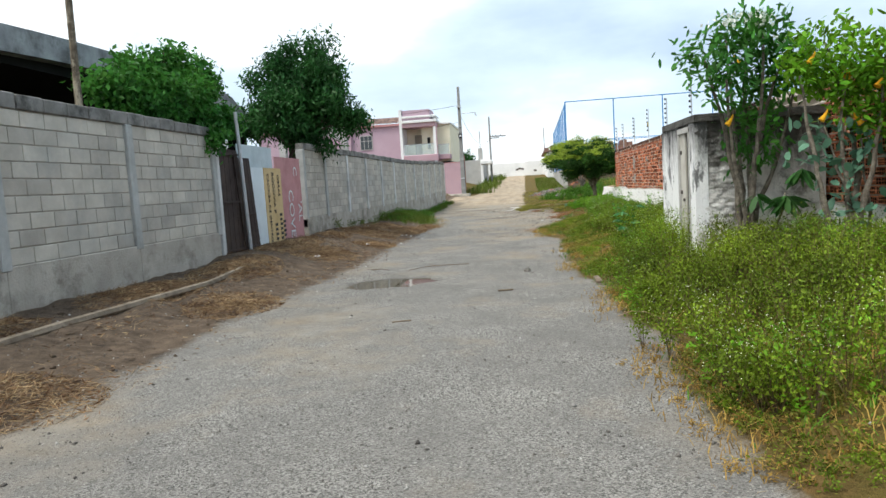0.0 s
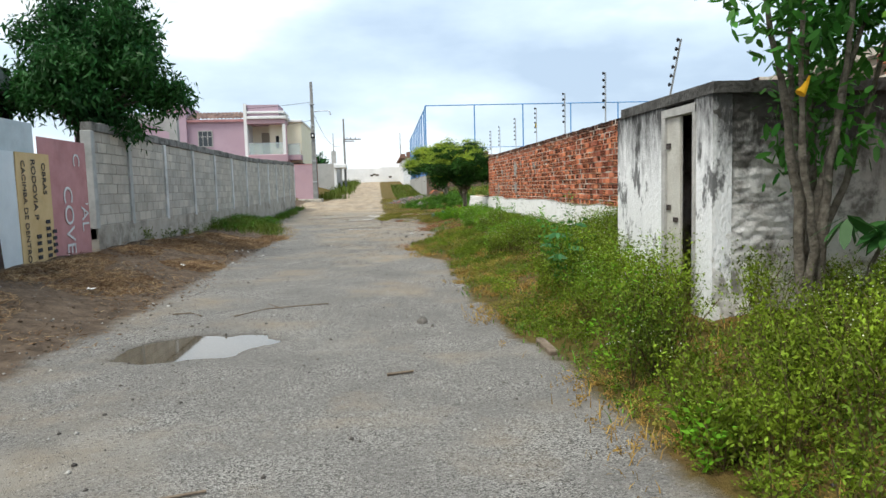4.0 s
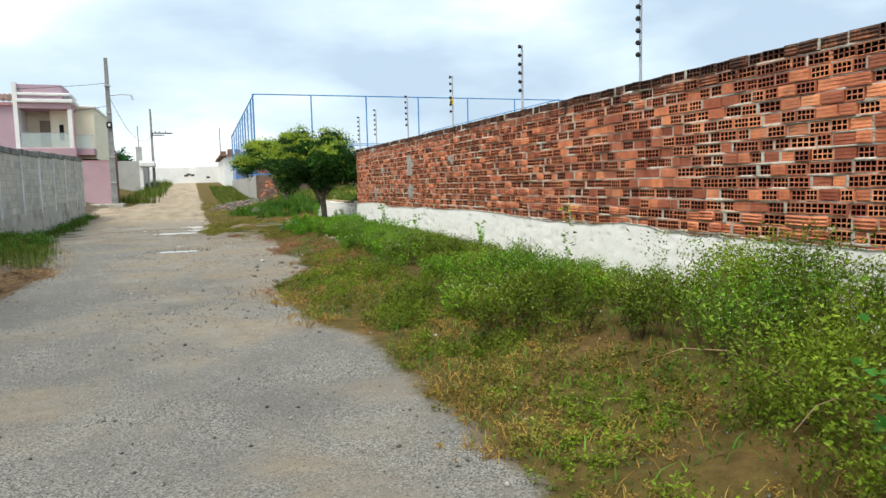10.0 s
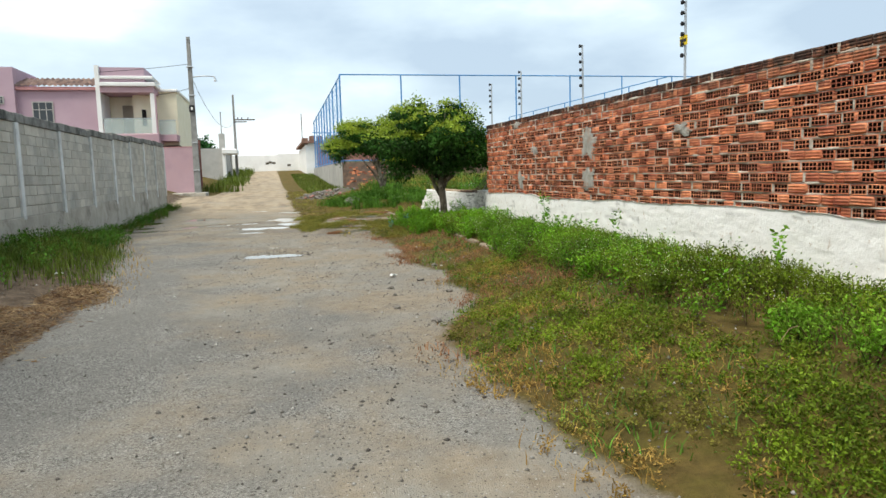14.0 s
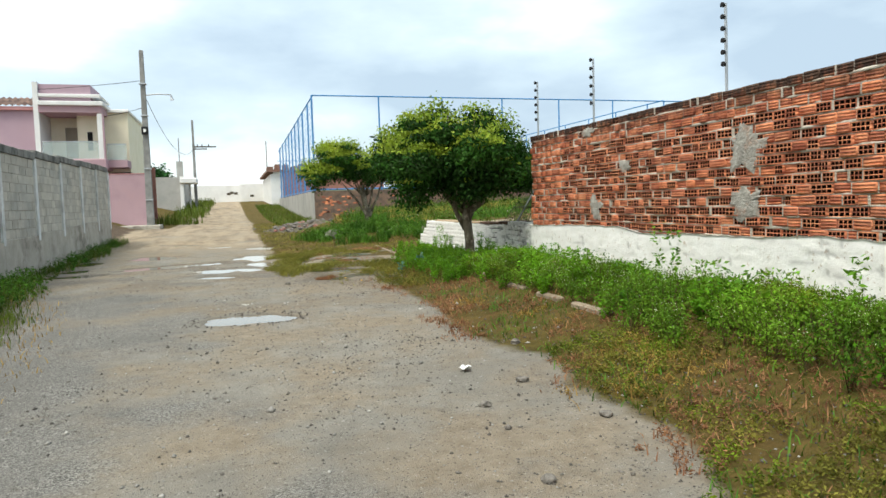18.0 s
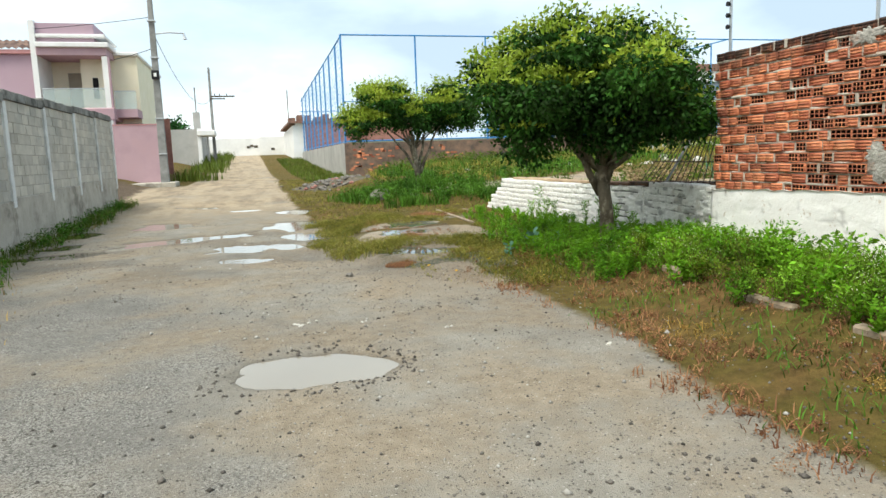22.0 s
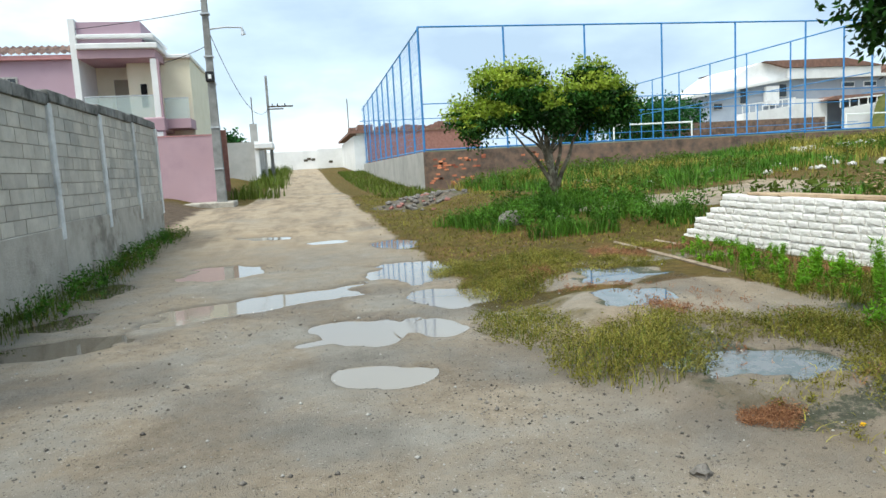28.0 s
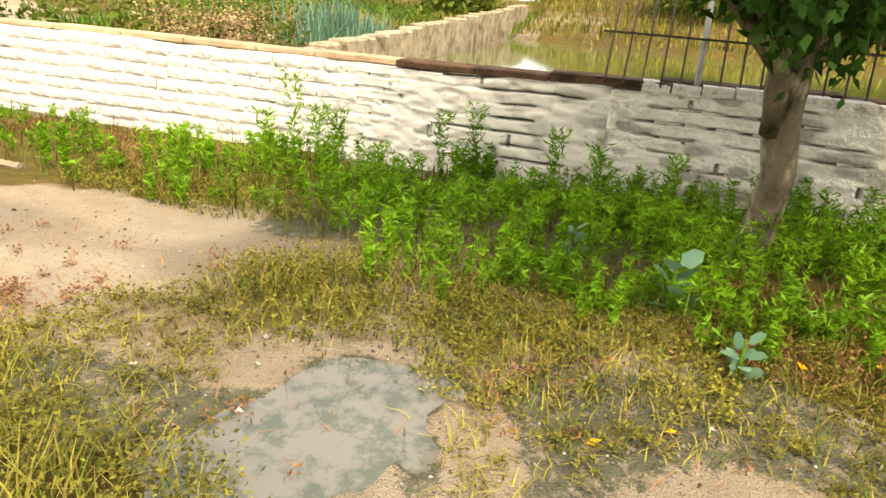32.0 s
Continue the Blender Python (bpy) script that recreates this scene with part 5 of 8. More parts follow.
boxpart("eave_slab", M_PINK, house, -11.48, -8.5, 58.85, 61.3, 6.8, 7.15)
boxpart("eave_band", M_WHITE, house, -11.48, -8.35, 58.7, 61.4, 7.15, 7.38, bevel=0.03)
boxpart("wing", M_CREAM, house, -8.75, -7.45, 60.8, 70.0, 3.7, 7.05)
boxpart("wing_eave", M_WHITE, house, -8.75, -7.35, 60.6, 70.1, 7.05, 7.22, bevel=0.03)
boxpart("wing_balcony_slab", M_PINK, house, -8.55, -7.4, 59.3, 60.8, 3.9, 4.3)
# Black box painting the shade below the wing; no such part is built there.
boxpart("wing_underside_shade", M_DARK, house, -8.5, -7.5, 60.9, 69.0, 2.6, 3.7)
boxpart("eave_band", M_WHITE, house, -11.48, -8.5, 58.9, 62.0, 7.62, 7.78, bevel=0.03)
boxpart("parapet", M_MAUVE, house, -11.48, -9.0, 59.1, 62.0, 7.42, 8.3)
boxpart("corner_column", M_WHITE, house, -8.72, -8.48, 58.85, 59.1, 0.3, 6.75)
boxpart("corner_column", M_PINK, house, -8.48, -8.4, 58.86, 59.1, 0.3, 6.75)
# Flat taupe slab: the shade of the open doorway recess is its colour.
boxpart("balcony_recess", M_TAUPE, house, -10.75, -9.95, 61.2, 61.29, 4.36, 6.25)
boxpart("recess_wall", M_CREAM, house, -9.95, -8.9, 60.2, 60.35, 4.36, 6.8)
boxpart("door_reveal", M_CREAM, house, -10.62, -9.1, 61.1, 61.2, 6.25, 6.4)
boxpart("side_window", M_DARK, house, -9.45, -9.2, 60.15, 60.19, 4.9, 5.9)
gl = boxpart("balcony_glass", M_GLASS, house, -11.4, -8.72, 58.9, 58.915, 4.35, 5.25)
gl.visible_shadow = False
boxpart("glass_rail", M_STEEL, gl, -11.4, -8.72, 58.89, 58.93, 5.25, 5.29)
gl = boxpart("balcony_glass", M_GLASS, house, -8.4, -7.42, 59.35, 59.365, 4.3, 5.15)
gl.visible_shadow = False
boxpart("glass_rail", M_STEEL, gl, -8.4, -7.42, 59.34, 59.38, 5.15, 5.19)
window(house, -16.1, -14.9, 5.25, 6.6, 62.0)
window(house, -19.0 + 0.9, -19.0 + 1.5, 6.4, 6.9, 61.6)
roof = bmesh.new()
for k in range(48):
    for r in range(4):
        x0 = -26.2 + k * 0.305
        y0, z0 = 61.7 + r * 0.6, 7.5 + r * 0.17
        v = [roof.verts.new(p) for p in ((x0, y0, z0), (x0 + 0.15, y0, z0 + 0.09), (x0 + 0.3, y0, z0), (x0, y0 + 0.66, z0 + 0.27), (x0 + 0.15, y0 + 0.66, z0 + 0.36), (x0 + 0.3, y0 + 0.66, z0 + 0.27))]
        roof.faces.new((v[0], v[1], v[4], v[3]))
        roof.faces.new((v[1], v[2], v[5], v[4]))
ob = part("roof", roof, M_TILE_OLD, house, "weathered red clay tile roof")
boxpart("eave_line", M_PINKB, house, -26.2, -11.7, 61.75, 62.05, 7.3, 7.49)

pinkwall = empty("wall_pink", -7, 57.5, 0, "pink painted boundary wall with stained foot", "wall", kind="structure")
boxpart("wall_face", M_PINK, pinkwall, -16.0, -6.38, 57.6, 57.8, 0.2, 3.42)
boxpart("wall_return", M_PINK, pinkwall, -6.58, -6.38, 57.8, 59.4, 0.2, 3.38)
boxpart("coping", M_PINKB, pinkwall, -16.0, -6.36, 57.58, 57.82, 3.42, 3.47)
M_LATTICE = mat("brown_brick_screen", (0.26, 0.12, 0.10), (0.36, 0.18, 0.15), 4, 0.9, 0.4, 40)
scr = empty("wall_screen", -8, 70, 0, "brown pierced brick screen wall behind the pink wall", "wall", kind="structure")
boxpart("screen", M_LATTICE, scr, -9.4, -7.1, 70.2, 70.4, 0.3, 4.5)
slab = boxpart("pavement", M_PLINTH, None, -8.4, -5.6, 55.9, 57.6, 0.3, 0.72, "", 0.03)
tagged(slab, "raised concrete pavement slab at the pink wall", "pavement", kind="structure")


# ---- utility poles ----
M_UTIL = mat("dark_pole_concrete", (0.20, 0.20, 0.195), (0.32, 0.32, 0.31), 3, 0.9, 0.3, 40, stain=(0.12, 0.12, 0.11), stain_amt=0.5)


def utility_pole(x, y, z0, z1, label, r0, r1):
    ob = empty("utility_pole", x, y, z0, label, "pole", "utility poles")
    bm = bmesh.new()
    vs = box(bm, x - r0, x + r0, y - r0 * 0.8, y + r0 * 0.8, z0 - 0.6, z1)
    for v in vs:
        if v.co.z > z0 + 1:
            v.co.x = x + (v.co.x - x) * r1 / r0
            v.co.y = y + (v.co.y - y) * r1 / r0
    bmesh.ops.bevel(bm, geom=bm.edges[:], offset=0.02, segments=1, affect="EDGES")
    part("shaft", bm, M_UTIL, ob)
    return ob


up1 = utility_pole(-6.07, 56.3, 0.5, 9.62, "tapered grey concrete utility pole with street lamp arm", 0.19, 0.10)
bm = bmesh.new()
tube(bm, [(-6.0, 56.25, 7.35), (-5.4, 56.2, 7.42), (-4.75, 56.2, 7.40)], [0.03, 0.03, 0.03], 6)
part("lamp_arm", bm, M_STEEL, up1)
bm = bmesh.new()
tube(bm, [(-4.75, 56.2, 7.40), (-4.72, 56.2, 7.25), (-4.7, 56.2, 7.12)], [0.04, 0.06, 0.10], 8)
part("lamp_head", bm, M_STEEL, up1)
boxpart("meter_box", M_BLACK, up1, -6.24, -5.92, 56.02, 56.12, 5.35, 5.75, bevel=0.03)
boxpart("meter_dial", M_WHITE, up1, -6.14, -6.02, 56.0, 56.03, 5.47, 5.63)
for z in (2.0, 3.6, 6.3, 7.9):
    boxpart("band", M_STEEL, up1, -6.24, -5.9, 56.13, 56.47, z, z + 0.06)
up2 = utility_pole(-5.22, 86.4, 1.4, 9.85, "distant dark concrete utility pole with crossarm", 0.15, 0.09)
boxpart("crossarm", M_BARKDARK, up2, -5.2, -3.2, 86.28, 86.38, 7.3, 7.42)
boxpart("crossarm", M_BARKDARK, up2, -5.3, -4.0, 86.24, 86.28, 7.1, 7.2)
for xx in (-4.9, -4.5, -3.9):
    boxpart("insulator", M_BLACK, up2, xx, xx + 0.08, 86.3, 86.38, 7.42, 7.6)


def wire(p0, p1, sag, label):
    bm = bmesh.new()
    pts = []
    for k in range(13):
        t = k / 12
        p = Vector(p0).lerp(Vector(p1), t)
        p.z -= sag * 4 * t * (1 - t)
        pts.append(p)
    tube(bm, pts, [0.014] * 13, 5)
    ob = link("overhead_cable", bm, M_BLACK)
    return tagged(ob, label, "cable")


wire((-6.0, 56.3, 7.3), (-5.2, 86.4, 7.2), 1.5, "black sagging overhead cable between utility poles")
wire((-6.1, 56.3, 8.1), (-11.5, 59.0, 8.0), 0.05, "thin black service cable from pole to pink house")
wire((-6.1, 56.3, 6.75), (-8.6, 61.0, 6.9), 0.05, "thin black service cable from pole to balcony")

# ---- far street ----
gw = empty("grey_house", -8, 84, 1, "plain grey rendered low house with white gate porch", "house")
boxpart("wall", M_GREYWALL, gw, -16.0, -6.4, 84.0, 84.25, 0.8, 4.45)
boxpart("wall", M_GREYWALL, gw, -6.65, -6.4, 84.25, 100.0, 0.8, 4.3)
boxpart("gate_porch", M_WHITE, gw, -6.4, -6.1, 83.6, 84.4, 0.8, 4.5)
boxpart("porch_roof", M_WHITE, gw, -6.4, -4.95, 83.4, 86.2, 3.85, 4.35, bevel=0.08)
boxpart("porch_gate", M_FRAME, gw, -5.7, -5.62, 84.4, 86.0, 1.0, 3.85)
boxpart("chimney", M_GREYWALL, gw, -6.7, -6.15, 84.6, 85.1, 4.45, 5.9)
boxpart("mast", M_BARKDARK, gw, -6.45, -6.38, 84.8, 84.87, 5.9, 8.0)
fw = empty("wall_far", 0, 112, 2, "long white painted wall closing the street", "wall", kind="structure")
boxpart("wall_face", M_WHITE, fw, -14.0, -1.0, 112.0, 112.25, 1.2, 4.55)
boxpart("wall_face", M_WHITE, fw, -1.0, 14.0, 111.8, 112.05, 1.2, 4.7)
for x0, z0 in ((-2.6, 3.3), (-2.2, 3.45), (-1.7, 3.35), (3.2, 3.2), (0.35, 3.0)):
    boxpart("faded_marking", M_BARKDARK, fw, x0, x0 + 0.45, 111.77 if x0 > -1 else 111.97, 111.8 if x0 > -1 else 112.0, z0, z0 + 0.28)
fh = empty("white_tiled_house", 4, 100, 2, "white house with broken clay tile roof", "house")
boxpart("wall", M_WHITE, fh, 2.0, 2.25, 92.0, 111.8, 0.8, 5.0)
boxpart("wall", M_WHITE, fh, 2.25, 14.0, 92.0, 92.25, 0.8, 5.2)
boxpart("eave", M_TILE, fh, 1.6, 14.0, 91.6, 111.0, 5.2, 5.42)
for k in range(14):
    boxpart("roof_tile_stack", M_TILE, fh, 1.7 + k * 0.85, 2.3 + k * 0.85, 92.0 + (k % 3) * 0.8, 95.0, 5.42, 5.7 + 0.5 * rng.random())
boxpart("brick_wall_top", M_LATTICE, fh, 3.2, 14.0, 91.7, 91.95, 2.4, 5.2)
boxpart("mast", M_BARKDARK, fh, 1.72, 1.8, 94.0, 94.08, 5.4, 8.6)

# ---- sports court with blue fence ----
court = empty("court_fence", 2.8, 60, 2.3, "tall blue steel tube sports court fence with netting", "fence")
M_OLDBRICK = mat("eroded_brick_wall", (0.12, 0.10, 0.085), (0.30, 0.185, 0.13), 2.4, 0.95, 0.9, 25, stain=(0.055, 0.05, 0.045), stain_scale=0.8, stain_amt=0.8)
cw = empty("wall_court", 2.8, 60, 0, "eroded brick and grey rendered wall under the court fence", "wall", kind="structure")
boxpart("street_side", M_GREYWALL, cw, 2.8, 3.05, 60.2, 92.0, 0.0, 2.38)
boxpart("front_side", M_OLDBRICK, cw, 2.8, 60.5, 60.0, 60.2, 0.0, 2.36)
orng = random.Random(9)
for k in range(120):
    xx, zz = orng.uniform(3.0, 10.5), 0.75 + 0.1 * orng.randrange(0, 14)
    if vnoise(np.array(xx), np.array(zz), 1.1, 2) > 0.45:
        boxpart("exposed_brick", M_BRICK, cw, xx, xx + 0.2, 59.985, 60.0, zz, zz + 0.085)


def ctube(name, pts, r, material=M_BLUE, sides=6, parent=court):
    bm = bmesh.new()
    tube(bm, pts, [r] * len(pts), sides)
    return part(name, bm, material, parent)


def court_ring(zlow, ztop, front_xs, side_ys, y_front, x_side):
    for xx in front_xs:
        ctube("post", [(xx, y_front, zlow), (xx, y_front, ztop)], 0.05)
    for yy in side_ys:
        ctube("post", [(x_side, yy, zlow), (x_side, yy, ztop - 0.02 * (yy - 60))], 0.05)


front_xs = [2.85 + 4.12 * k for k in range(15)]
side_ys = [63.2, 66.6, 69.7, 72.7, 75.7, 78.8, 82.2, 86.1, 90.1]
court_ring(2.36, 8.12, front_xs, side_ys, 60.1, 2.92)
ctube("top_rail", [(2.85, 60.1, 8.12), (60.5, 60.1, 8.2)], 0.04)
ctube("top_rail", [(2.92, 60.1, 8.12), (2.92, 92.0, 7.3)], 0.04)
ctube("bottom_rail", [(2.85, 60.1, 2.46), (60.5, 60.1, 2.46)], 0.04)
ctube("bottom_rail", [(2.92, 60.1, 2.46), (2.92, 92.0, 2.55)], 0.04)
ctube("mid_rail", [(2.85, 60.1, 4.6), (60.5, 60.1, 4.6)], 0.025)
for k in range(8):
    ctube("post", [(60.5, 64 + 4.1 * k, 2.2), (60.5, 64 + 4.1 * k, 7.6)], 0.05)
    ctube("post", [(5 + 7.0 * k, 96.0, 2.2), (5 + 7.0 * k, 96.0, 6.6)], 0.05)
ctube("top_rail", [(60.5, 60.1, 8.2), (60.5, 96.0, 7.4)], 0.04)
ctube("top_rail", [(3.0, 96.0, 6.6), (60.0, 96.0, 6.6)], 0.04)
ctube("mid_rail", [(3.0, 96.0, 4.3), (60.0, 96.0, 4.3)], 0.03)
for yy in (62.0, 66.3, 70.6, 74.9, 79.2, 83.5, 87.8, 92.1, 96.0):
    ctube("post", [(27.5, yy, 2.36), (27.5, yy, 8.2)], 0.05)
for zz, rr in ((8.2, 0.04), (5.4, 0.025), (2.75, 0.03)):
    ctube("cross_rail", [(27.5, 60.1, zz), (27.5, 96.0, zz)], rr)
net = bmesh.new()
for k in range(86):
    yy = 60.2 + k * 0.37
    box(net, 2.92, 2.926, yy, yy + 0.012, 2.46, 8.1 - 0.02 * (yy - 60))
for k in range(16):
    z = 2.46 + k * 0.34
    box(net, 2.92, 2.926, 60.1, 92.0, z, z + 0.010)
ob = part("netting", net, M_BLUE, court)
tagged(ob, "thin blue wire netting", kind="stuff")
M_COURT = mat("worn_court_floor", (0.24, 0.30, 0.20), (0.34, 0.36, 0.27), 0.5, 0.95, 0.2, 10)
floor_c = boxpart("ground_court", M_COURT, None, 3.1, 60.5, 60.3, 96.0, 1.0, 2.42)
tagged(floor_c, "flat worn sports court floor behind the fence", "ground", kind="structure")


def goal(x0, x1, y, z0, z1):
    ob = empty("goal_frame", x0, y, z0, "white tubular football goal frame", "goal", "football goals")
    for xx in (x0, x1):
        ctube("upright", [(xx, y, z0), (xx, y, z1)], 0.06, M_WHITE, 6, ob)
    ctube("crossbar", [(x0 - 0.05, y, z1), (x1 + 0.05, y, z1)], 0.06, M_WHITE, 6, ob)


goal(19.7, 26.0, 75.0, 2.42, 4.0)
goal(44.0, 48.5, 80.0, 2.3, 4.3)
bankm = bmesh.new()
M_SLOPE = mat("grassy_slope", (0.055, 0.08, 0.02), (0.14, 0.14, 0.045), 0.6, 0.95, 0.6, 4, stain=(0.26, 0.20, 0.09), stain_scale=0.2, stain_amt=0.6)
vs = box(bankm, 76, 150, 100, 112, 1.0, 9.1)
for v in vs:
    if v.co.z > 5:
        v.co.y += 6
        v.co.x += 8 if v.co.x < 100 else 6
ob = link("grass_bank", bankm, M_SLOPE)
tagged(ob, "grassy slope rising behind the court", "ground", kind="structure")

# school-like building beyond the court
M_BLUEGREY = mat("blue_grey_paint", (0.30, 0.34, 0.40), (0.38, 0.42, 0.47), 0.4, 0.85, 0.1, 10)
sch = empty("white_blue_building", 70, 120, 3, "large white and blue-grey building with clay tile roofs", "building")
def prism(name, material, outline, y0, y1):
    """An upright slab with the given outline in x and z."""
    pm = bmesh.new()
    f0 = [pm.verts.new((px, y0, pz)) for px, pz in outline]
    f1 = [pm.verts.new((px, y1, pz)) for px, pz in outline]
    pm.faces.new(f0)
    pm.faces.new(f1[::-1])
    for i in range(len(outline)):
        k = (i + 1) % len(outline)
        pm.faces.new((f0[i], f1[i], f1[k], f0[k]))
    return part(name, pm, material, sch)


prism("wing", M_BLUEGREY, [(52.6, 4.5), (70.2, 4.5), (70.2, 12.0), (52.6, 9.6)], 120.0, 132.0)
prism("wing_fascia", M_WHITE, [(51.8, 9.45), (70.6, 12.0), (70.6, 12.35), (51.8, 9.85)], 119.2, 132.5)
prism("gable", M_WHITE, [(58.5, 10.75), (63.5, 13.9), (66.0, 14.75), (70.4, 13.9), (70.4, 12.36)], 121.0, 134.0)
prism("main_block", M_BLUEGREY, [(70.3, 4.5), (110.0, 4.5), (110.0, 12.1), (70.3, 12.1)], 121.0, 138.0)
prism("roof_fascia", M_WHITE, [(70.3, 12.1), (86.5, 12.1), (86.5, 13.7), (70.3, 13.7)], 120.2, 138.0)
prism("roof_fascia", M_WHITE, [(86.6, 12.1), (111.0, 12.1), (111.0, 12.55), (86.6, 12.55)], 120.0, 138.0)
prism("roof", M_TILE, [(66.1, 14.8), (70.3, 13.75), (87.0, 13.75), (80.0, 15.0)], 120.0, 138.0)
prism("roof", M_TILE, [(86.7, 12.6), (111.5, 12.6), (108.0, 13.9), (88.0, 14.0)], 120.3, 138.0)
prism("annexe", M_WHITE, [(69.8, 4.0), (75.5, 4.0), (75.5, 8.8), (69.8, 9.0)], 118.6, 120.0)
prism("annexe_roof", M_TILE, [(74.0, 8.45), (87.5, 8.8), (85.0, 9.3), (76.0, 9.1)], 117.5, 120.9)
prism("ramp_wall", M_WHITE, [(77.0, 4.0), (95.5, 4.0), (91.0, 5.4), (100.0, 9.0), (96.0, 9.0), (83.0, 7.9), (77.0, 7.2)], 117.0, 117.4)
prism("terrace", M_WHITE, [(52.5, 5.9), (61.0, 5.9), (61.0, 7.1), (69.7, 8.0), (69.7, 5.2), (52.5, 4.6)], 118.0, 119.9)
boxpart("tower", M_WHITE, sch, 65.6, 67.6, 119.0, 119.9, 8.2, 11.0)
for k in range(9):
    xx = 60.8 + k * 1.1
    boxpart("terrace_post", M_WHITE, sch, xx, xx + 0.1, 118.1, 118.2, 7.1 + 0.1 * k, 8.2 + 0.1 * k)
for k in range(14):
    xx = 76.5 + k * 1.6
    boxpart("veranda_post", M_WHITE, sch, xx, xx + 0.12, 117.1, 117.25, 7.3 + 0.1 * k, 8.4 + 0.1 * k)
prism("veranda_rail", M_WHITE, [(76.4, 8.35), (98.0, 9.7), (98.0, 9.9), (76.4, 8.55)], 117.1, 117.25)
prism("veranda_rail", M_WHITE, [(60.7, 8.15), (69.7, 9.0), (69.7, 9.2), (60.7, 8.35)], 118.1, 118.2)
for xx, zz, ww, hh in ((57.2, 7.9, 1.6, 1.0), (54.0, 7.6, 1.0, 1.0), (61.6, 8.6, 1.3, 2.4), (68.2, 9.4, 1.4, 2.0)):
    wd = boxpart("window", M_FRAME, sch, xx, xx + ww, 119.9, 119.99, zz, zz + hh)
    boxpart("pane", M_PANE, wd, xx + 0.12, xx + ww - 0.12, 119.85, 119.91, zz + 0.12, zz + hh - 0.12)
for k in range(7):
    xx, zz = 80.0 + k * 4.0, 10.6
    wd = boxpart("window", M_WHITE, sch, xx, xx + 2.4, 120.88, 120.98, zz, zz + 0.9)
    boxpart("pane", M_PANE, wd, xx + 0.15, xx + 2.25, 120.83, 120.89, zz + 0.15, zz + 0.75)
bw_ = empty("wall_beyond_court", 50, 110, 2, "old brown wall beyond the sports court", "wall", kind="structure")
boxpart("wall_face", M_OLDBRICK, bw_, 37.0, 66.0, 108.0, 108.3, 1.5, 5.6)


# ---- parked vehicles far off on the bank ----
M_CARWHITE = mat("white_car_paint", (0.80, 0.80, 0.80), (0.85, 0.85, 0.85), 0.5, 0.3, 0.0, spec=0.5)
M_CARRED = mat("red_car_stripe", (0.55, 0.04, 0.03), (0.62, 0.05, 0.04), 0.5, 0.4, 0.0, spec=0.5)


def vehicle(name, x, y, z, length, height, turn, label, category, stripe):
    car = empty(name, x, y, z, label, category)
    hl, hw = length / 2, 0.95
    pm = bmesh.new()
    nose = 0.55 if height > 2 else 0.8
    outline = [(-hl, 0.35), (hl, 0.35), (hl, 0.95), (hl - nose, 1.1), (hl - nose - 0.5, height), (-hl + (0.05 if height > 2 else 0.5), height), (-hl, height * 0.6)]
    f0 = [pm.verts.new((px, -hw, pz)) for px, pz in outline]
    f1 = [pm.verts.new((px, hw, pz)) for px, pz in outline]
    pm.faces.new(f0)
    pm.faces.new(f1[::-1])
    for i in range(len(outline)):
        k = (i + 1) % len(outline)
        pm.faces.new((f0[i], f1[i], f1[k], f0[k]))
    bmesh.ops.bevel(pm, geom=pm.edges[:], offset=0.06, segments=2, affect="EDGES")
    part("body", pm, M_CARWHITE, car)
    for i in range(2):
        s_ = -1 if i == 0 else 1
        boxpart("side_window", M_PANE, car, hl - nose - 1.7, hl - nose - 0.65, s_ * hw - 0.02, s_ * hw + 0.02, height * 0.58, height * 0.86)
        if stripe:
            boxpart("stripe", M_CARRED, car, -hl + 0.15, hl - nose - 1.8, s_ * hw - 0.02, s_ * hw + 0.02, height * 0.55, height * 0.78)
        for fx in (-hl + 0.85, hl - 0.85):
            wm = bmesh.new()
            tube(wm, [(fx, s_ * (hw - 0.16), 0.34), (fx, s_ * (hw + 0.03), 0.34)], [0.34, 0.34], 14)
            wh = part("wheel", wm, M_BLACK, car)
            rm = bmesh.new()
            tube(rm, [(fx, s_ * (hw + 0.02), 0.34), (fx, s_ * (hw + 0.045), 0.34)], [0.19, 0.19], 12)
            part("rim", rm, M_STEEL, wh)
    car.matrix_basis = pose(x, y, z, 0, 0, turn)


vehicle("white_van", 108.4, 111.0, 9.1, 5.4, 2.5, -54, "white van with red side stripe parked on the bank", "van", True)
vehicle("white_car", 118.5, 111.5, 9.1, 4.3, 1.5, -54, "white car parked beside the van", "car", False)


# ---- vegetation helpers ----
vr = np.random.RandomState(11)


def unit(v):
    return v / np.maximum(np.linalg.norm(v, axis=1, keepdims=True), 1e-6)


def leaf_quads(C, D, L, W, fold=0.0):
    """Diamond leaves: centres, pointing directions, lengths, widths."""
    n = len(C)
    R = unit(vr.normal(size=(n, 3)))
    S = unit(np.cross(D, R))
    U = np.cross(S, D)
    L, W = np.broadcast_to(L, (n,))[:, None], np.broadcast_to(W, (n,))[:, None]
    mid = C - D * L * 0.08 + U * fold * W
    V = np.stack([C - D * L * 0.5, mid + S * W * 0.5, C + D * L * 0.5, mid - S * W * 0.5], 1).reshape(-1, 3)
    F = np.arange(4 * n).reshape(n, 4)
    return V, F


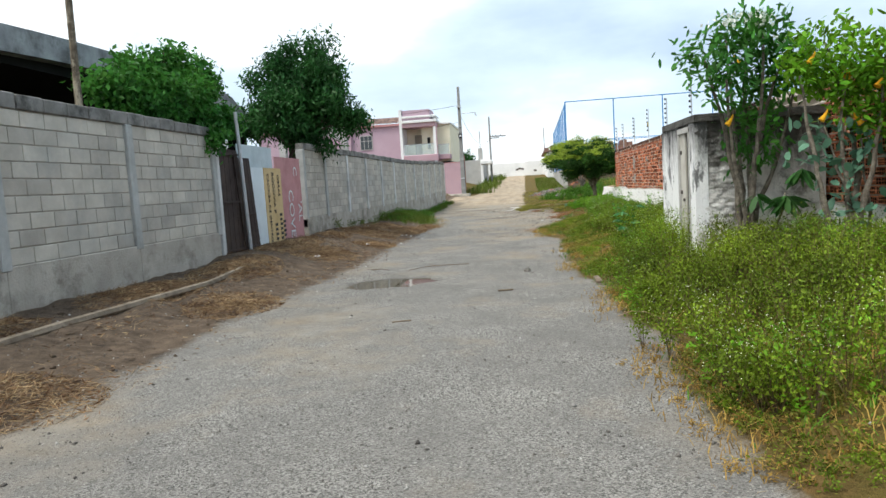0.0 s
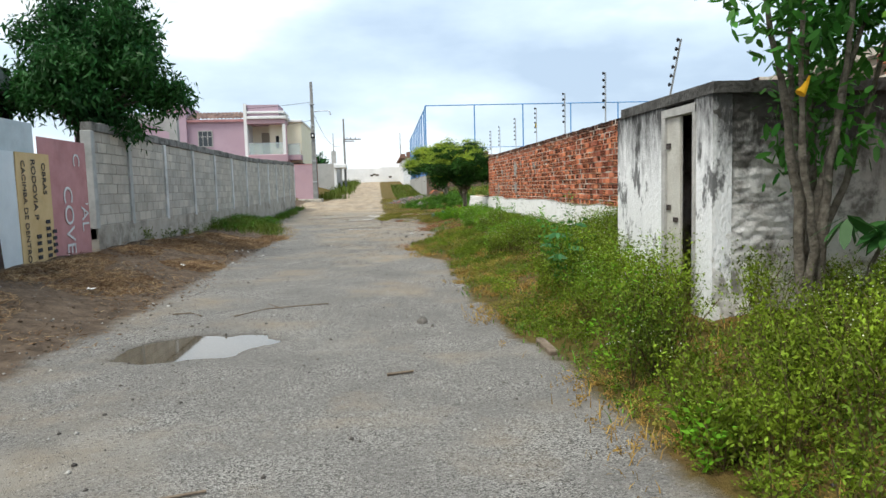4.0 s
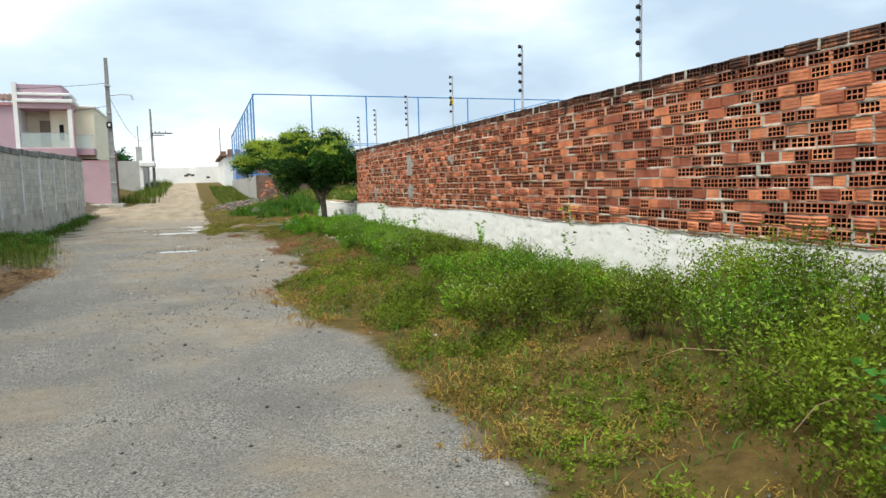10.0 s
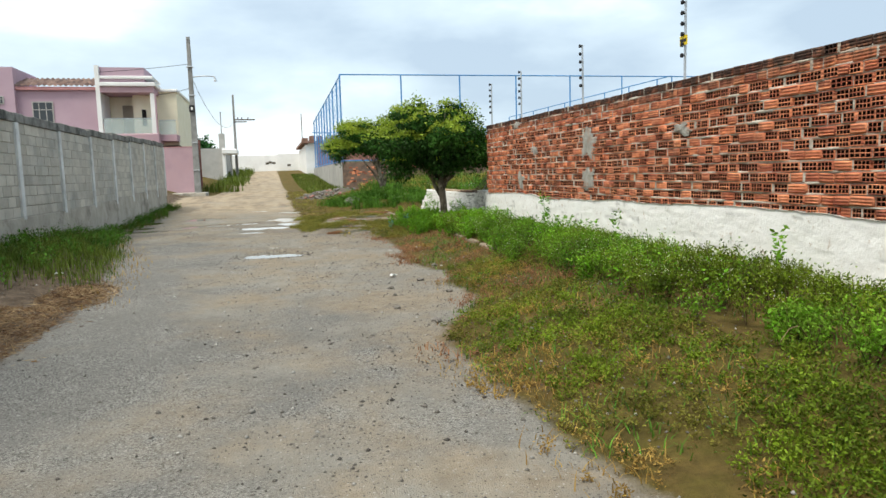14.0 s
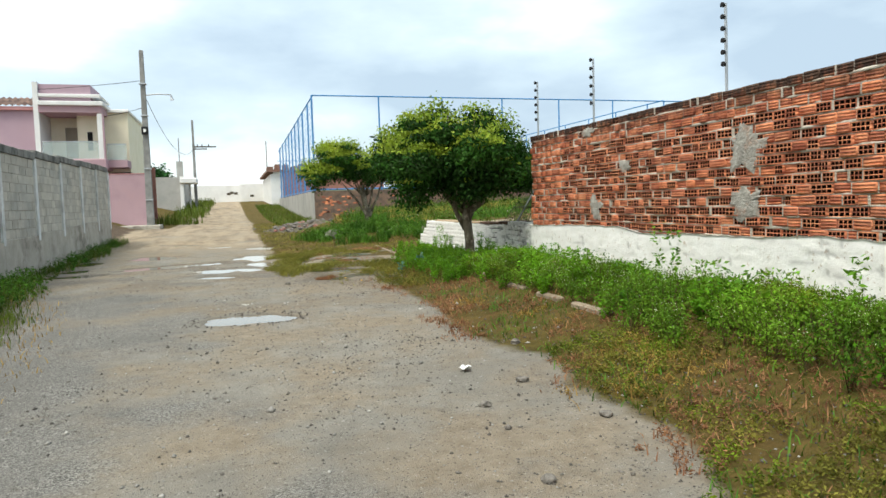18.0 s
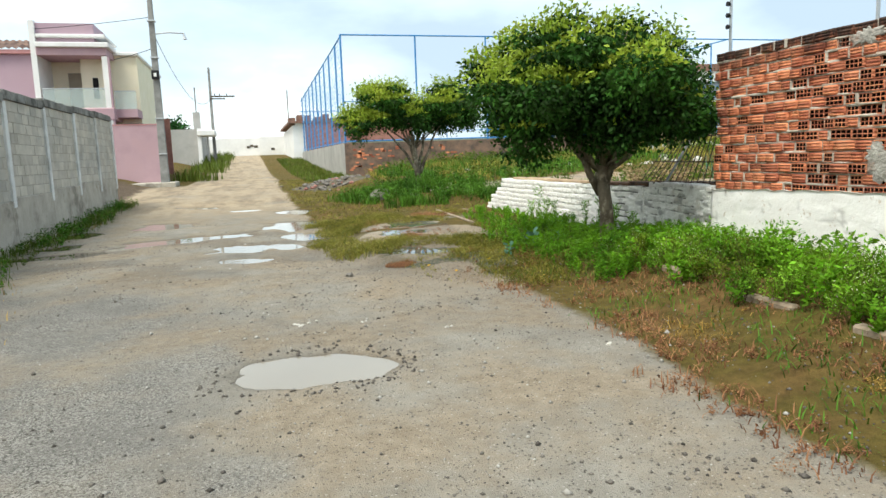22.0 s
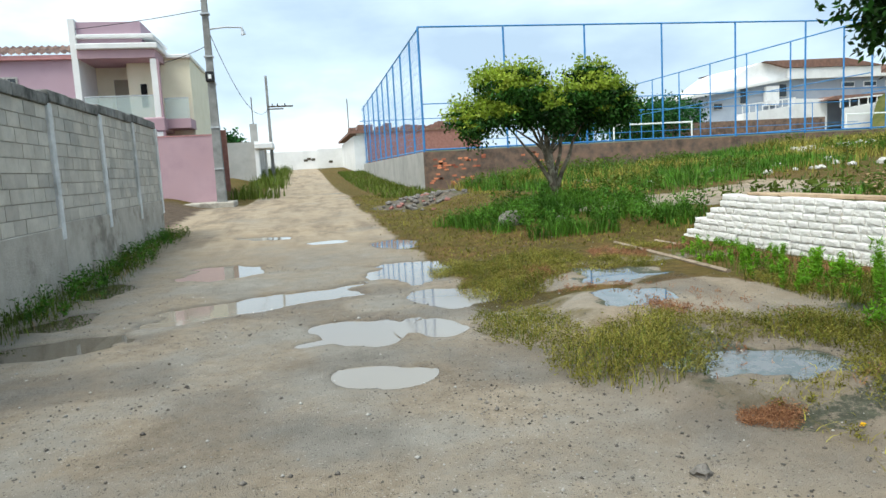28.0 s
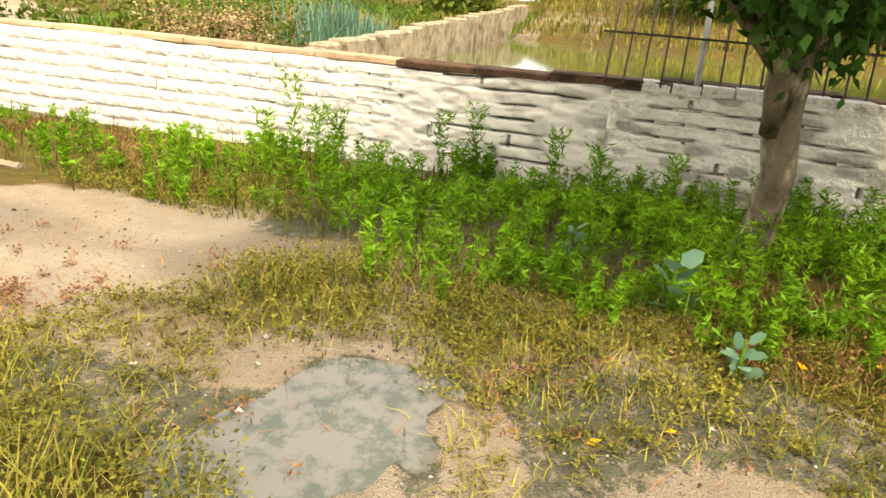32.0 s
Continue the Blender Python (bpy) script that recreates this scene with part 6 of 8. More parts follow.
def leaf_ovals(C, D, L, W, cup=0.12):
    """Rounded leaves with six rim points, cupped a little."""
    n = len(C)
    R = unit(vr.normal(size=(n, 3)) + np.array([0, 0, 1.5]))
    S = unit(np.cross(D, R))
    U = np.cross(S, D)
    L, W = np.broadcast_to(L, (n,))[:, None], np.broadcast_to(W, (n,))[:, None]
    V = []
    for k in range(6):
        a = 2 * math.pi * k / 6
        V.append(C + D * L * 0.5 * math.cos(a) + S * W * 0.5 * math.sin(a) * (1.1 - 0.2 * math.cos(a)) + U * cup * W * (math.sin(a) ** 2))
    return np.stack(V, 1).reshape(-1, 3), np.arange(6 * n).reshape(n, 6)


def blades(px, py, h, w, lean=0.35, z=None):
    """Tapered grass blades: two quads each, bent over."""
    n = len(px)
    z0 = ground_z(px, py) - 0.01 if z is None else z
    a = vr.uniform(0, 2 * np.pi, n)
    d = np.stack([np.cos(a), np.sin(a), np.zeros(n)], 1)
    s = np.stack([-np.sin(a), np.cos(a), np.zeros(n)], 1)
    b = np.stack([px, py, z0], 1)
    k = (lean * vr.uniform(0.2, 1.4, n) * h)[:, None]
    up = np.array([0, 0, 1.0])
    m = b + d * k * 0.3 + up * (h * 0.55)[:, None]
    t = b + d * k + up * (h * vr.uniform(0.75, 1.0, n))[:, None]
    w = np.broadcast_to(w, (n,))[:, None]
    V = np.stack([b - s * w, b + s * w, m + s * w * 0.7, m - s * w * 0.7, t + s * w * 0.12, t - s * w * 0.12], 1).reshape(-1, 3)
    i = np.arange(n)[:, None] * 6
    F = np.concatenate([i + np.array([[0, 1, 2, 3]]), i + np.array([[3, 2, 4, 5]])], 0)
    return V, F


def weeds(px, py, h, m, leaf, spread=0.5, up=0.5, z=None, low=0.05, ratio=0.42):
    """Bushy plants, m leaves each, set round leaning stems."""
    n = len(px)
    z0 = ground_z(px, py) if z is None else z
    P = np.repeat(np.stack([px, py, z0], 1), m, 0)
    H = np.repeat(h, m)
    t = vr.uniform(low, 1.0, n * m) ** 0.8
    stem = np.repeat(vr.uniform(0, 2 * np.pi, n), m) + vr.randint(0, 7, n * m) * 0.9
    r = spread * H * t * vr.uniform(0.25, 1.0, n * m)
    C = P + np.stack([np.cos(stem) * r, np.sin(stem) * r, H * t], 1) + vr.normal(scale=0.012, size=(n * m, 3))
    D = unit(np.stack([np.cos(stem), np.sin(stem), np.full(n * m, up)], 1) + vr.normal(scale=0.55, size=(n * m, 3)))
    L = leaf * vr.uniform(0.6, 1.3, n * m)
    return leaf_quads(C, D, L, L * ratio), C, t


def merge(parts_list):
    V, F, o = [], [], 0
    for v, f in parts_list:
        V.append(v)
        F.append(f + o)
        o += len(v)
    return np.concatenate(V), np.concatenate(F)


def stuff(name, vf, material, label, category):
    ob = raw(name, vf[0], vf[1], material)
    return tagged(ob, label, category, kind="stuff")


def scatter(n, x0, x1, y0, y1, keep):
    px, py = vr.uniform(x0, x1, n), vr.uniform(y0, y1, n)
    k = keep(px, py) > vr.uniform(0, 1, n)
    return px[k], py[k]


def no_shed(x, y):
    return 1.0 - ((x > 1.42) & (y > 8.08) & (y < 10.42))


def lumps(centres, n_twig, per, leaf, width, shell=0.5, droop=-0.1):
    """Leaves gathered on twigs that fill ellipsoid lumps, denser near the outside."""
    C, N = [], []
    tot = sum(c[3] * c[4] * c[5] for c in centres)
    for cx, cy, cz, rx, ry, rz in centres:
        k = max(8, int(n_twig * rx * ry * rz / tot))
        d = unit(vr.normal(size=(k, 3)))
        r = vr.uniform(shell, 1.0, k) ** 0.6 * vr.uniform(0.88, 1.05, k)
        C.append(np.array([cx, cy, cz]) + d * r[:, None] * np.array([rx, ry, rz]))
        N.append(d)
    T, N = np.concatenate(C), np.concatenate(N)
    P = np.repeat(T, per, 0) + vr.normal(scale=leaf * 0.95, size=(len(T) * per, 3))
    D = unit(np.repeat(N, per, 0) * 0.8 + vr.normal(scale=0.7, size=P.shape) + np.array([0, 0, droop]))
    L = leaf * vr.uniform(0.65, 1.3, len(P))
    return P, D, L


def branchy(base, tips, r0, parent, material, name="limb", wob=0.08):
    for i, tip in enumerate(tips):
        bm = bmesh.new()
        b, t = Vector(base), Vector(tip)
        pts, rad = [], []
        lw = random.Random(i * 7 + 3)
        for k in range(6):
            q = k / 5
            p = b.lerp(t, q)
            p.z += 0.18 * math.sin(q * math.pi) * (t - b).length * 0.4
            if 0 < k < 5:
                p += Vector((lw.uniform(-wob, wob), lw.uniform(-wob, wob), lw.uniform(-wob, wob) * 0.5))
            pts.append(p)
            rad.append(r0 * (1 - 0.8 * q))
        tube(bm, pts, rad, 7)
        part(name, bm, material, parent, smooth=True)


def sublobes(lobes, k, f, seed, out=0.72):
    """Splits each ellipsoid into smaller clumps, for an uneven crown with gaps."""
    q = np.random.RandomState(seed)
    res = []
    for c in lobes:
        d = unit(q.normal(size=(k, 3)))
        for v in d:
            w = out * q.uniform(0.75, 1.1)
            g = f * q.uniform(0.75, 1.25)
            res.append((c[0] + v[0] * w * c[3], c[1] + v[1] * w * c[4], c[2] + v[2] * w * c[5], g * c[3], g * c[4], g * c[5] * 0.85))
        res.append((c[0], c[1], c[2], c[3] * 0.6, c[4] * 0.6, c[5] * 0.6))
    return res


# ---- ficus trees ----
def ficus(x, y, z, lobes, trunk_pts, trunk_r, n, label, pale_amt, leaf=0.08, stems=0, stem_z=0.1, stem_r=0.075):
    tree = empty("ficus_tree", x, y, z, label, "tree", "street trees")
    bm = bmesh.new()
    tube(bm, trunk_pts, trunk_r, 12)
    for v in bm.verts:
        v.co.x += 0.02 * (noise.noise(v.co * 6)) + 0.012 * noise.noise(v.co * 17)
        v.co.y += 0.02 * (noise.noise(v.co * 6 + Vector((5, 0, 0))))
    part("trunk", bm, M_BARK, tree, smooth=True)
    fork = trunk_pts[-2]
    for j in range(stems):
        branchy((x + 0.6 * stem_r * math.cos(j * 2.1), y + 0.6 * stem_r * math.sin(j * 2.1), z + stem_z), [(lobes[j][0] * 0.55 + x * 0.45, lobes[j][1], lobes[j][2] - 0.2)], stem_r, tree, M_BARK, "stem", 0.04)
    tips = [(c[0] + random.Random(i).uniform(-0.5, 0.5) * c[3], c[1] + random.Random(i + 50).uniform(-0.5, 0.5) * c[4], c[2] + 0.3 * c[5]) for i, c in enumerate(lobes)]
    branchy(fork, tips, trunk_r[-1] * 0.75, tree, M_BARK)
    branchy((fork[0], fork[1], fork[2] + 0.1), [(t[0] * 0.6 + fork[0] * 0.4 + 0.3, t[1] * 0.6 + fork[1] * 0.4 - 0.3, t[2] - 0.1) for t in tips], trunk_r[-1] * 0.45, tree, M_BARK)
    subs = sublobes(lobes, 10, 0.46, int(x * 10), 0.6)
    P, D, L = lumps(subs, n, 11, leaf, 0.45, 0.25, -0.4)
    V, F = leaf_quads(P, D, L * 1.1, L * 0.52, 0.14)
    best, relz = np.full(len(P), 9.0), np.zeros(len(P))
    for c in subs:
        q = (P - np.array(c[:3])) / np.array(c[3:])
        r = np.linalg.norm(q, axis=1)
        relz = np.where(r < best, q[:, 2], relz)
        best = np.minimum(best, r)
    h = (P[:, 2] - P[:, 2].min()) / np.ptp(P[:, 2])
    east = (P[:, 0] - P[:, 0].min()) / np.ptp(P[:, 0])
    # Pale leaves on clump tops and west: young growth, plus sunlit highlights painted in.
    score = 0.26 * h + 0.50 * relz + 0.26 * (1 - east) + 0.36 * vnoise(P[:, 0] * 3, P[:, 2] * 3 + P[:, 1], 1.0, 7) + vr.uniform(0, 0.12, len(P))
    pale_mask = score > np.quantile(score, 1 - pale_amt)
    for name, mask, material in (("crown", ~pale_mask, M_FICUS), ("new_and_lit_leaves", pale_mask, M_FICUS_NEW_LIT)):
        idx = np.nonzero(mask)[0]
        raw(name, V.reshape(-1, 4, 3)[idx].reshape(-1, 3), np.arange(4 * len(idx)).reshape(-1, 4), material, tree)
    return tree


ficus(2.325, 30.70, 0.1,
      [(2.05, 30.7, 2.25, 1.15, 1.15, 0.85), (1.3, 30.9, 2.1, 0.86, 0.95, 0.72), (3.05, 30.5, 2.15, 0.95, 0.95, 0.75), (2.3, 29.9, 2.2, 0.95, 0.9, 0.8),
       (2.2, 31.7, 2.2, 1.0, 0.95, 0.78), (1.7, 30.4, 2.85, 0.75, 0.75, 0.55), (2.75, 30.8, 2.8, 0.75, 0.75, 0.5), (3.3, 30.0, 1.9, 0.55, 0.6, 0.4),
       (2.2, 32.25, 2.4, 0.95, 0.85, 0.7), (1.55, 32.1, 2.65, 0.8, 0.85, 0.65), (2.7, 31.8, 2.1, 0.55, 0.5, 0.35), (1.5, 31.3, 1.95, 0.6, 0.6, 0.35)],
      [(2.36, 30.73, 0.0), (2.36, 30.70, 0.2), (2.35, 30.655, 0.43), (2.34, 30.645, 0.69), (2.33, 30.68, 0.93), (2.32, 30.71, 1.15), (2.30, 30.73, 1.5)], [0.135, 0.105, 0.09, 0.085, 0.09, 0.10, 0.055], 7600,
      "round-crowned ficus tree with dark glossy leaves and leaning trunk", 0.13, 0.068, 3, 0.80, 0.06)
ficus(2.75, 42.87, 0.55,
      [(1.55, 42.9, 2.95, 1.15, 1.0, 0.85), (3.45, 42.9, 2.9, 1.2, 1.0, 0.85), (0.95, 43.0, 2.55, 0.75, 0.8, 0.55), (4.15, 42.8, 2.7, 0.75, 0.8, 0.6), (2.5, 42.8, 2.75, 0.9, 0.9, 0.7),
       (1.9, 42.7, 3.45, 0.7, 0.7, 0.4), (3.7, 42.9, 3.45, 0.75, 0.7, 0.45)],
      [(2.75, 42.87, 0.4), (2.72, 42.87, 0.8), (2.68, 42.87, 1.2), (2.62, 42.88, 1.7), (2.55, 42.9, 2.3)], [0.12, 0.10, 0.09, 0.085, 0.04], 3300,
      "ficus tree with two-lobed crown and yellowish young leaves", 0.36, 0.085, 4, 0.42, 0.06)

# ---- dark tree and creeper behind the left wall ----
neem = empty("neem_tree", -7.9, 18.2, 0, "dark dense tree leaning over the block wall", "tree")
bm = bmesh.new()
tube(bm, [(-7.6, 18.2, 0.0), (-7.5, 18.1, 1.5), (-7.2, 18.0, 2.8), (-6.8, 18.0, 3.8), (-6.6, 18.0, 4.6)], [0.2, 0.17, 0.14, 0.1, 0.05], 9)
part("trunk", bm, M_BARKDARK, neem, smooth=True)
nl = [(-6.7, 18.0, 4.1, 1.0, 1.1, 0.9), (-7.6, 18.2, 4.3, 1.0, 1.1, 1.0), (-5.9, 17.9, 3.75, 0.7, 0.9, 0.6), (-6.4, 18.1, 5.25, 0.65, 0.7, 0.85), (-7.5, 18.3, 5.35, 0.6, 0.7, 0.5),
      (-6.9, 17.9, 3.1, 0.95, 1.0, 0.55), (-8.2, 18.0, 3.6, 0.9, 1.0, 0.8), (-6.1, 18.0, 4.7, 0.5, 0.6, 0.5), (-5.5, 18.0, 3.45, 0.4, 0.5, 0.25)]
branchy((-7.2, 18.0, 2.8), [(c[0], c[1], c[2]) for c in nl], 0.07, neem, M_BARKDARK)
P, D, L = lumps(sublobes(nl, 7, 0.42, 5, 0.85), 1750, 17, 0.165, 0.4, 0.1, -0.8)
V, F = leaf_quads(P, D, L, L * 0.30, 0.1)
raw("crown", V, F, M_NEEM, neem)

vine = empty("creeper_bush", -7.2, 10.5, 2, "leafy green creeper bush hanging over the block wall", "bush")
branchy((-7.4, 10.5, 0.3), [(-7.2, 9.3, 3.3), (-7.2, 10.2, 3.7), (-7.2, 11.8, 3.6), (-7.0, 12.6, 3.0), (-7.1, 11.0, 4.2)], 0.05, vine, M_BARKDARK, "stem")
vl = [(-7.15, 9.5, 3.25, 0.4, 0.6, 0.4), (-7.1, 10.4, 3.45, 0.5, 1.0, 0.5), (-7.05, 11.7, 3.5, 0.5, 0.9, 0.6), (-6.85, 12.5, 3.05, 0.5, 0.7, 0.5), (-7.1, 11.2, 4.15, 0.25, 0.35, 0.35),
      (-7.1, 12.6, 4.05, 0.25, 0.4, 0.3), (-6.6, 11.5, 2.85, 0.25, 0.5, 0.3), (-7.1, 10.0, 2.95, 0.35, 1.6, 0.3), (-6.5, 11.3, 2.62, 0.12, 0.25, 0.25)]
P, D, L = lumps(sublobes(vl, 6, 0.45, 6, 0.8), 2000, 10, 0.115, 0.5, 0.1, -0.2)
V, F = leaf_quads(P, D, L, L * 0.55, 0.12)
raw("foliage", V, F, M_VINE, vine)

# ---- flowering shrubs beside the shed ----
def crooked(points, r0, r1, parent, material, seed):
    """A knotty stem through the points, swelling at its joints."""
    lw = random.Random(seed)
    pts, rad = [], []
    m = len(points) - 1
    for i in range(m):
        p, q = Vector(points[i]), Vector(points[i + 1])
        for k in range(4):
            f = k / 4
            v = p.lerp(q, f)
            if i or k:
                v += Vector((lw.uniform(-1, 1), lw.uniform(-1, 1), 0)) * 0.016
            pts.append(v)
            g = (i + f) / m
            rad.append((r0 + (r1 - r0) * g) * (1.22 if k == 0 and i else lw.uniform(0.88, 1.08)))
    pts.append(Vector(points[-1]))
    rad.append(r1)
    bm = bmesh.new()
    tube(bm, pts, rad, 8)
    part("stem", bm, material, parent, smooth=True)


M_PALEBARK = mat("pale_knotty_bark", (0.075, 0.064, 0.05), (0.25, 0.22, 0.175), 14, 0.95, 0.9, 45, stain=(0.05, 0.045, 0.035), stain_scale=9, stain_amt=0.7)
shrub = empty("plumeria_shrub", 1.95, 7.6, 0.3, "tall shrub with knotty pale stems and white flower heads", "shrub")
SHOOTS = [[(1.90, 7.62, 0.2), (1.84, 7.60, 1.25), (1.69, 7.55, 1.98), (1.46, 7.5, 2.79)], [(1.96, 7.64, 0.2), (2.00, 7.62, 1.3), (2.17, 7.60, 2.11), (2.40, 7.6, 2.75)],
          [(1.93, 7.70, 0.2), (1.93, 7.70, 1.2), (1.86, 7.72, 2.0), (1.78, 7.7, 3.05)], [(1.98, 7.58, 0.2), (1.98, 7.56, 1.1), (2.08, 7.50, 1.9), (2.12, 7.45, 3.0)],
          [(2.02, 7.66, 0.2), (2.08, 7.70, 0.95), (2.32, 7.72, 1.5), (2.62, 7.7, 2.6)], [(1.88, 7.56, 0.2), (1.90, 7.52, 0.9), (1.78, 7.45, 1.6), (1.66, 7.3, 2.55)],
          [(2.0, 7.72, 0.2), (2.05, 7.76, 1.4), (2.0, 7.8, 2.2), (2.05, 7.8, 3.1)]]
tips = [s_[-1] for s_ in SHOOTS]
for i, pts_ in enumerate(SHOOTS):
    crooked(pts_, 0.042 - 0.003 * (i % 3), 0.014, shrub, M_PALEBARK, i)
sl = [(t[0], t[1], t[2], 0.26, 0.26, 0.2) for t in tips] + [(2.2, 7.75, 2.45, 0.35, 0.25, 0.35), (1.95, 7.8, 1.9, 0.16, 0.2, 0.5), (2.15, 7.7, 1.75, 0.2, 0.2, 0.35), (1.62, 7.5, 2.3, 0.16, 0.18, 0.2), (2.0, 7.6, 2.75, 0.3, 0.25, 0.2)]
P, D, L = lumps(sl, 360, 7, 0.115, 0.35, 0.2, -0.35)
V, F = leaf_ovals(P, D, L, L * 0.30, 0.1)
raw("foliage", V, F, M_VINE, shrub)
for i, tp in enumerate(tips[1:5] + tips[6:7]):
    c = np.array([tp[0], tp[1], tp[2] + 0.15]) + vr.normal(scale=(0.10, 0.10, 0.035), size=(46, 3))
    d = unit(vr.normal(size=(46, 3)) + np.array([0, 0, 0.8]))
    V, F = leaf_quads(c, d, 0.065, 0.05, 0.1)
    tagged(raw("flower_head", V, F, M_PETAL, shrub), "white clustered flower head", kind="stuff")

alla = empty("allamanda_shrub", 2.6, 6.6, 0.2, "gnarled shrub with hanging yellow trumpet flowers", "shrub")
ASHOOTS = [[(2.58, 6.62, 0.1), (2.50, 6.60, 0.58), (2.42, 6.62, 1.04), (2.36, 6.75, 1.7), (2.30, 6.9, 2.4)], [(2.60, 6.58, 0.1), (2.56, 6.58, 0.5), (2.66, 6.60, 0.90), (2.62, 6.65, 1.5), (2.66, 6.7, 2.45)],
           [(2.64, 6.60, 0.1), (2.66, 6.58, 0.6), (2.80, 6.55, 1.08), (2.90, 6.55, 1.6), (2.98, 6.5, 2.5)], [(2.66, 6.66, 0.1), (2.70, 6.70, 0.7), (2.84, 6.8, 1.3), (2.78, 6.9, 2.0), (2.6, 7.0, 2.75)]]
for i, pts_ in enumerate(ASHOOTS):
    crooked(pts_, 0.048, 0.012, alla, M_PALEBARK, 20 + i)
al = [(2.42, 6.95, 2.45, 0.36, 0.3, 0.26), (2.72, 6.75, 2.42, 0.4, 0.36, 0.3), (3.0, 6.5, 2.45, 0.36, 0.36, 0.32), (2.85, 6.7, 2.1, 0.4, 0.35, 0.2), (2.6, 7.0, 2.75, 0.4, 0.3, 0.25), (3.0, 6.6, 1.85, 0.25, 0.3, 0.2)]
P, D, L = lumps(al, 280, 9, 0.085, 0.35, 0.15, -0.2)
V, F = leaf_ovals(P, D, L, L * 0.42, 0.1)
raw("foliage", V, F, M_LUSH, alla)
for i, (x, y, z) in enumerate(((2.42, 6.8, 2.63), (2.62, 6.7, 2.42), (2.50, 6.7, 2.02), (2.73, 6.65, 1.96), (1.74, 7.35, 2.08), (1.78, 7.4, 2.75), (2.9, 6.4, 2.3), (2.68, 6.75, 2.46))):
    bm = bmesh.new()
    s_ = 1 if i % 2 else -1
    tube(bm, [(x, y, z), (x + 0.015 * s_, y, z - 0.04), (x + 0.05 * s_, y - 0.01, z - 0.09), (x + 0.07 * s_, y - 0.01, z - 0.115)], [0.007, 0.013, 0.026, 0.036], 8)
    part("trumpet_flower", bm, M_YELLOW, alla, "yellow trumpet flower")
big = empty("broad_leaf_plant", 2.2, 7.3, 0.3, "plant with long drooping dark green leaves", "plant")
crooked([(2.12, 7.42, 0.15), (2.18, 7.36, 0.7), (2.27, 7.28, 1.15)], 0.022, 0.012, big, M_PALEBARK, 31)
for cx, cz, n in ((2.27, 1.12, 24), (1.95, 1.16, 8), (2.44, 1.42, 12)):
    a = np.arange(n) * 2.4
    D = unit(np.stack([np.cos(a), 0.6 * np.sin(a), -0.75 + 0.5 * vr.uniform(-1, 1, n)], 1))
    V, F = leaf_ovals(np.array([cx, 7.24, cz]) + D * 0.15, D, vr.uniform(0.2, 0.32, n), 0.075)
    raw("leaves", V, F, M_BIGLEAF, big)
gla = empty("milkweed_shrub", 2.75, 6.5, 0.2, "shrub with rounded blue-green waxy leaves", "shrub")
for i, pts_ in enumerate(([(2.8, 6.45, 0.1), (2.74, 6.55, 0.8), (2.6, 6.72, 1.4), (2.5, 6.8, 1.85)], [(2.82, 6.5, 0.1), (2.86, 6.6, 0.9), (2.84, 6.75, 1.75)])):
    crooked(pts_, 0.024, 0.01, gla, M_PALEBARK, 40 + i)
C = np.concatenate([np.array(c_) + vr.normal(scale=(0.13, 0.10, 0.13), size=(n_, 3)) for c_, n_ in (((2.5, 6.8, 1.75), 30), ((2.84, 6.75, 1.66), 30), ((2.32, 6.85, 1.6), 18), ((2.66, 6.75, 1.4), 26), ((2.6, 6.66, 1.12), 18), ((2.8, 6.6, 0.95), 14))])
D = unit(vr.normal(size=C.shape) + np.array([-0.3, -0.5, 0.1]))
V, F = leaf_ovals(C, D, vr.uniform(0.11, 0.19, len(C)), 0.075)
raw("leaves", V, F, M_GLAUC, gla)

castor = empty("castor_plant", 1.04, 10.7, 0.3, "castor plant with large blue-green lobed leaves", "plant")
bm = bmesh.new()
tube(bm, [(1.08, 10.8, 0.2), (1.06, 10.75, 0.5), (1.02, 10.7, 0.95)], [0.018, 0.014, 0.01], 6)
part("stem", bm, M_LUSH, castor)
for i, (dx, dy, z, sz) in enumerate(((-0.14, -0.12, 0.86, 0.30), (0.05, -0.2, 0.70, 0.2), (0.15, 0.05, 0.95, 0.22), (-0.18, 0.12, 0.72, 0.2), (-0.16, -0.22, 0.62, 0.26))):
    c0 = np.array([1.02 + dx, 10.7 + dy, z])
    n = 7
    ang = np.linspace(-2.2, 2.2, n) + math.atan2(dy, dx)
    D = unit(np.stack([np.cos(ang), np.sin(ang), np.full(n, -0.35)], 1))
    L = sz * (1 - 0.25 * np.abs(np.linspace(-1, 1, n)))
    L = L * 0.62
    V, F = leaf_ovals(c0 + D * L[:, None] * 0.45, D, L, 0.045)
    raw("leaf", V, F, M_CASTOR, castor)

# ---- verge on the right: weeds, grass and dry edge ----
def wall_side(x, y):
    return (x < 3.02) * no_shed(x, y)


def d_edge(x, y):
    return x - edge_r(y)


WEED_Y = [1.2, 2.4, 2.8, 3.2, 3.8, 4.8, 6.5, 8.0, 9.5, 10.5, 11.4, 12.3, 13.4, 13.9, 14.7, 15.6, 16.9, 18.8, 20.0, 22.0, 23.8, 25.3, 28.6]
WEED_X = [2.2, 1.3, 0.65, 0.45, 0.2, 0.25, 0.36, 0.5, 0.8, 0.95, 1.35, 1.5, 1.6, 1.25, 0.8, 0.75, 1.2, 1.2, 1.25, 1.5, 1.4, 1.55, 1.65]


def weed_depth(x, y):
    """How far inside the front of the tall growth a spot lies."""
    return x - np.interp(y, WEED_Y, WEED_X) - 0.3 * (vnoise(x, y, 0.5, 14) - 0.5)


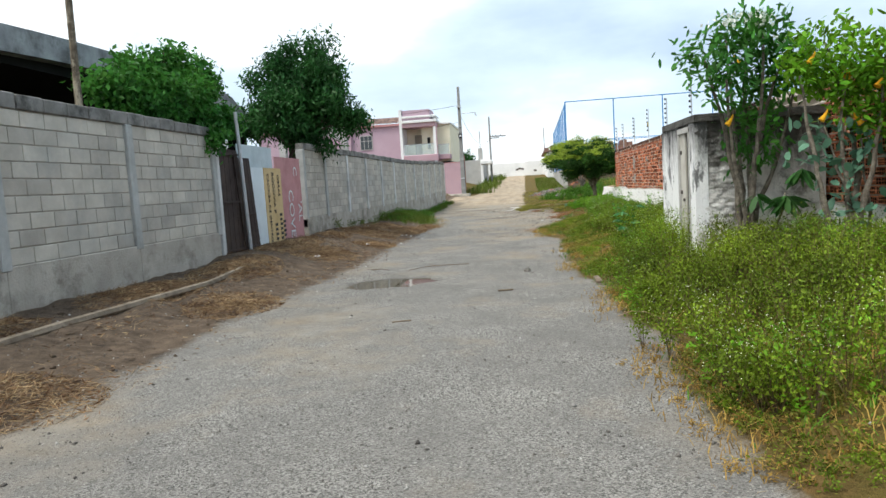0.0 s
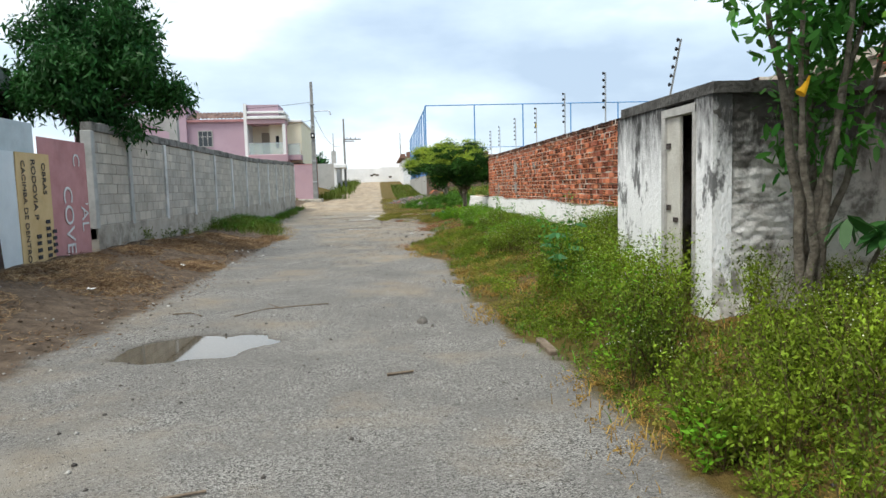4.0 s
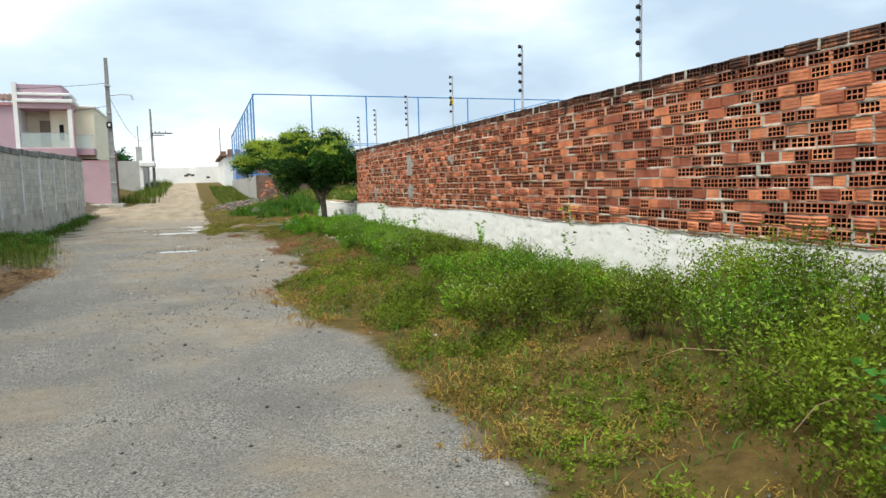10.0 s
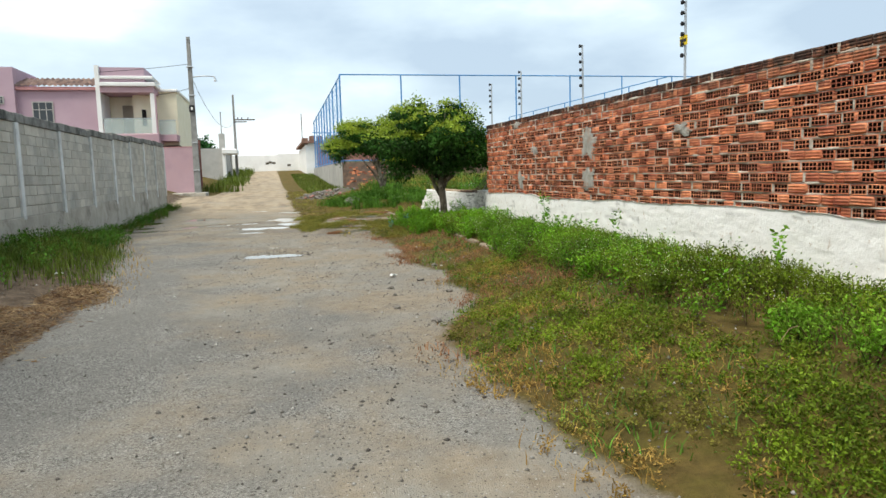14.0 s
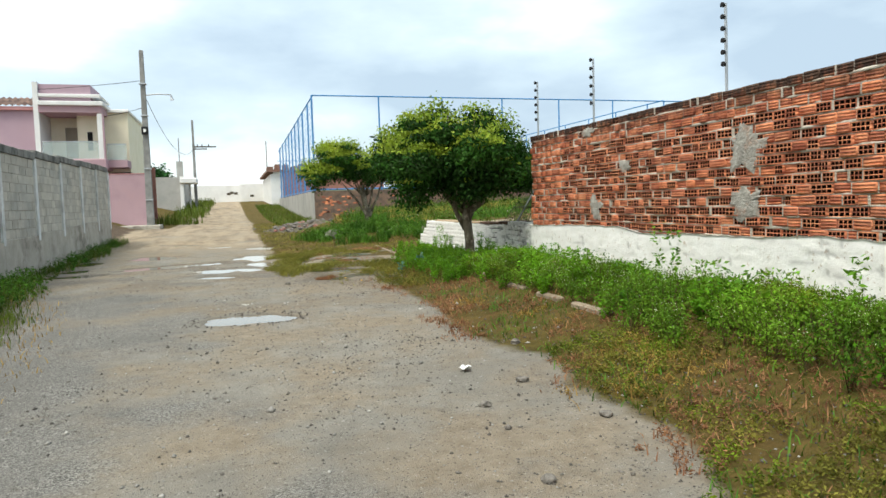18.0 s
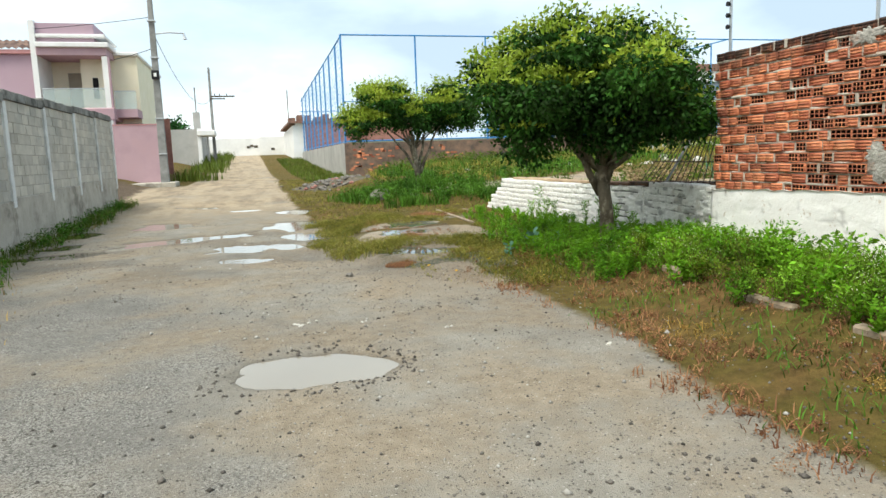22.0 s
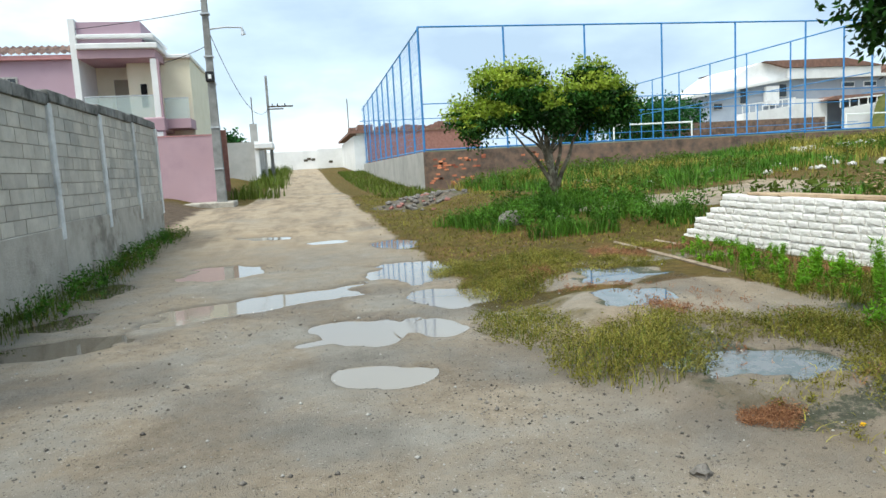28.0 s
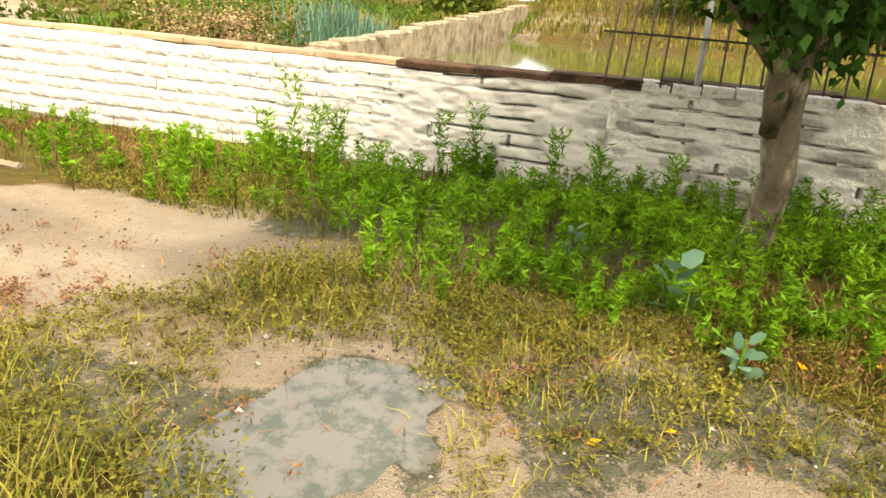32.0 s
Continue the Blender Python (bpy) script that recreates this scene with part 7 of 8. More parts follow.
def weed_keep(x, y):
    return wall_side(x, y) * smooth01(-0.02, 0.1, weed_depth(x, y)) * (0.45 + 0.8 * vnoise(x, y, 0.7, 15)) * (y < 29.6)


def rank_weeds(px, py, h, m, leaf, spread=0.5, low=0.3, ratio=0.4):
    """Branching plants: bare stalks below, fine leaves gathered on the upper shoots."""
    n = len(px)
    base = np.stack([px, py, ground_z(px, py)], 1)
    a = vr.uniform(0, 2 * np.pi, (n, 8))
    r = spread * h[:, None] * vr.uniform(0.15, 1.0, (n, 8))
    tip = base[:, None] + np.stack([np.cos(a) * r, np.sin(a) * r, h[:, None] * vr.uniform(0.65, 1.05, (n, 8))], 2)
    who = vr.randint(0, 8, (n, m))
    t = vr.uniform(low, 1.0, (n, m)) ** 0.75
    T = np.take_along_axis(tip, who[:, :, None], 1)
    bend = np.stack([t ** 1.4, t ** 1.4, t], 2)
    C = (base[:, None] + (T - base[:, None]) * bend).reshape(-1, 3) + vr.normal(scale=0.034, size=(n * m, 3))
    D = unit(vr.normal(scale=0.7, size=C.shape) + np.array([0, 0, 0.5]))
    L = leaf * vr.uniform(0.55, 1.35, n * m)
    S, E = np.repeat(base, 8, 0), tip.reshape(-1, 3)
    side = unit(np.cross(E - S, vr.normal(size=S.shape))) * 0.0028
    mid = S + (E - S) * np.array([0.38, 0.38, 0.5])
    V = np.stack([S - side, S + side, mid + side, mid - side, E + side * 0.4, E - side * 0.4], 1).reshape(-1, 3)
    i = np.arange(len(S))[:, None] * 6
    F = np.concatenate([i + np.array([[0, 1, 2, 3]]), i + np.array([[3, 2, 4, 5]])], 0)
    return leaf_quads(C, D, L, L * ratio, 0.1), C, t.ravel(), (V, F)


px, py = scatter(2350, -0.2, 3.05, 1.2, 29.5, weed_keep)
h = np.interp(py, [1, 3, 8, 11, 12.5, 14.5, 17, 22, 26, 29], [0.34, 0.52, 0.60, 0.60, 0.62, 0.50, 0.44, 0.46, 0.44, 0.36])
h = h * (0.62 + 0.62 * vnoise(px, py, 0.75, 16)) * (0.72 + 0.28 * smooth01(0.05, 0.5, weed_depth(px, py))) * (1 - 0.5 * smooth01(1.9, 2.7, px) * smooth01(13.6, 14.6, py))
wq, C, t, st = rank_weeds(px, py, h, 320, 0.028, 0.55, 0.3, 0.46)
fresh = np.repeat(vnoise(px, py, 0.9, 93) + vr.uniform(-0.12, 0.12, len(px)) < np.interp(py, [5, 15, 17, 24], [0.30, 0.32, 0.5, 0.66]), 320)
V4 = wq[0].reshape(-1, 4, 3)
for nm, kk, mm, lb in (("verge_weeds", ~fresh, M_WEED, "dense olive green feathery weeds along the brick wall"), ("fresh_verge_weeds", fresh, M_FRESH, "dense fresh green weeds along the brick wall")):
    stuff(nm, (V4[kk].reshape(-1, 3), np.arange(4 * kk.sum()).reshape(-1, 4)), mm, lb, "weeds")
stuff("weed_stalks", st, M_STALK, "thin brown stalks of the verge weeds", "stalks")
sel = (t > 0.86) & (vr.uniform(0, 1, len(t)) < 0.22 * smooth01(0.40, 0.65, vnoise(C[:, 0], C[:, 1], 0.8, 88)))
fC = C[sel] + np.array([0, 0, 0.03])
stuff("weed_flowers", leaf_quads(fC, unit(vr.normal(size=fC.shape) + np.array([0, 0, 1.0])), 0.009, 0.009), M_FLOWER, "tiny white flowers on the verge weeds", "flowers")
sel = (vr.uniform(0, 1, len(px)) < 0.3 * smooth01(0.4, 0.6, vnoise(px, py, 1.1, 89)))
wq, C, t = weeds(px[sel] - 0.08, py[sel], h[sel] * 0.85, 90, 0.045, 0.6, 0.3)
stuff("green_weeds", wq, M_LUSH, "fresh green leafy weeds among the verge growth", "weeds")
# lower growth in front of the tall weeds
px, py = scatter(2600, -0.2, 2.2, 3.0, 21.0, lambda x, y: wall_side(x, y) * smooth01(0.25, 0.5, d_edge(x, y)) * smooth01(0.15, 0.0, weed_depth(x, y)) * smooth01(0.38, 0.6, vnoise(x, y, 0.6, 92)))
wq, C, t, st = rank_weeds(px, py, vr.uniform(0.06, 0.22, len(px)) * (1 - 0.4 * smooth01(13.5, 15.5, py)), 95, 0.028, 1.1, 0.1)
stuff("low_weeds", wq, M_WEED, "low green weeds in front of the tall growth", "weeds")
# dead stems arching out of the growth
for i, (x, y, g) in enumerate(((1.5, 12.0, 0.9), (1.45, 11.7, 0.7), (1.7, 12.6, 0.8), (0.5, 3.6, 0.5), (0.6, 5.2, 0.5), (1.3, 15.2, 0.6), (1.5, 17.6, 0.5))):
    a = 2.6 + 1.1 * math.sin(i * 2.3)
    z0 = float(ground_z(x, y))
    bm = bmesh.new()
    tube(bm, [(x + g * q * math.cos(a), y + g * q * math.sin(a), z0 + g * (1.1 * q - 0.85 * q * q)) for q in (0, 0.25, 0.5, 0.75, 1.0)], [0.005, 0.005, 0.004, 0.003, 0.002], 5)
    tagged(link("dead_stem", bm, M_STRAW), "pale dead stem arching out of the weeds", "stem", "dead stems")


def low_keep(x, y):
    d = d_edge(x, y)
    return wall_side(x, y) * smooth01(-0.12, 0.25, d) * smooth01(0.42, 0.62, vnoise(x, y, 0.7, 17) + 0.25 * smooth01(0.2, 0.8, d)) * (y < 30)


px, py = scatter(30000, -0.8, 3.05, -3, 30, low_keep)
stuff("verge_grass", blades(px, py, vr.uniform(0.03, 0.11, len(px)), 0.005, 1.2), M_TALLG, "short green grass on the verge", "grass")


def dry_keep(x, y):
    d = d_edge(x, y)
    return wall_side(x, y) * smooth01(-0.35, 0.0, d) * smooth01(1.7, 0.8, d) * smooth01(0.34, 0.54, vnoise(x, y, 0.5, 18)) * (y < 29.6)


px, py = scatter(52000, -1.0, 2.6, -6, 31, dry_keep)
red = (py > 19) & (vnoise(px, py, 0.9, 19) > 0.35)
stuff("dry_edge_grass", blades(px[~red], py[~red], vr.uniform(0.03, 0.11, (~red).sum()), 0.004, 1.1), M_ORANGE, "dry orange grass at the road edge", "grass")
stuff("red_edge_weeds", blades(px[red], py[red], vr.uniform(0.03, 0.10, red.sum()), 0.005, 1.1), M_REDWEED, "low reddish dry weeds at the road edge", "weeds")

px, py = scatter(13000, -0.6, 2.9, 2.0, 24.0, lambda x, y: wall_side(x, y) * smooth01(-0.02, 0.3, d_edge(x, y)) * smooth01(1.9, 1.1, d_edge(x, y)) * smooth01(0.30, 0.5, vnoise(x, y, 0.6, 90)))
wq, C, t = weeds(px, py, vr.uniform(0.03, 0.10, len(px)), 34, 0.024, 1.2, 0.35)
k = vnoise(C[:, 0], C[:, 1], 0.5, 91) + vr.uniform(-0.15, 0.15, len(C)) > 0.5
V4 = wq[0].reshape(-1, 4, 3)
for nm, kk, mm, lb in (("olive_verge_creeper", k, M_OLIVE, "olive creeping weed mat on the verge"), ("green_verge_creeper", ~k, M_WEED, "green creeping weed mat on the verge")):
    stuff(nm, (V4[kk].reshape(-1, 3), np.arange(4 * kk.sum()).reshape(-1, 4)), mm, lb, "weeds")

# taller shrubs near the kerb
px, py = scatter(95, 1.55, 2.75, 22.5, 29.5, lambda x, y: 0.5 + 0.7 * vnoise(x, y, 0.8, 25))
wq, C, t = weeds(px, py, vr.uniform(0.2, 0.45, len(px)), 170, 0.055, 0.5, 0.5)
stuff("kerb_shrubs", wq, M_LUSH, "bright green leafy shrubs along the white wall", "shrubs")

px, py = vr.uniform(0.75, 1.45, 46), vr.uniform(8.3, 12.2, 46)
wq, C, t = weeds(px, py, vr.uniform(0.35, 0.75, 46), 420, 0.03, 0.55, 0.4)
stuff("shed_weeds", wq, M_WEED, "rank dark green weeds at the shed's foot", "weeds")
px, py = vr.uniform(1.0, 1.45, 7), vr.uniform(10.4, 11.2, 7)
wq, C, t = weeds(px, py, vr.uniform(0.45, 0.85, 7), 80, 0.07, 0.4, 0.2, ratio=0.5)
stuff("shed_climber", wq, M_VINE, "broad-leaved climber at the shed's corner", "climber")
# tall bush by the wall and single upright weeds
px, py = vr.normal(2.55, 0.25, 26), vr.normal(13.4, 0.35, 26)
wq, C, t = weeds(px, py, vr.uniform(0.5, 0.85, 26), 420, 0.03, 0.5, 0.5)
stuff("tall_weed_bush", wq, M_WEED, "tall feathery weed bush against the brick wall", "weeds")
px, py = np.array([2.75, 2.7, 2.8, 2.6, 2.85]), np.array([16.6, 22.4, 25.2, 24.6, 19.5])
wq, C, t = weeds(px, py, np.array([0.95, 0.6, 0.8, 0.75, 0.55]), 80, 0.065, 0.16, 0.2)
stuff("upright_weeds", wq, M_LUSH, "single upright broad-leaved weeds by the white wall", "weeds")

# ---- round the leaning ficus and the white wall ----
def lush_keep(x, y):
    band = smooth01(1.0, 1.5, x - 0.55 * smooth01(31.8, 34.0, y) - 0.5 * smooth01(34, 36.5, y)) * (x < 3.35)
    return band * (0.25 + vnoise(x, y, 0.6, 27)) * smooth01(38.3, 36, y) * (1 - bare(x, y))


px, py = scatter(1150, 0.8, 3.35, 28.6, 38.3, lush_keep)
dense = smooth01(35.0, 31.5, py)
k = vr.uniform(0, 1, len(px)) < 0.35 + 0.65 * dense
px, py, dense = px[k], py[k], dense[k]
h = (0.09 + 0.16 * vnoise(px, py, 0.5, 28) + 0.06 * smooth01(1.4, 2.6, px)) * (0.6 + 0.4 * smooth01(35, 32.5, py))
wq, C, t = weeds(np.repeat(px, 3) + vr.normal(scale=0.07, size=3 * len(px)), np.repeat(py, 3) + vr.normal(scale=0.07, size=3 * len(px)), np.repeat(h, 3) * vr.uniform(0.7, 1.5, 3 * len(px)), 56, 0.053, 0.13, 0.5, ratio=0.22)
stuff("lush_undergrowth", wq, M_LUSH, "lush bright green undergrowth around the ficus trunk", "weeds")
px, py = scatter(9000, 0.9, 3.35, 28.8, 38.3, lush_keep)
stuff("undergrowth_grass", blades(px, py, vr.uniform(0.07, 0.22, len(px)), 0.005, 0.7), M_GRASS, "green grass blades in the undergrowth", "grass")
px, py = np.array([2.66, 2.75, 2.6, 2.85, 2.28, 2.4, 2.0, 2.1, 3.1, 3.26, 3.2, 1.99, 2.1, 2.9, 3.0]), np.array([33.63, 33.5, 33.8, 33.4, 34.23, 34.4, 34.94, 35.2, 32.7, 32.5, 31.9, 32.65, 32.5, 31.6, 31.1])
wq, C, t = weeds(px, py, np.array([0.78, 0.55, 0.5, 0.5, 0.38, 0.34, 0.36, 0.3, 0.55, 0.6, 0.5, 0.35, 0.3, 0.5, 0.45]), 260, 0.06, 0.16, 0.8, ratio=0.2)
stuff("tall_green_weeds", wq, M_LUSH, "tall spiky light green weeds at the white wall", "weeds")


# grassy islands and mats in the wet ground
ISLANDS = [(-0.6, 32.75, 0.55, 0.6, 0.22), (-0.2, 33.35, 0.5, 0.35, 0.14), (-0.95, 34.2, 0.4, 0.8, 0.1), (-0.5, 36.2, 0.55, 0.8, 0.12), (0.1, 37.6, 0.9, 0.7, 0.1), (0.95, 32.75, 0.4, 0.4, 0.12),
           (1.15, 32.4, 0.4, 0.6, 0.14), (0.9, 31.5, 0.5, 0.6, 0.10), (1.0, 30.2, 0.5, 1.0, 0.1), (-0.75, 38.1, 0.35, 0.3, 0.2), (2.1, 34.0, 0.35, 0.9, 0.12), (-1.05, 37.7, 0.15, 0.25, 0.2)]
gp, gh, rp, rh = [], [], [], []
for cx, cy, a, b, hh in ISLANDS:
    n = int(3000 * a * b)
    q = vr.uniform(0, 2 * np.pi, n)
    r = np.sqrt(vr.uniform(0, 1, n)) * (0.7 + 0.6 * vnoise(np.cos(q) * 2 + cx, np.sin(q) * 2 + cy, 0.7, 29))
    x, y = cx + a * r * np.cos(q), cy + b * r * np.sin(q)
    hgt = hh * (1.15 - 0.6 * r) * vr.uniform(0.5, 1.2, n)
    dryish = vr.uniform(0, 1, n) < 0.68
    gp.append(np.stack([x, y, hgt], 1)[~dryish])
    rp.append(np.stack([x, y, hgt], 1)[dryish])
G, R = np.concatenate(gp), np.concatenate(rp)
stuff("island_grass", blades(G[:, 0], G[:, 1], G[:, 2] * 0.8 + 0.03, 0.0036, 1.0), M_GRASS, "olive green grass islands in the wet ground", "grass")
stuff("island_dry_grass", blades(R[:, 0], R[:, 1], R[:, 2] * 0.8 + 0.02, 0.0036, 1.1), M_YGRASS, "yellowish dry grass in the wet ground", "grass")


def mat_keep(x, y):
    return smooth01(0.5, 0.66, vnoise(x, y, 0.75, 33)) * smooth01(29.5, 30.5, y) * smooth01(39, 37.5, y) * smooth01(-0.4, 0.3, x) * (x < 3.3) * (1 - 0.93 * bare(x, y))


px, py = scatter(34000, -0.6, 3.3, 29.5, 39, mat_keep)
redm = vnoise(px, py, 0.8, 34) > 0.42
stuff("red_mat_weeds", blades(px[redm], py[redm], vr.uniform(0.02, 0.07, redm.sum()), 0.0038, 1.5), M_REDWEED, "reddish creeping weeds over wet soil", "weeds")
stuff("yellow_mat_grass", blades(px[~redm], py[~redm], vr.uniform(0.02, 0.08, (~redm).sum()), 0.0038, 1.5), M_YGRASS, "yellow creeping grass over wet soil", "grass")
q = vr.uniform(0, 2 * np.pi, 420)
r = vr.uniform(0, 1, 420) ** 0.7
wq, C, t = weeds(-0.33 + 0.2 * r * np.cos(q), 31.5 + 0.13 * r * np.sin(q) * (1 + 0.4 * np.sin(3 * q)), vr.uniform(0.012, 0.035, 420), 18, 0.013, 1.3, 0.3)
stuff("red_tuft", wq, M_REDWEED, "round tuft of reddish creeping weed", "weeds")

# creeping mats of tiny leaves
CP = []
for cx, cy, a, b, hh in ISLANDS:
    k = int(620 * a * b)
    q, r = vr.uniform(0, 2 * np.pi, k), np.sqrt(vr.uniform(0, 1, k)) * 1.1
    CP.append(np.stack([cx + a * r * np.cos(q), cy + b * r * np.sin(q), np.full(k, hh)], 1))
CP = np.concatenate(CP)
wq, C, t = weeds(CP[:, 0], CP[:, 1], CP[:, 2] * vr.uniform(0.3, 0.7, len(CP)) + 0.02, 27, 0.022, 1.1, 0.4)
stuff("island_creeper", wq, M_OLIVE, "low olive creeping weeds on the grass islands", "weeds")
px, py = scatter(4600, -0.7, 3.3, 29.4, 39, lambda x, y: mat_keep(x, y) * 1.0)
wq, C, t = weeds(px, py, vr.uniform(0.02, 0.06, len(px)), 36, 0.02, 1.4, 0.3)
k = (vnoise(C[:, 0], C[:, 1], 0.8, 34) > 0.45)
V4 = wq[0].reshape(-1, 4, 3)
for nm, kk, mm, lb in (("red_creeper", k, M_REDWEED, "reddish low creeping weed mat on soil"), ("yellow_creeper", ~k, M_OLIVE, "yellow green low creeping weed mat on soil")):
    stuff(nm, (V4[kk].reshape(-1, 3), np.arange(4 * kk.sum()).reshape(-1, 4)), mm, lb, "weeds")
px, py = scatter(5200, -0.8, 2.4, -5, 30, lambda x, y: dry_keep(x, y))
wq, C, t = weeds(px, py, vr.uniform(0.02, 0.07, len(px)), 34, 0.022, 1.3, 0.3)
k = (vnoise(C[:, 0], C[:, 1], 0.9, 19) > 0.35) & (C[:, 1] > 19)
V4 = wq[0].reshape(-1, 4, 3)
for nm, kk, mm, lb in (("red_edge_creeper", k, M_REDWEED, "reddish creeping weed mat at the road edge"), ("orange_edge_creeper", ~k, M_ORANGE, "dry orange creeping mat at the road edge")):
    stuff(nm, (V4[kk].reshape(-1, 3), np.arange(4 * kk.sum()).reshape(-1, 4)), mm, lb, "weeds")

# small glaucous plants
for x, y, s in ((1.46, 31.12, 0.9), (1.02, 30.86, 0.6), (2.05, 31.62, 0.6)):
    pl = empty("glaucous_plant", x, y, 0.1, "small plant with rounded blue-grey leaves", "plant", "small blue-grey plants")
    z = float(ground_z(x, y))
    n = 11
    a = np.arange(n) * 2.4
    D = unit(np.stack([np.cos(a), np.sin(a), vr.uniform(0.1, 0.9, n)], 1))
    C = np.array([x, y, z + 0.14 * s]) + D * 0.09 * s
    C[:, 2] += np.linspace(-0.12, 0.12, n) * s
    V, F = leaf_ovals(C, D, 0.13 * s, 0.085 * s)
    raw("leaves", V, F, M_GLAUC, pl)
    bm = bmesh.new()
    tube(bm, [(x, y, z - 0.02), (x, y, z + 0.3 * s)], [0.01, 0.006], 5)
    part("stem", bm, M_LUSH, pl)

# ---- further up the street ----
def b_keep(x, y):
    return smooth01(0.3, 0.9, x + 0.25 * (y - 42)) * smooth01(5.2, 4.2, x) * (0.35 + vnoise(x, y, 0.9, 35))


px, py = scatter(14000, 0.0, 5.2, 39.6, 44.0, lambda x, y: b_keep(x, y) * smooth01(0.28, 0.5, vnoise(x, y, 0.55, 135)))
stuff("tall_grass", blades(px, py, vr.uniform(0.5, 1.1, len(px)) * (0.10 + 0.42 * vnoise(px, py, 0.7, 136)), 0.008, 0.6), M_TALLG, "tall dark green grass round the far ficus", "grass")
px, py = scatter(160, 0.4, 5.0, 39.8, 44.0, b_keep)
wq, C, t = weeds(px, py, vr.uniform(0.2, 0.5, len(px)), 70, 0.07, 0.55, 0.5)
stuff("tall_grass_weeds", wq, M_TALLG, "leafy weeds in the tall grass round the far ficus", "weeds")
px, py = scatter(16000, -1.5, 4.0, 38.6, 58, lambda x, y: smooth01(-1.3, -0.4, x - 0.35 * (vnoise(y, y * 0, 2.0, 36) - 0.5)) * (0.3 + vnoise(x, y, 1.2, 37)) * (x < 3.4))
stuff("lawn_grass", blades(px, py, vr.uniform(0.02, 0.08, len(px)), 0.011, 1.0), M_OLIVE, "short yellowish green grass beside the street", "grass")
px, py = scatter(5000, 0.2, 2.7, 55, 92, lambda x, y: 0.3 + vnoise(x, y, 1.5, 38))
stuff("far_verge_grass", blades(px, py, vr.uniform(0.1, 0.35, len(px)), 0.02, 0.6), M_GRASS, "grass along the grey court wall", "grass")
px, py = scatter(2600, -6.4, -3.4, 60, 108, lambda x, y: smooth01(-3.6, -4.6, x) * (vnoise(x, y, 3.0, 39) > 0.38) * smooth01(58, 61, y))
stuff("far_left_grass", blades(px, py, vr.uniform(0.3, 0.95, len(px)), 0.03, 0.5), M_GRASS, "tall grass along the far street side", "grass")


def left_keep(x, y):
    return smooth01(0.0, 0.5, edge_l(y) + 0.55 * smooth01(27, 35, y) - x) * smooth01(23.5, 26, y) * smooth01(47.6, 46.5, y) * (0.4 + 0.8 * vnoise(x, y, 0.8, 40)) * (x > -6.45)


px, py = scatter(30000, -6.45, -3.8, 22.5, 47.6, left_keep)
hl = vr.uniform(0.08, 0.28, len(px)) * (0.5 + 0.8 * smooth01(0.1, 1.0, edge_l(py) + 0.55 * smooth01(27, 35, py) - px))
stuff("left_strip_grass", blades(px, py, hl, 0.006, 0.5), M_GRASS, "green grass strip at the foot of the block wall", "grass")
px, py = scatter(5000, -6.2, -3.4, 22.0, 47, lambda x, y: smooth01(0.45, 0.1, np.abs(edge_l(y) - x)) * (vnoise(x, y, 0.6, 41) > 0.4))
stuff("left_strip_dry_grass", blades(px, py, vr.uniform(0.04, 0.12, len(px)), 0.005, 1.0), M_ORANGE, "dry grass along the road's left edge", "grass")
px, py = scatter(420, -6.45, -5.2, 23, 47, lambda x, y: left_keep(x, y))
wq, C, t = weeds(px, py, vr.uniform(0.12, 0.36, len(px)), 60, 0.055, 0.6, 0.5)
stuff("left_strip_weeds", wq, M_TALLG, "leafy weeds in the grass strip under the block wall", "weeds")
px, py = scatter(160, -6.45, -5.7, 18.5, 47, lambda x, y: 0.4 + 0.6 * (vnoise(x, y, 1.0, 42) > 0.5))
wq, C, t = weeds(px, py, vr.uniform(0.12, 0.3, len(px)), 40, 0.05, 0.6, 0.5)
stuff("wall_foot_weeds", wq, M_GRASS, "small weeds at the foot of the block wall", "weeds")

# heaps of pulled-up dead weeds on the left bank
HEAPS = [(-4.55, 3.4, 0.75, 0.6, 0.16), (-4.5, 7.4, 0.55, 0.8, 0.10), (-5.8, 7.6, 0.5, 1.2, 0.10), (-5.6, 10.0, 0.6, 1.2, 0.1), (-5.9, 13.6, 0.45, 1.6, 0.10), (-5.0, 13.0, 0.6, 1.0, 0.07), (-5.8, 16.5, 0.4, 0.7, 0.12),
         (-5.3, 18.5, 0.8, 1.2, 0.08), (-4.6, 21.0, 0.5, 1.6, 0.08), (-5.6, 21.5, 0.6, 1.2, 0.09), (-5.9, 4.6, 0.4, 1.0, 0.08), (-4.6, 16.0, 0.5, 0.8, 0.05), (-4.3, 23.5, 0.4, 1.0, 0.07)]
SV, RV = [], []
for cx, cy, a, b, hh in HEAPS:
    n = int(5200 * a * b + 500)
    q, r = vr.uniform(0, 2 * np.pi, n), vr.uniform(0, 1.15, n) ** 0.7
    x, y = cx + a * r * np.cos(q), cy + b * r * np.sin(q)
    x = np.maximum(x, -6.4)
    z = ground_z(x, y) + hh * np.clip(1 - r, 0, 1) * vr.uniform(0, 1, n) + 0.012
    C = np.stack([x, y, z], 1)
    D = unit(vr.normal(size=(n, 3)) * np.array([1, 1, 0.35]))
    L = vr.uniform(0.04, 0.24, n)
    k = vr.uniform(0, 1, n) < 0.55
    SV.append(leaf_quads(C[k], D[k], L[k], 0.006))
    RV.append(leaf_quads(C[~k], D[~k], L[~k] * 0.6, 0.009))
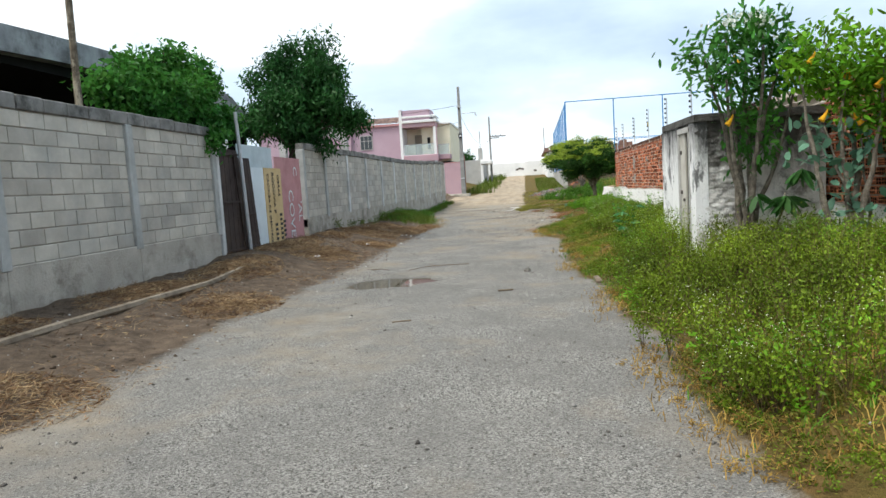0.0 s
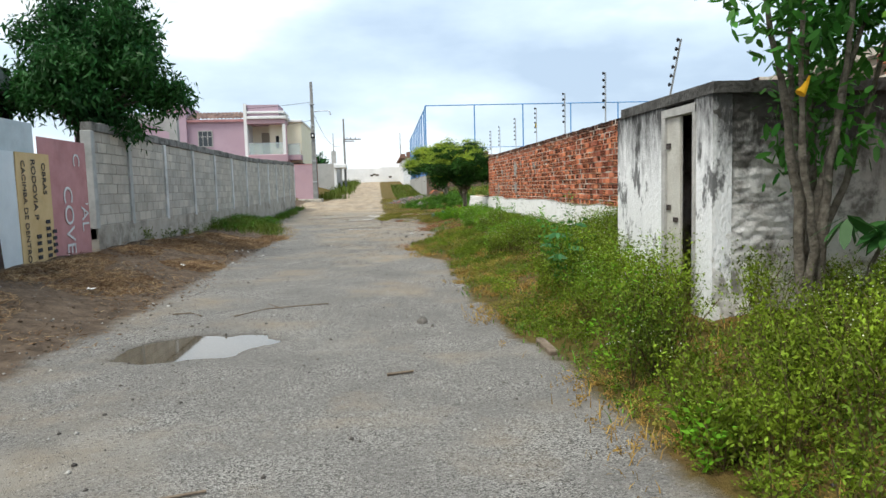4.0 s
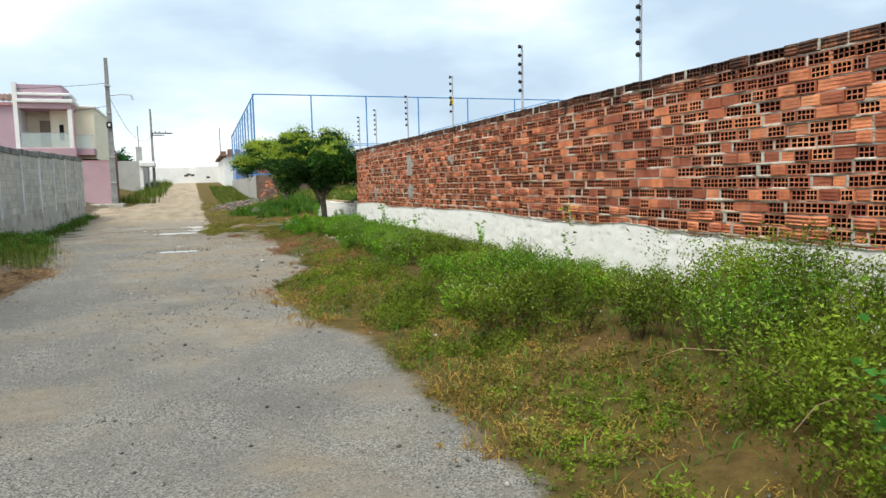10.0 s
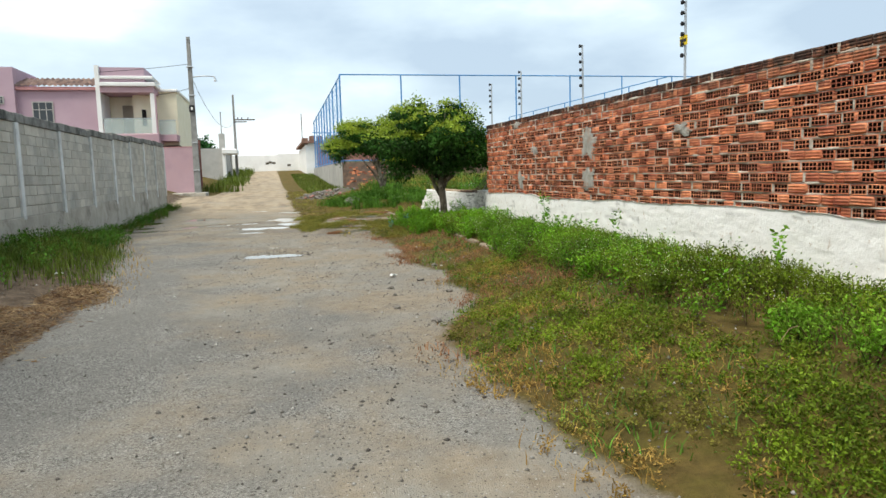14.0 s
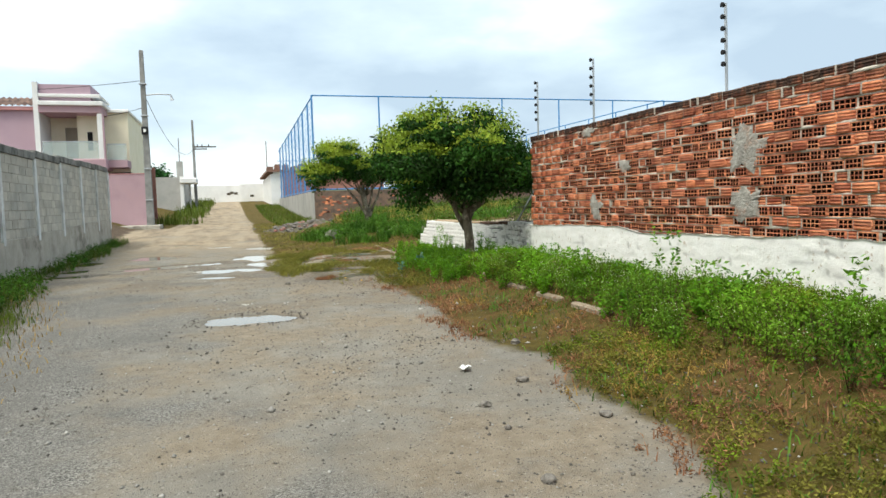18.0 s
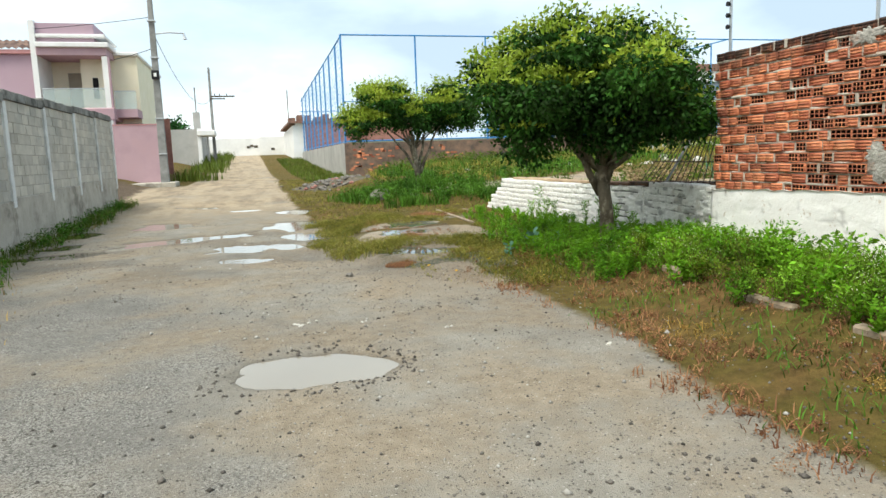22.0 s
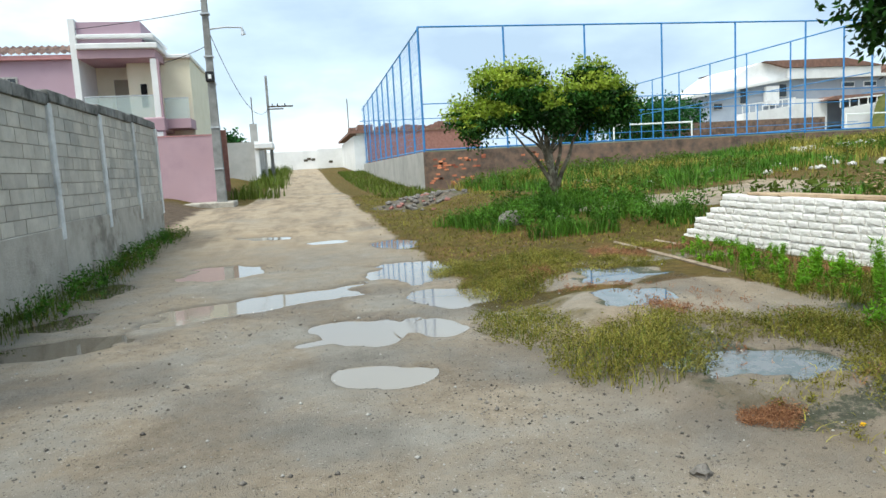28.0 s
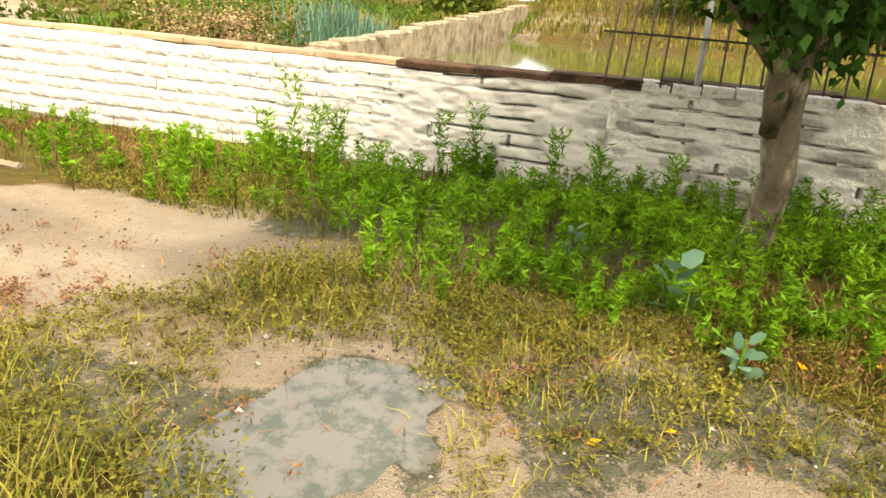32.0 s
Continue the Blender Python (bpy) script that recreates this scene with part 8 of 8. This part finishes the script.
px, py = scatter(16000, -6.4, -3.4, -2, 25, lambda x, y: smooth01(-0.35, 0.3, edge_l(y) - x) * smooth01(0.38, 0.62, vnoise(x, y, 0.8, 61)))
n = len(px)
C = np.stack([px, py, ground_z(px, py) + vr.uniform(0.0, 0.05, n)], 1)
D = unit(vr.normal(size=(n, 3)) * np.array([1, 1, 0.3]))
k = vr.uniform(0, 1, n) < 0.45
SV.append(leaf_quads(C[k], D[k], vr.uniform(0.03, 0.15, k.sum()), 0.006))
RV.append(leaf_quads(C[~k], D[~k], vr.uniform(0.03, 0.10, (~k).sum()), 0.011))
stuff("dead_weed_straw", merge(SV), M_STRAW, "pale straw of pulled-up dead weeds on the bank", "straw")
stuff("dead_weed_red", merge(RV), M_DEAD, "reddish brown wilted weeds heaped on the bank", "weeds")

# ---- the plot behind the low wall ----
px, py = scatter(64000, 3.7, 26, 35.7, 59.5, lambda x, y: (0.25 + 0.9 * vnoise(x, y, 1.6, 44)) * (1 - 0.95 * smooth01(2.8, 1.7, np.abs(y - 42.4 - 0.35 * (x - 5)))))
tall = (0.25 + 0.5 * vnoise(px, py, 2.2, 45)) * (1 - 0.6 * smooth01(47, 45, py) * smooth01(14, 11, px))
br = vnoise(px, py, 2.4, 46) > 0.62
stuff("field_grass", blades(px[~br], py[~br], tall[~br] * vr.uniform(0.5, 1.1, (~br).sum()), 0.014, 0.5), M_TALLG, "rank green grass on the plot behind the wall", "grass")
stuff("field_brush", blades(px[br], py[br], tall[br] * vr.uniform(0.5, 1.1, br.sum()), 0.014, 0.7), M_YGRASS, "brownish dry brush on the plot behind the wall", "brush")
px, py = scatter(1500, 4, 30, 36.5, 59.5, lambda x, y: (vnoise(x, y, 2.0, 47) > 0.55) * (np.abs(y - 42.4 - 0.35 * (x - 5)) > 2.0))
wq, C, t = weeds(px, py, vr.uniform(0.3, 0.8, len(px)), 45, 0.13, 0.6, 0.4)
stuff("field_weeds", wq, M_GRASS, "leafy weeds on the plot behind the wall", "weeds")
px, py = scatter(230, 6.5, 14, 35.8, 38.6, lambda x, y: 0.7 + 0 * x)
wq, C, t = weeds(px, py, vr.uniform(0.35, 0.7, len(px)), 70, 0.06, 0.6, 0.4)
stuff("pond_brush", wq, M_STRAW, "brown tangled brush beside the pond", "brush")
q = vr.normal(size=(700, 2)) * np.array([0.7, 0.35]) + np.array([10.2, 36.6])
stuff("reed_clump", blades(q[:, 0], q[:, 1], vr.uniform(0.7, 1.25, 700), 0.018, 0.25), M_GLAUC, "clump of blue-green reeds beside the pond", "reeds")

# far trees beyond the court
for i, (x, y, z, r) in enumerate(((36.0, 104.0, 3.0, 4.0), (41.0, 108.0, 3.0, 4.6), (46.5, 112.0, 3.5, 4.0), (-14.5, 88.0, 3.0, 2.0), (-10.0, 96.0, 3.4, 1.6), (32.0, 112.0, 3.5, 3.0))):
    ft = empty("distant_tree", x, y, 1.5, "distant dark green tree beyond the walls", "tree", "distant trees")
    bm = bmesh.new()
    tube(bm, [(x, y, 1.0), (x, y, z + r * 0.4)], [0.25, 0.12], 7)
    part("trunk", bm, M_BARKDARK, ft)
    P, D, L = lumps([(x, y, z + r * 0.55, r, r, r * 0.75), (x + r * 0.5, y, z + r * 0.9, r * 0.6, r * 0.6, r * 0.5), (x - r * 0.5, y, z + r * 0.75, r * 0.6, r * 0.6, r * 0.5)], 420, 8, 0.42, 0.5, 0.4)
    V, F = leaf_quads(P, D, L, L * 0.6, 0.1)
    raw("crown", V, F, M_NEEM, ft)
# bushes beyond the pond
for i, (x, y, r) in enumerate(((27.0, 30.0, 2.0), (31.0, 34.5, 2.4), (26.0, 24.0, 1.8), (33.0, 27.0, 2.8), (24.5, 38.5, 1.4))):
    z = float(ground_z(x, y))
    ft = empty("pond_bush", x, y, z, "rounded green bush beyond the pond", "bush", "bushes beyond the pond")
    bm = bmesh.new()
    tube(bm, [(x, y, z - 0.2), (x, y, z + r * 0.6)], [0.12, 0.06], 7)
    part("stem", bm, M_BARKDARK, ft)
    P, D, L = lumps([(x, y, z + r * 0.5, r, r, r * 0.6), (x + r * 0.5, y, z + r * 0.8, r * 0.6, r * 0.6, r * 0.4)], 330, 8, 0.26, 0.5, 0.4)
    V, F = leaf_quads(P, D, L, L * 0.5, 0.1)
    raw("foliage", V, F, M_GRASS, ft)
px, py = scatter(9000, 20, 34, 18, 40, lambda x, y: smooth01(20, 21.5, x) * (0.4 + vnoise(x, y, 2.0, 48)))
stuff("pond_far_grass", blades(px, py, vr.uniform(0.12, 0.4, len(px)), 0.025, 0.5), M_OLIVE, "short yellowish grass beyond the pond", "grass")


# ---- small clutter ----
cr = random.Random(21)
M_STONE = mat("dark_pebble", (0.06, 0.055, 0.05), (0.20, 0.18, 0.16), 20, 0.9, 0.4, 60, island=0.4)
M_GRIT = mat("grey_grit", (0.26, 0.25, 0.23), (0.42, 0.40, 0.37), 10, 0.9, 0.4, 50, island=0.3)
M_KERB = mat("dusty_kerb", (0.24, 0.185, 0.13), (0.38, 0.31, 0.235), 6, 0.95, 0.7, 40, stain=(0.13, 0.10, 0.06), stain_scale=5, stain_amt=0.6)
M_PALE = mat("pale_stone", (0.36, 0.34, 0.31), (0.52, 0.50, 0.46), 10, 0.9, 0.4, 50, island=0.2)
M_WOOD = mat("grey_stick", (0.12, 0.09, 0.065), (0.24, 0.19, 0.14), 12, 0.9, 0.4, 60)
M_PAPER = mat("white_litter", (0.70, 0.70, 0.68), (0.82, 0.82, 0.80), 6, 0.7, 0.2, 30)


def pebbles(name, xs, ys, sizes, material, label):
    n = len(xs)
    base = np.array([(1, 0, 0), (0, 1, 0), (-1, 0, 0), (0, -1, 0), (0, 0, 0.8), (0, 0, -0.6)], float)
    tri = np.array([(0, 1, 4), (1, 2, 4), (2, 3, 4), (3, 0, 4), (1, 0, 5), (2, 1, 5), (3, 2, 5), (0, 3, 5)])
    V = base[None] * sizes[:, None, None] * vr.uniform(0.6, 1.3, (n, 6, 1))
    a = vr.uniform(0, 6.28, n)
    c, s = np.cos(a)[:, None], np.sin(a)[:, None]
    X = V[:, :, 0] * c - V[:, :, 1] * s
    Y = V[:, :, 0] * s + V[:, :, 1] * c
    Z = V[:, :, 2] + ground_z(xs, ys)[:, None] + sizes[:, None] * 0.2
    W = np.stack([X + xs[:, None], Y + ys[:, None], Z], 2).reshape(-1, 3)
    F = (tri[None] + (np.arange(n) * 6)[:, None, None]).reshape(-1, 3)
    return tagged(raw(name, W, F, material), label, "stones", kind="stuff")


px, py = scatter(21000, -6, 1.5, -1, 40, lambda x, y: (0.15 + 0.85 * (vnoise(x, y, 0.9, 60) > 0.5)) * 1.0)
pebbles("dark_pebbles", px, py, vr.gamma(2.0, 0.0026, len(px)) + 0.0025, M_STONE, "dark loose gravel scattered over the road")
px, py = scatter(6000, -6, 2, -1, 40, lambda x, y: 0.6 + 0 * x)
pebbles("pale_pebbles", px, py, vr.gamma(2.0, 0.003, len(px)) + 0.003, M_GRIT, "pale loose gravel scattered over the road")
px, py = scatter(5200, -6.4, -3.5, 0, 25, lambda x, y: smooth01(-0.15, 0.5, edge_l(y) - x) * (0.25 + 0.75 * smooth01(0.4, 0.6, vnoise(x, y, 0.7, 67))))
pebbles("bank_clods", px, py, vr.gamma(1.4, 0.0055, len(px)) + 0.004, mat("crumbled_earth", (0.04, 0.03, 0.022), (0.20, 0.145, 0.10), 8, 0.95, 0.6, 50, island=0.4), "crumbled clods of dark earth on the bank")
px, py = scatter(15000, -3.6, 1.4, 17, 33, lambda x, y: (0.12 + 0.88 * smooth01(-3.0, -0.6, x)) * (0.2 + 0.8 * smooth01(0.4, 0.6, vnoise(x, y, 0.7, 64))))
pebbles("road_gravel", px, py, vr.gamma(2.0, 0.0022, len(px)) + 0.0025, M_STONE, "loose dark gravel strewn over the worn road")
px, py = scatter(1500, -3.2, 1.6, 17, 33, lambda x, y: 0.25 + 0.75 * (vnoise(x, y, 0.8, 65) > 0.5))
pebbles("road_chippings", px, py, vr.gamma(2.0, 0.003, len(px)) + 0.002, M_GRIT, "pale stone chippings strewn over the worn road")
px, py = scatter(5200, -2.6, 2.0, 29.2, 34.5, lambda x, y: 0.35 + 0.65 * (vnoise(x, y, 0.5, 66) > 0.5))
pebbles("dark_grit", px, py, vr.gamma(2.0, 0.0014, len(px)) + 0.0015, M_STONE, "dark grit and crumbs on the damp soil")
q = vr.normal(size=(60, 2)) * np.array([0.5, 0.25])
ring = vr.uniform(0, 6.28, 160)
pebbles("pothole_gravel", -1.9 + 0.72 * np.cos(ring) + vr.normal(scale=0.06, size=160), 27.25 + 0.5 * np.sin(ring) + vr.normal(scale=0.06, size=160), vr.uniform(0.006, 0.02, 160), M_STONE, "dark broken asphalt bits round the pothole")


def stones(name, pts, label, material, group, lift=None):
    for x, y, s in pts:
        bm = bmesh.new()
        bmesh.ops.create_icosphere(bm, subdivisions=2, radius=s)
        k = Vector((cr.uniform(0, 9), cr.uniform(0, 9), 0))
        for v in bm.verts:
            v.co *= 1 + 0.55 * noise.noise(v.co / s * 1.6 + k)
            v.co.z *= 0.65
        ob = link(name, bm, material)
        ob.matrix_basis = pose(x, y, float(ground_z(x, y)) + s * 0.25 + (lift(x, y) if lift else 0), 0, 0, cr.uniform(0, 360))
        tagged(ob, label, "stone", group)


# rubble by the court corner
hx_, hy_ = np.meshgrid(np.linspace(-1.4, 3.2, 47), np.linspace(48.9, 52.4, 36))
hr_ = ((hx_ - 0.9) / 1.5) ** 2 + ((hy_ - 50.6) / 1.1) ** 2
hz_ = ground_z(hx_, hy_) - 0.03 + np.exp(-1.6 * hr_) * (0.16 + 0.22 * vnoise(hx_, hy_, 0.35, 140)) + 0.05 * np.exp(-hr_) * vnoise(hx_, hy_, 0.13, 141) - 0.05 * smooth01(1.2, 1.8, hr_)
hi_ = np.arange(hx_.size).reshape(hx_.shape)
mound = raw("rubble_mound", np.stack([hx_.ravel(), hy_.ravel(), hz_.ravel()], 1), np.stack([hi_[:-1, :-1].ravel(), hi_[:-1, 1:].ravel(), hi_[1:, 1:].ravel(), hi_[1:, :-1].ravel()], 1),
            mat("debris_soil", (0.05, 0.042, 0.035), (0.20, 0.16, 0.125), 9, 0.95, 1.0, 20, stain=(0.06, 0.08, 0.025), stain_scale=3, stain_amt=0.7))
tagged(mound, "mound of dark soil and debris by the court wall", "debris")


def heap_z(x, y):
    r = ((x - 0.9) / 1.5) ** 2 + ((y - 50.6) / 1.1) ** 2
    return 0.24 * math.exp(-1.6 * r)


stones("rubble_stone", [(0.8 + cr.gauss(0, 0.75), 50.6 + cr.gauss(0, 0.8), cr.uniform(0.05, 0.13)) for _ in range(70)], "dark broken rubble stone heaped by the court wall", M_STONE, "rubble heap", heap_z)
stones("broken_brick", [(1.2 + cr.gauss(0, 0.9), 50.5 + cr.gauss(0, 0.8), cr.uniform(0.05, 0.1)) for _ in range(18)], "broken clay brick piece in the rubble heap", M_LATTICE, "rubble heap", heap_z)
stones("pale_rubble_stone", [(19.5 + cr.uniform(-1.6, 1.8), 54.0 + cr.uniform(-0.8, 0.8), cr.uniform(0.1, 0.28)) for _ in range(26)], "pale broken rubble stone on the plot", M_PALE, "pale rubble heap")
stones("field_stone", [(cr.uniform(5, 16), cr.uniform(47.2, 50), cr.uniform(0.07, 0.2)) for _ in range(16)], "pale loose stone in the grass", M_PALE, "stones in the grass")
stones("boulder", [(1.3, 41.6, 0.3), (2.1, 40.9, 0.12)], "grey rounded boulder in the tall grass", M_STONE, "boulders")
stones("kerb_debris", [(cr.uniform(-4.6, -3.6), cr.uniform(8, 24), cr.uniform(0.015, 0.032)) for _ in range(10)], "small pale stone at the road's left edge", M_PALE, "stones at the road edge")
stones("crushed_white_stone", [(-1.83 + cr.gauss(0, 0.07), 28.62 + cr.gauss(0, 0.05), cr.uniform(0.006, 0.02)) for k in range(12)] + [(-1.33, 28.5, 0.016), (-1.29, 28.53, 0.012), (-0.67, 28.0, 0.02), (-0.62, 28.03, 0.014), (0.33, 27.0, 0.02), (0.37, 27.04, 0.013), (-1.72, 28.75, 0.012)], "crushed pale stone bit on the road", M_PALE, "pale stone bits")
stones("asphalt_lump", [(-0.72, 9.98, 0.06), (0.1, 23.1, 0.05), (0.25, 22.1, 0.045), (-0.4, 22.6, 0.04), (-1.1, 31.0, 0.05), (0.6, 24.4, 0.05), (-0.3, 20.5, 0.05), (-0.55, 21.3, 0.04)], "dark lump of broken asphalt on the road", M_STONE, "asphalt lumps")


def stick(pts, r, label):
    bm = bmesh.new()
    P = [(x, y, float(ground_z(x, y)) + r + dz) for x, y, dz in pts]
    tube(bm, P, [r] * len(P), 6)
    return tagged(link("stick", bm, M_WOOD), label, "stick", "sticks on the road")


stick([(-2.8, 10.81, 0), (-2.5, 11.13, 0.02), (-2.18, 11.24, 0.02), (-1.79, 11.46, 0.0)], 0.007, "thin dry branch lying across the road")
stick([(-2.3, 11.12, 0.02), (-2.52, 11.45, 0.03)], 0.005, "short dry twig lying on the road")
stick([(-3.57, 11.13, 0), (-3.36, 11.12, 0.01), (-3.19, 10.93, 0)], 0.008, "bent dry stick lying on the road")
stick([(-1.1, 8.0, 0), (-0.9, 8.05, 0.005)], 0.012, "short dark stick lying on the asphalt")
stick([(-2.15, 6.1, 0), (-1.95, 6.15, 0.005)], 0.008, "short dry twig on the asphalt")
wood = boxpart("wood_scrap", M_WOOD, None, 0.22, 0.30, 8.35, 8.85, 0.02, 0.07, "", 0.01)
tagged(wood, "weathered wood scrap at the road edge", "wood")
for x, y in ((-4.9, 12.2), (-4.7, 15.6), (-5.9, 20.6), (-5.0, 25.2), (-0.2, 23.6), (0.75, 8.3)):
    bm = bmesh.new()
    bmesh.ops.create_grid(bm, x_segments=5, y_segments=5, size=0.04)
    for v in bm.verts:
        v.co.z = 0.03 * noise.noise(v.co * 25 + Vector((x, y, 0))) + 0.02
        v.co.x *= 1.5
    ob = link("litter_scrap", bm, M_PAPER)
    ob.modifiers.new("thick", "SOLIDIFY").thickness = 0.003
    ob.matrix_basis = pose(x, y, float(ground_z(x, y)) + 0.015, 0, 0, cr.uniform(0, 360))
    tagged(ob, "crumpled white litter scrap on the ground", "litter", "litter")
# kerb stones under the weeds
for k, (x, y, l) in enumerate(((1.85, 28.3, 0.5), (1.72, 26.9, 0.55), (1.62, 25.7, 0.6), (1.6, 24.7, 0.7))):
    kb = boxpart("kerb_stone", M_KERB, None, x - 0.05, x + 0.05, y - l / 2, y + l / 2, 0.0, float(ground_z(x, y)) + 0.045, "", 0.02)
    tagged(kb, "buried tan concrete kerb stone in the verge", "kerb", "kerb stones")
for (xa, ya), (xb, yb) in (((2.12, 38.6), (1.98, 35.3)), ((2.75, 38.4), (2.78, 37.7))):
    bm = bmesh.new()
    tube(bm, [(xa, ya, float(ground_z(xa, ya)) + 0.0), (xb, yb, float(ground_z(xb, yb)) + 0.01)], [0.035, 0.035], 6)
    tagged(link("kerb_edge", bm, M_KERB), "narrow tan concrete edging strip in the ground", "kerb", "kerb stones")
bm = bmesh.new()
pts = [(-5.45 + 0.08 * math.sin(y), y, float(ground_z(-5.45, y)) + 0.015) for y in (2.5, 4.0, 5.5, 7.0, 8.5, 10.0)]
tube(bm, pts, [0.045] * 6, 6)
tagged(link("kerb_edge", bm, mat("earthy_mortar", (0.16, 0.125, 0.09), (0.34, 0.28, 0.21), 5, 0.95, 0.8, 40)), "old earth-covered mortar edging along the bank", "kerb", "kerb stones")
# fallen yellow leaves
for x, y in ((0.6, 31.1), (0.75, 30.9), (0.45, 31.35), (1.2, 30.6), (0.0, 31.2), (0.95, 31.6), (1.3, 30.3), (0.2, 30.6)):
    V, F = leaf_quads(np.array([[x, y, float(ground_z(x, y)) + 0.02]]), unit(np.array([[cr.uniform(-1, 1), cr.uniform(-1, 1), 0.1]])), 0.055, 0.028, 0.2)
    ob = raw("fallen_leaf", V, F, M_YELLOW)
    tagged(ob, "fallen yellow leaf on the damp soil", "leaf", "fallen leaves")
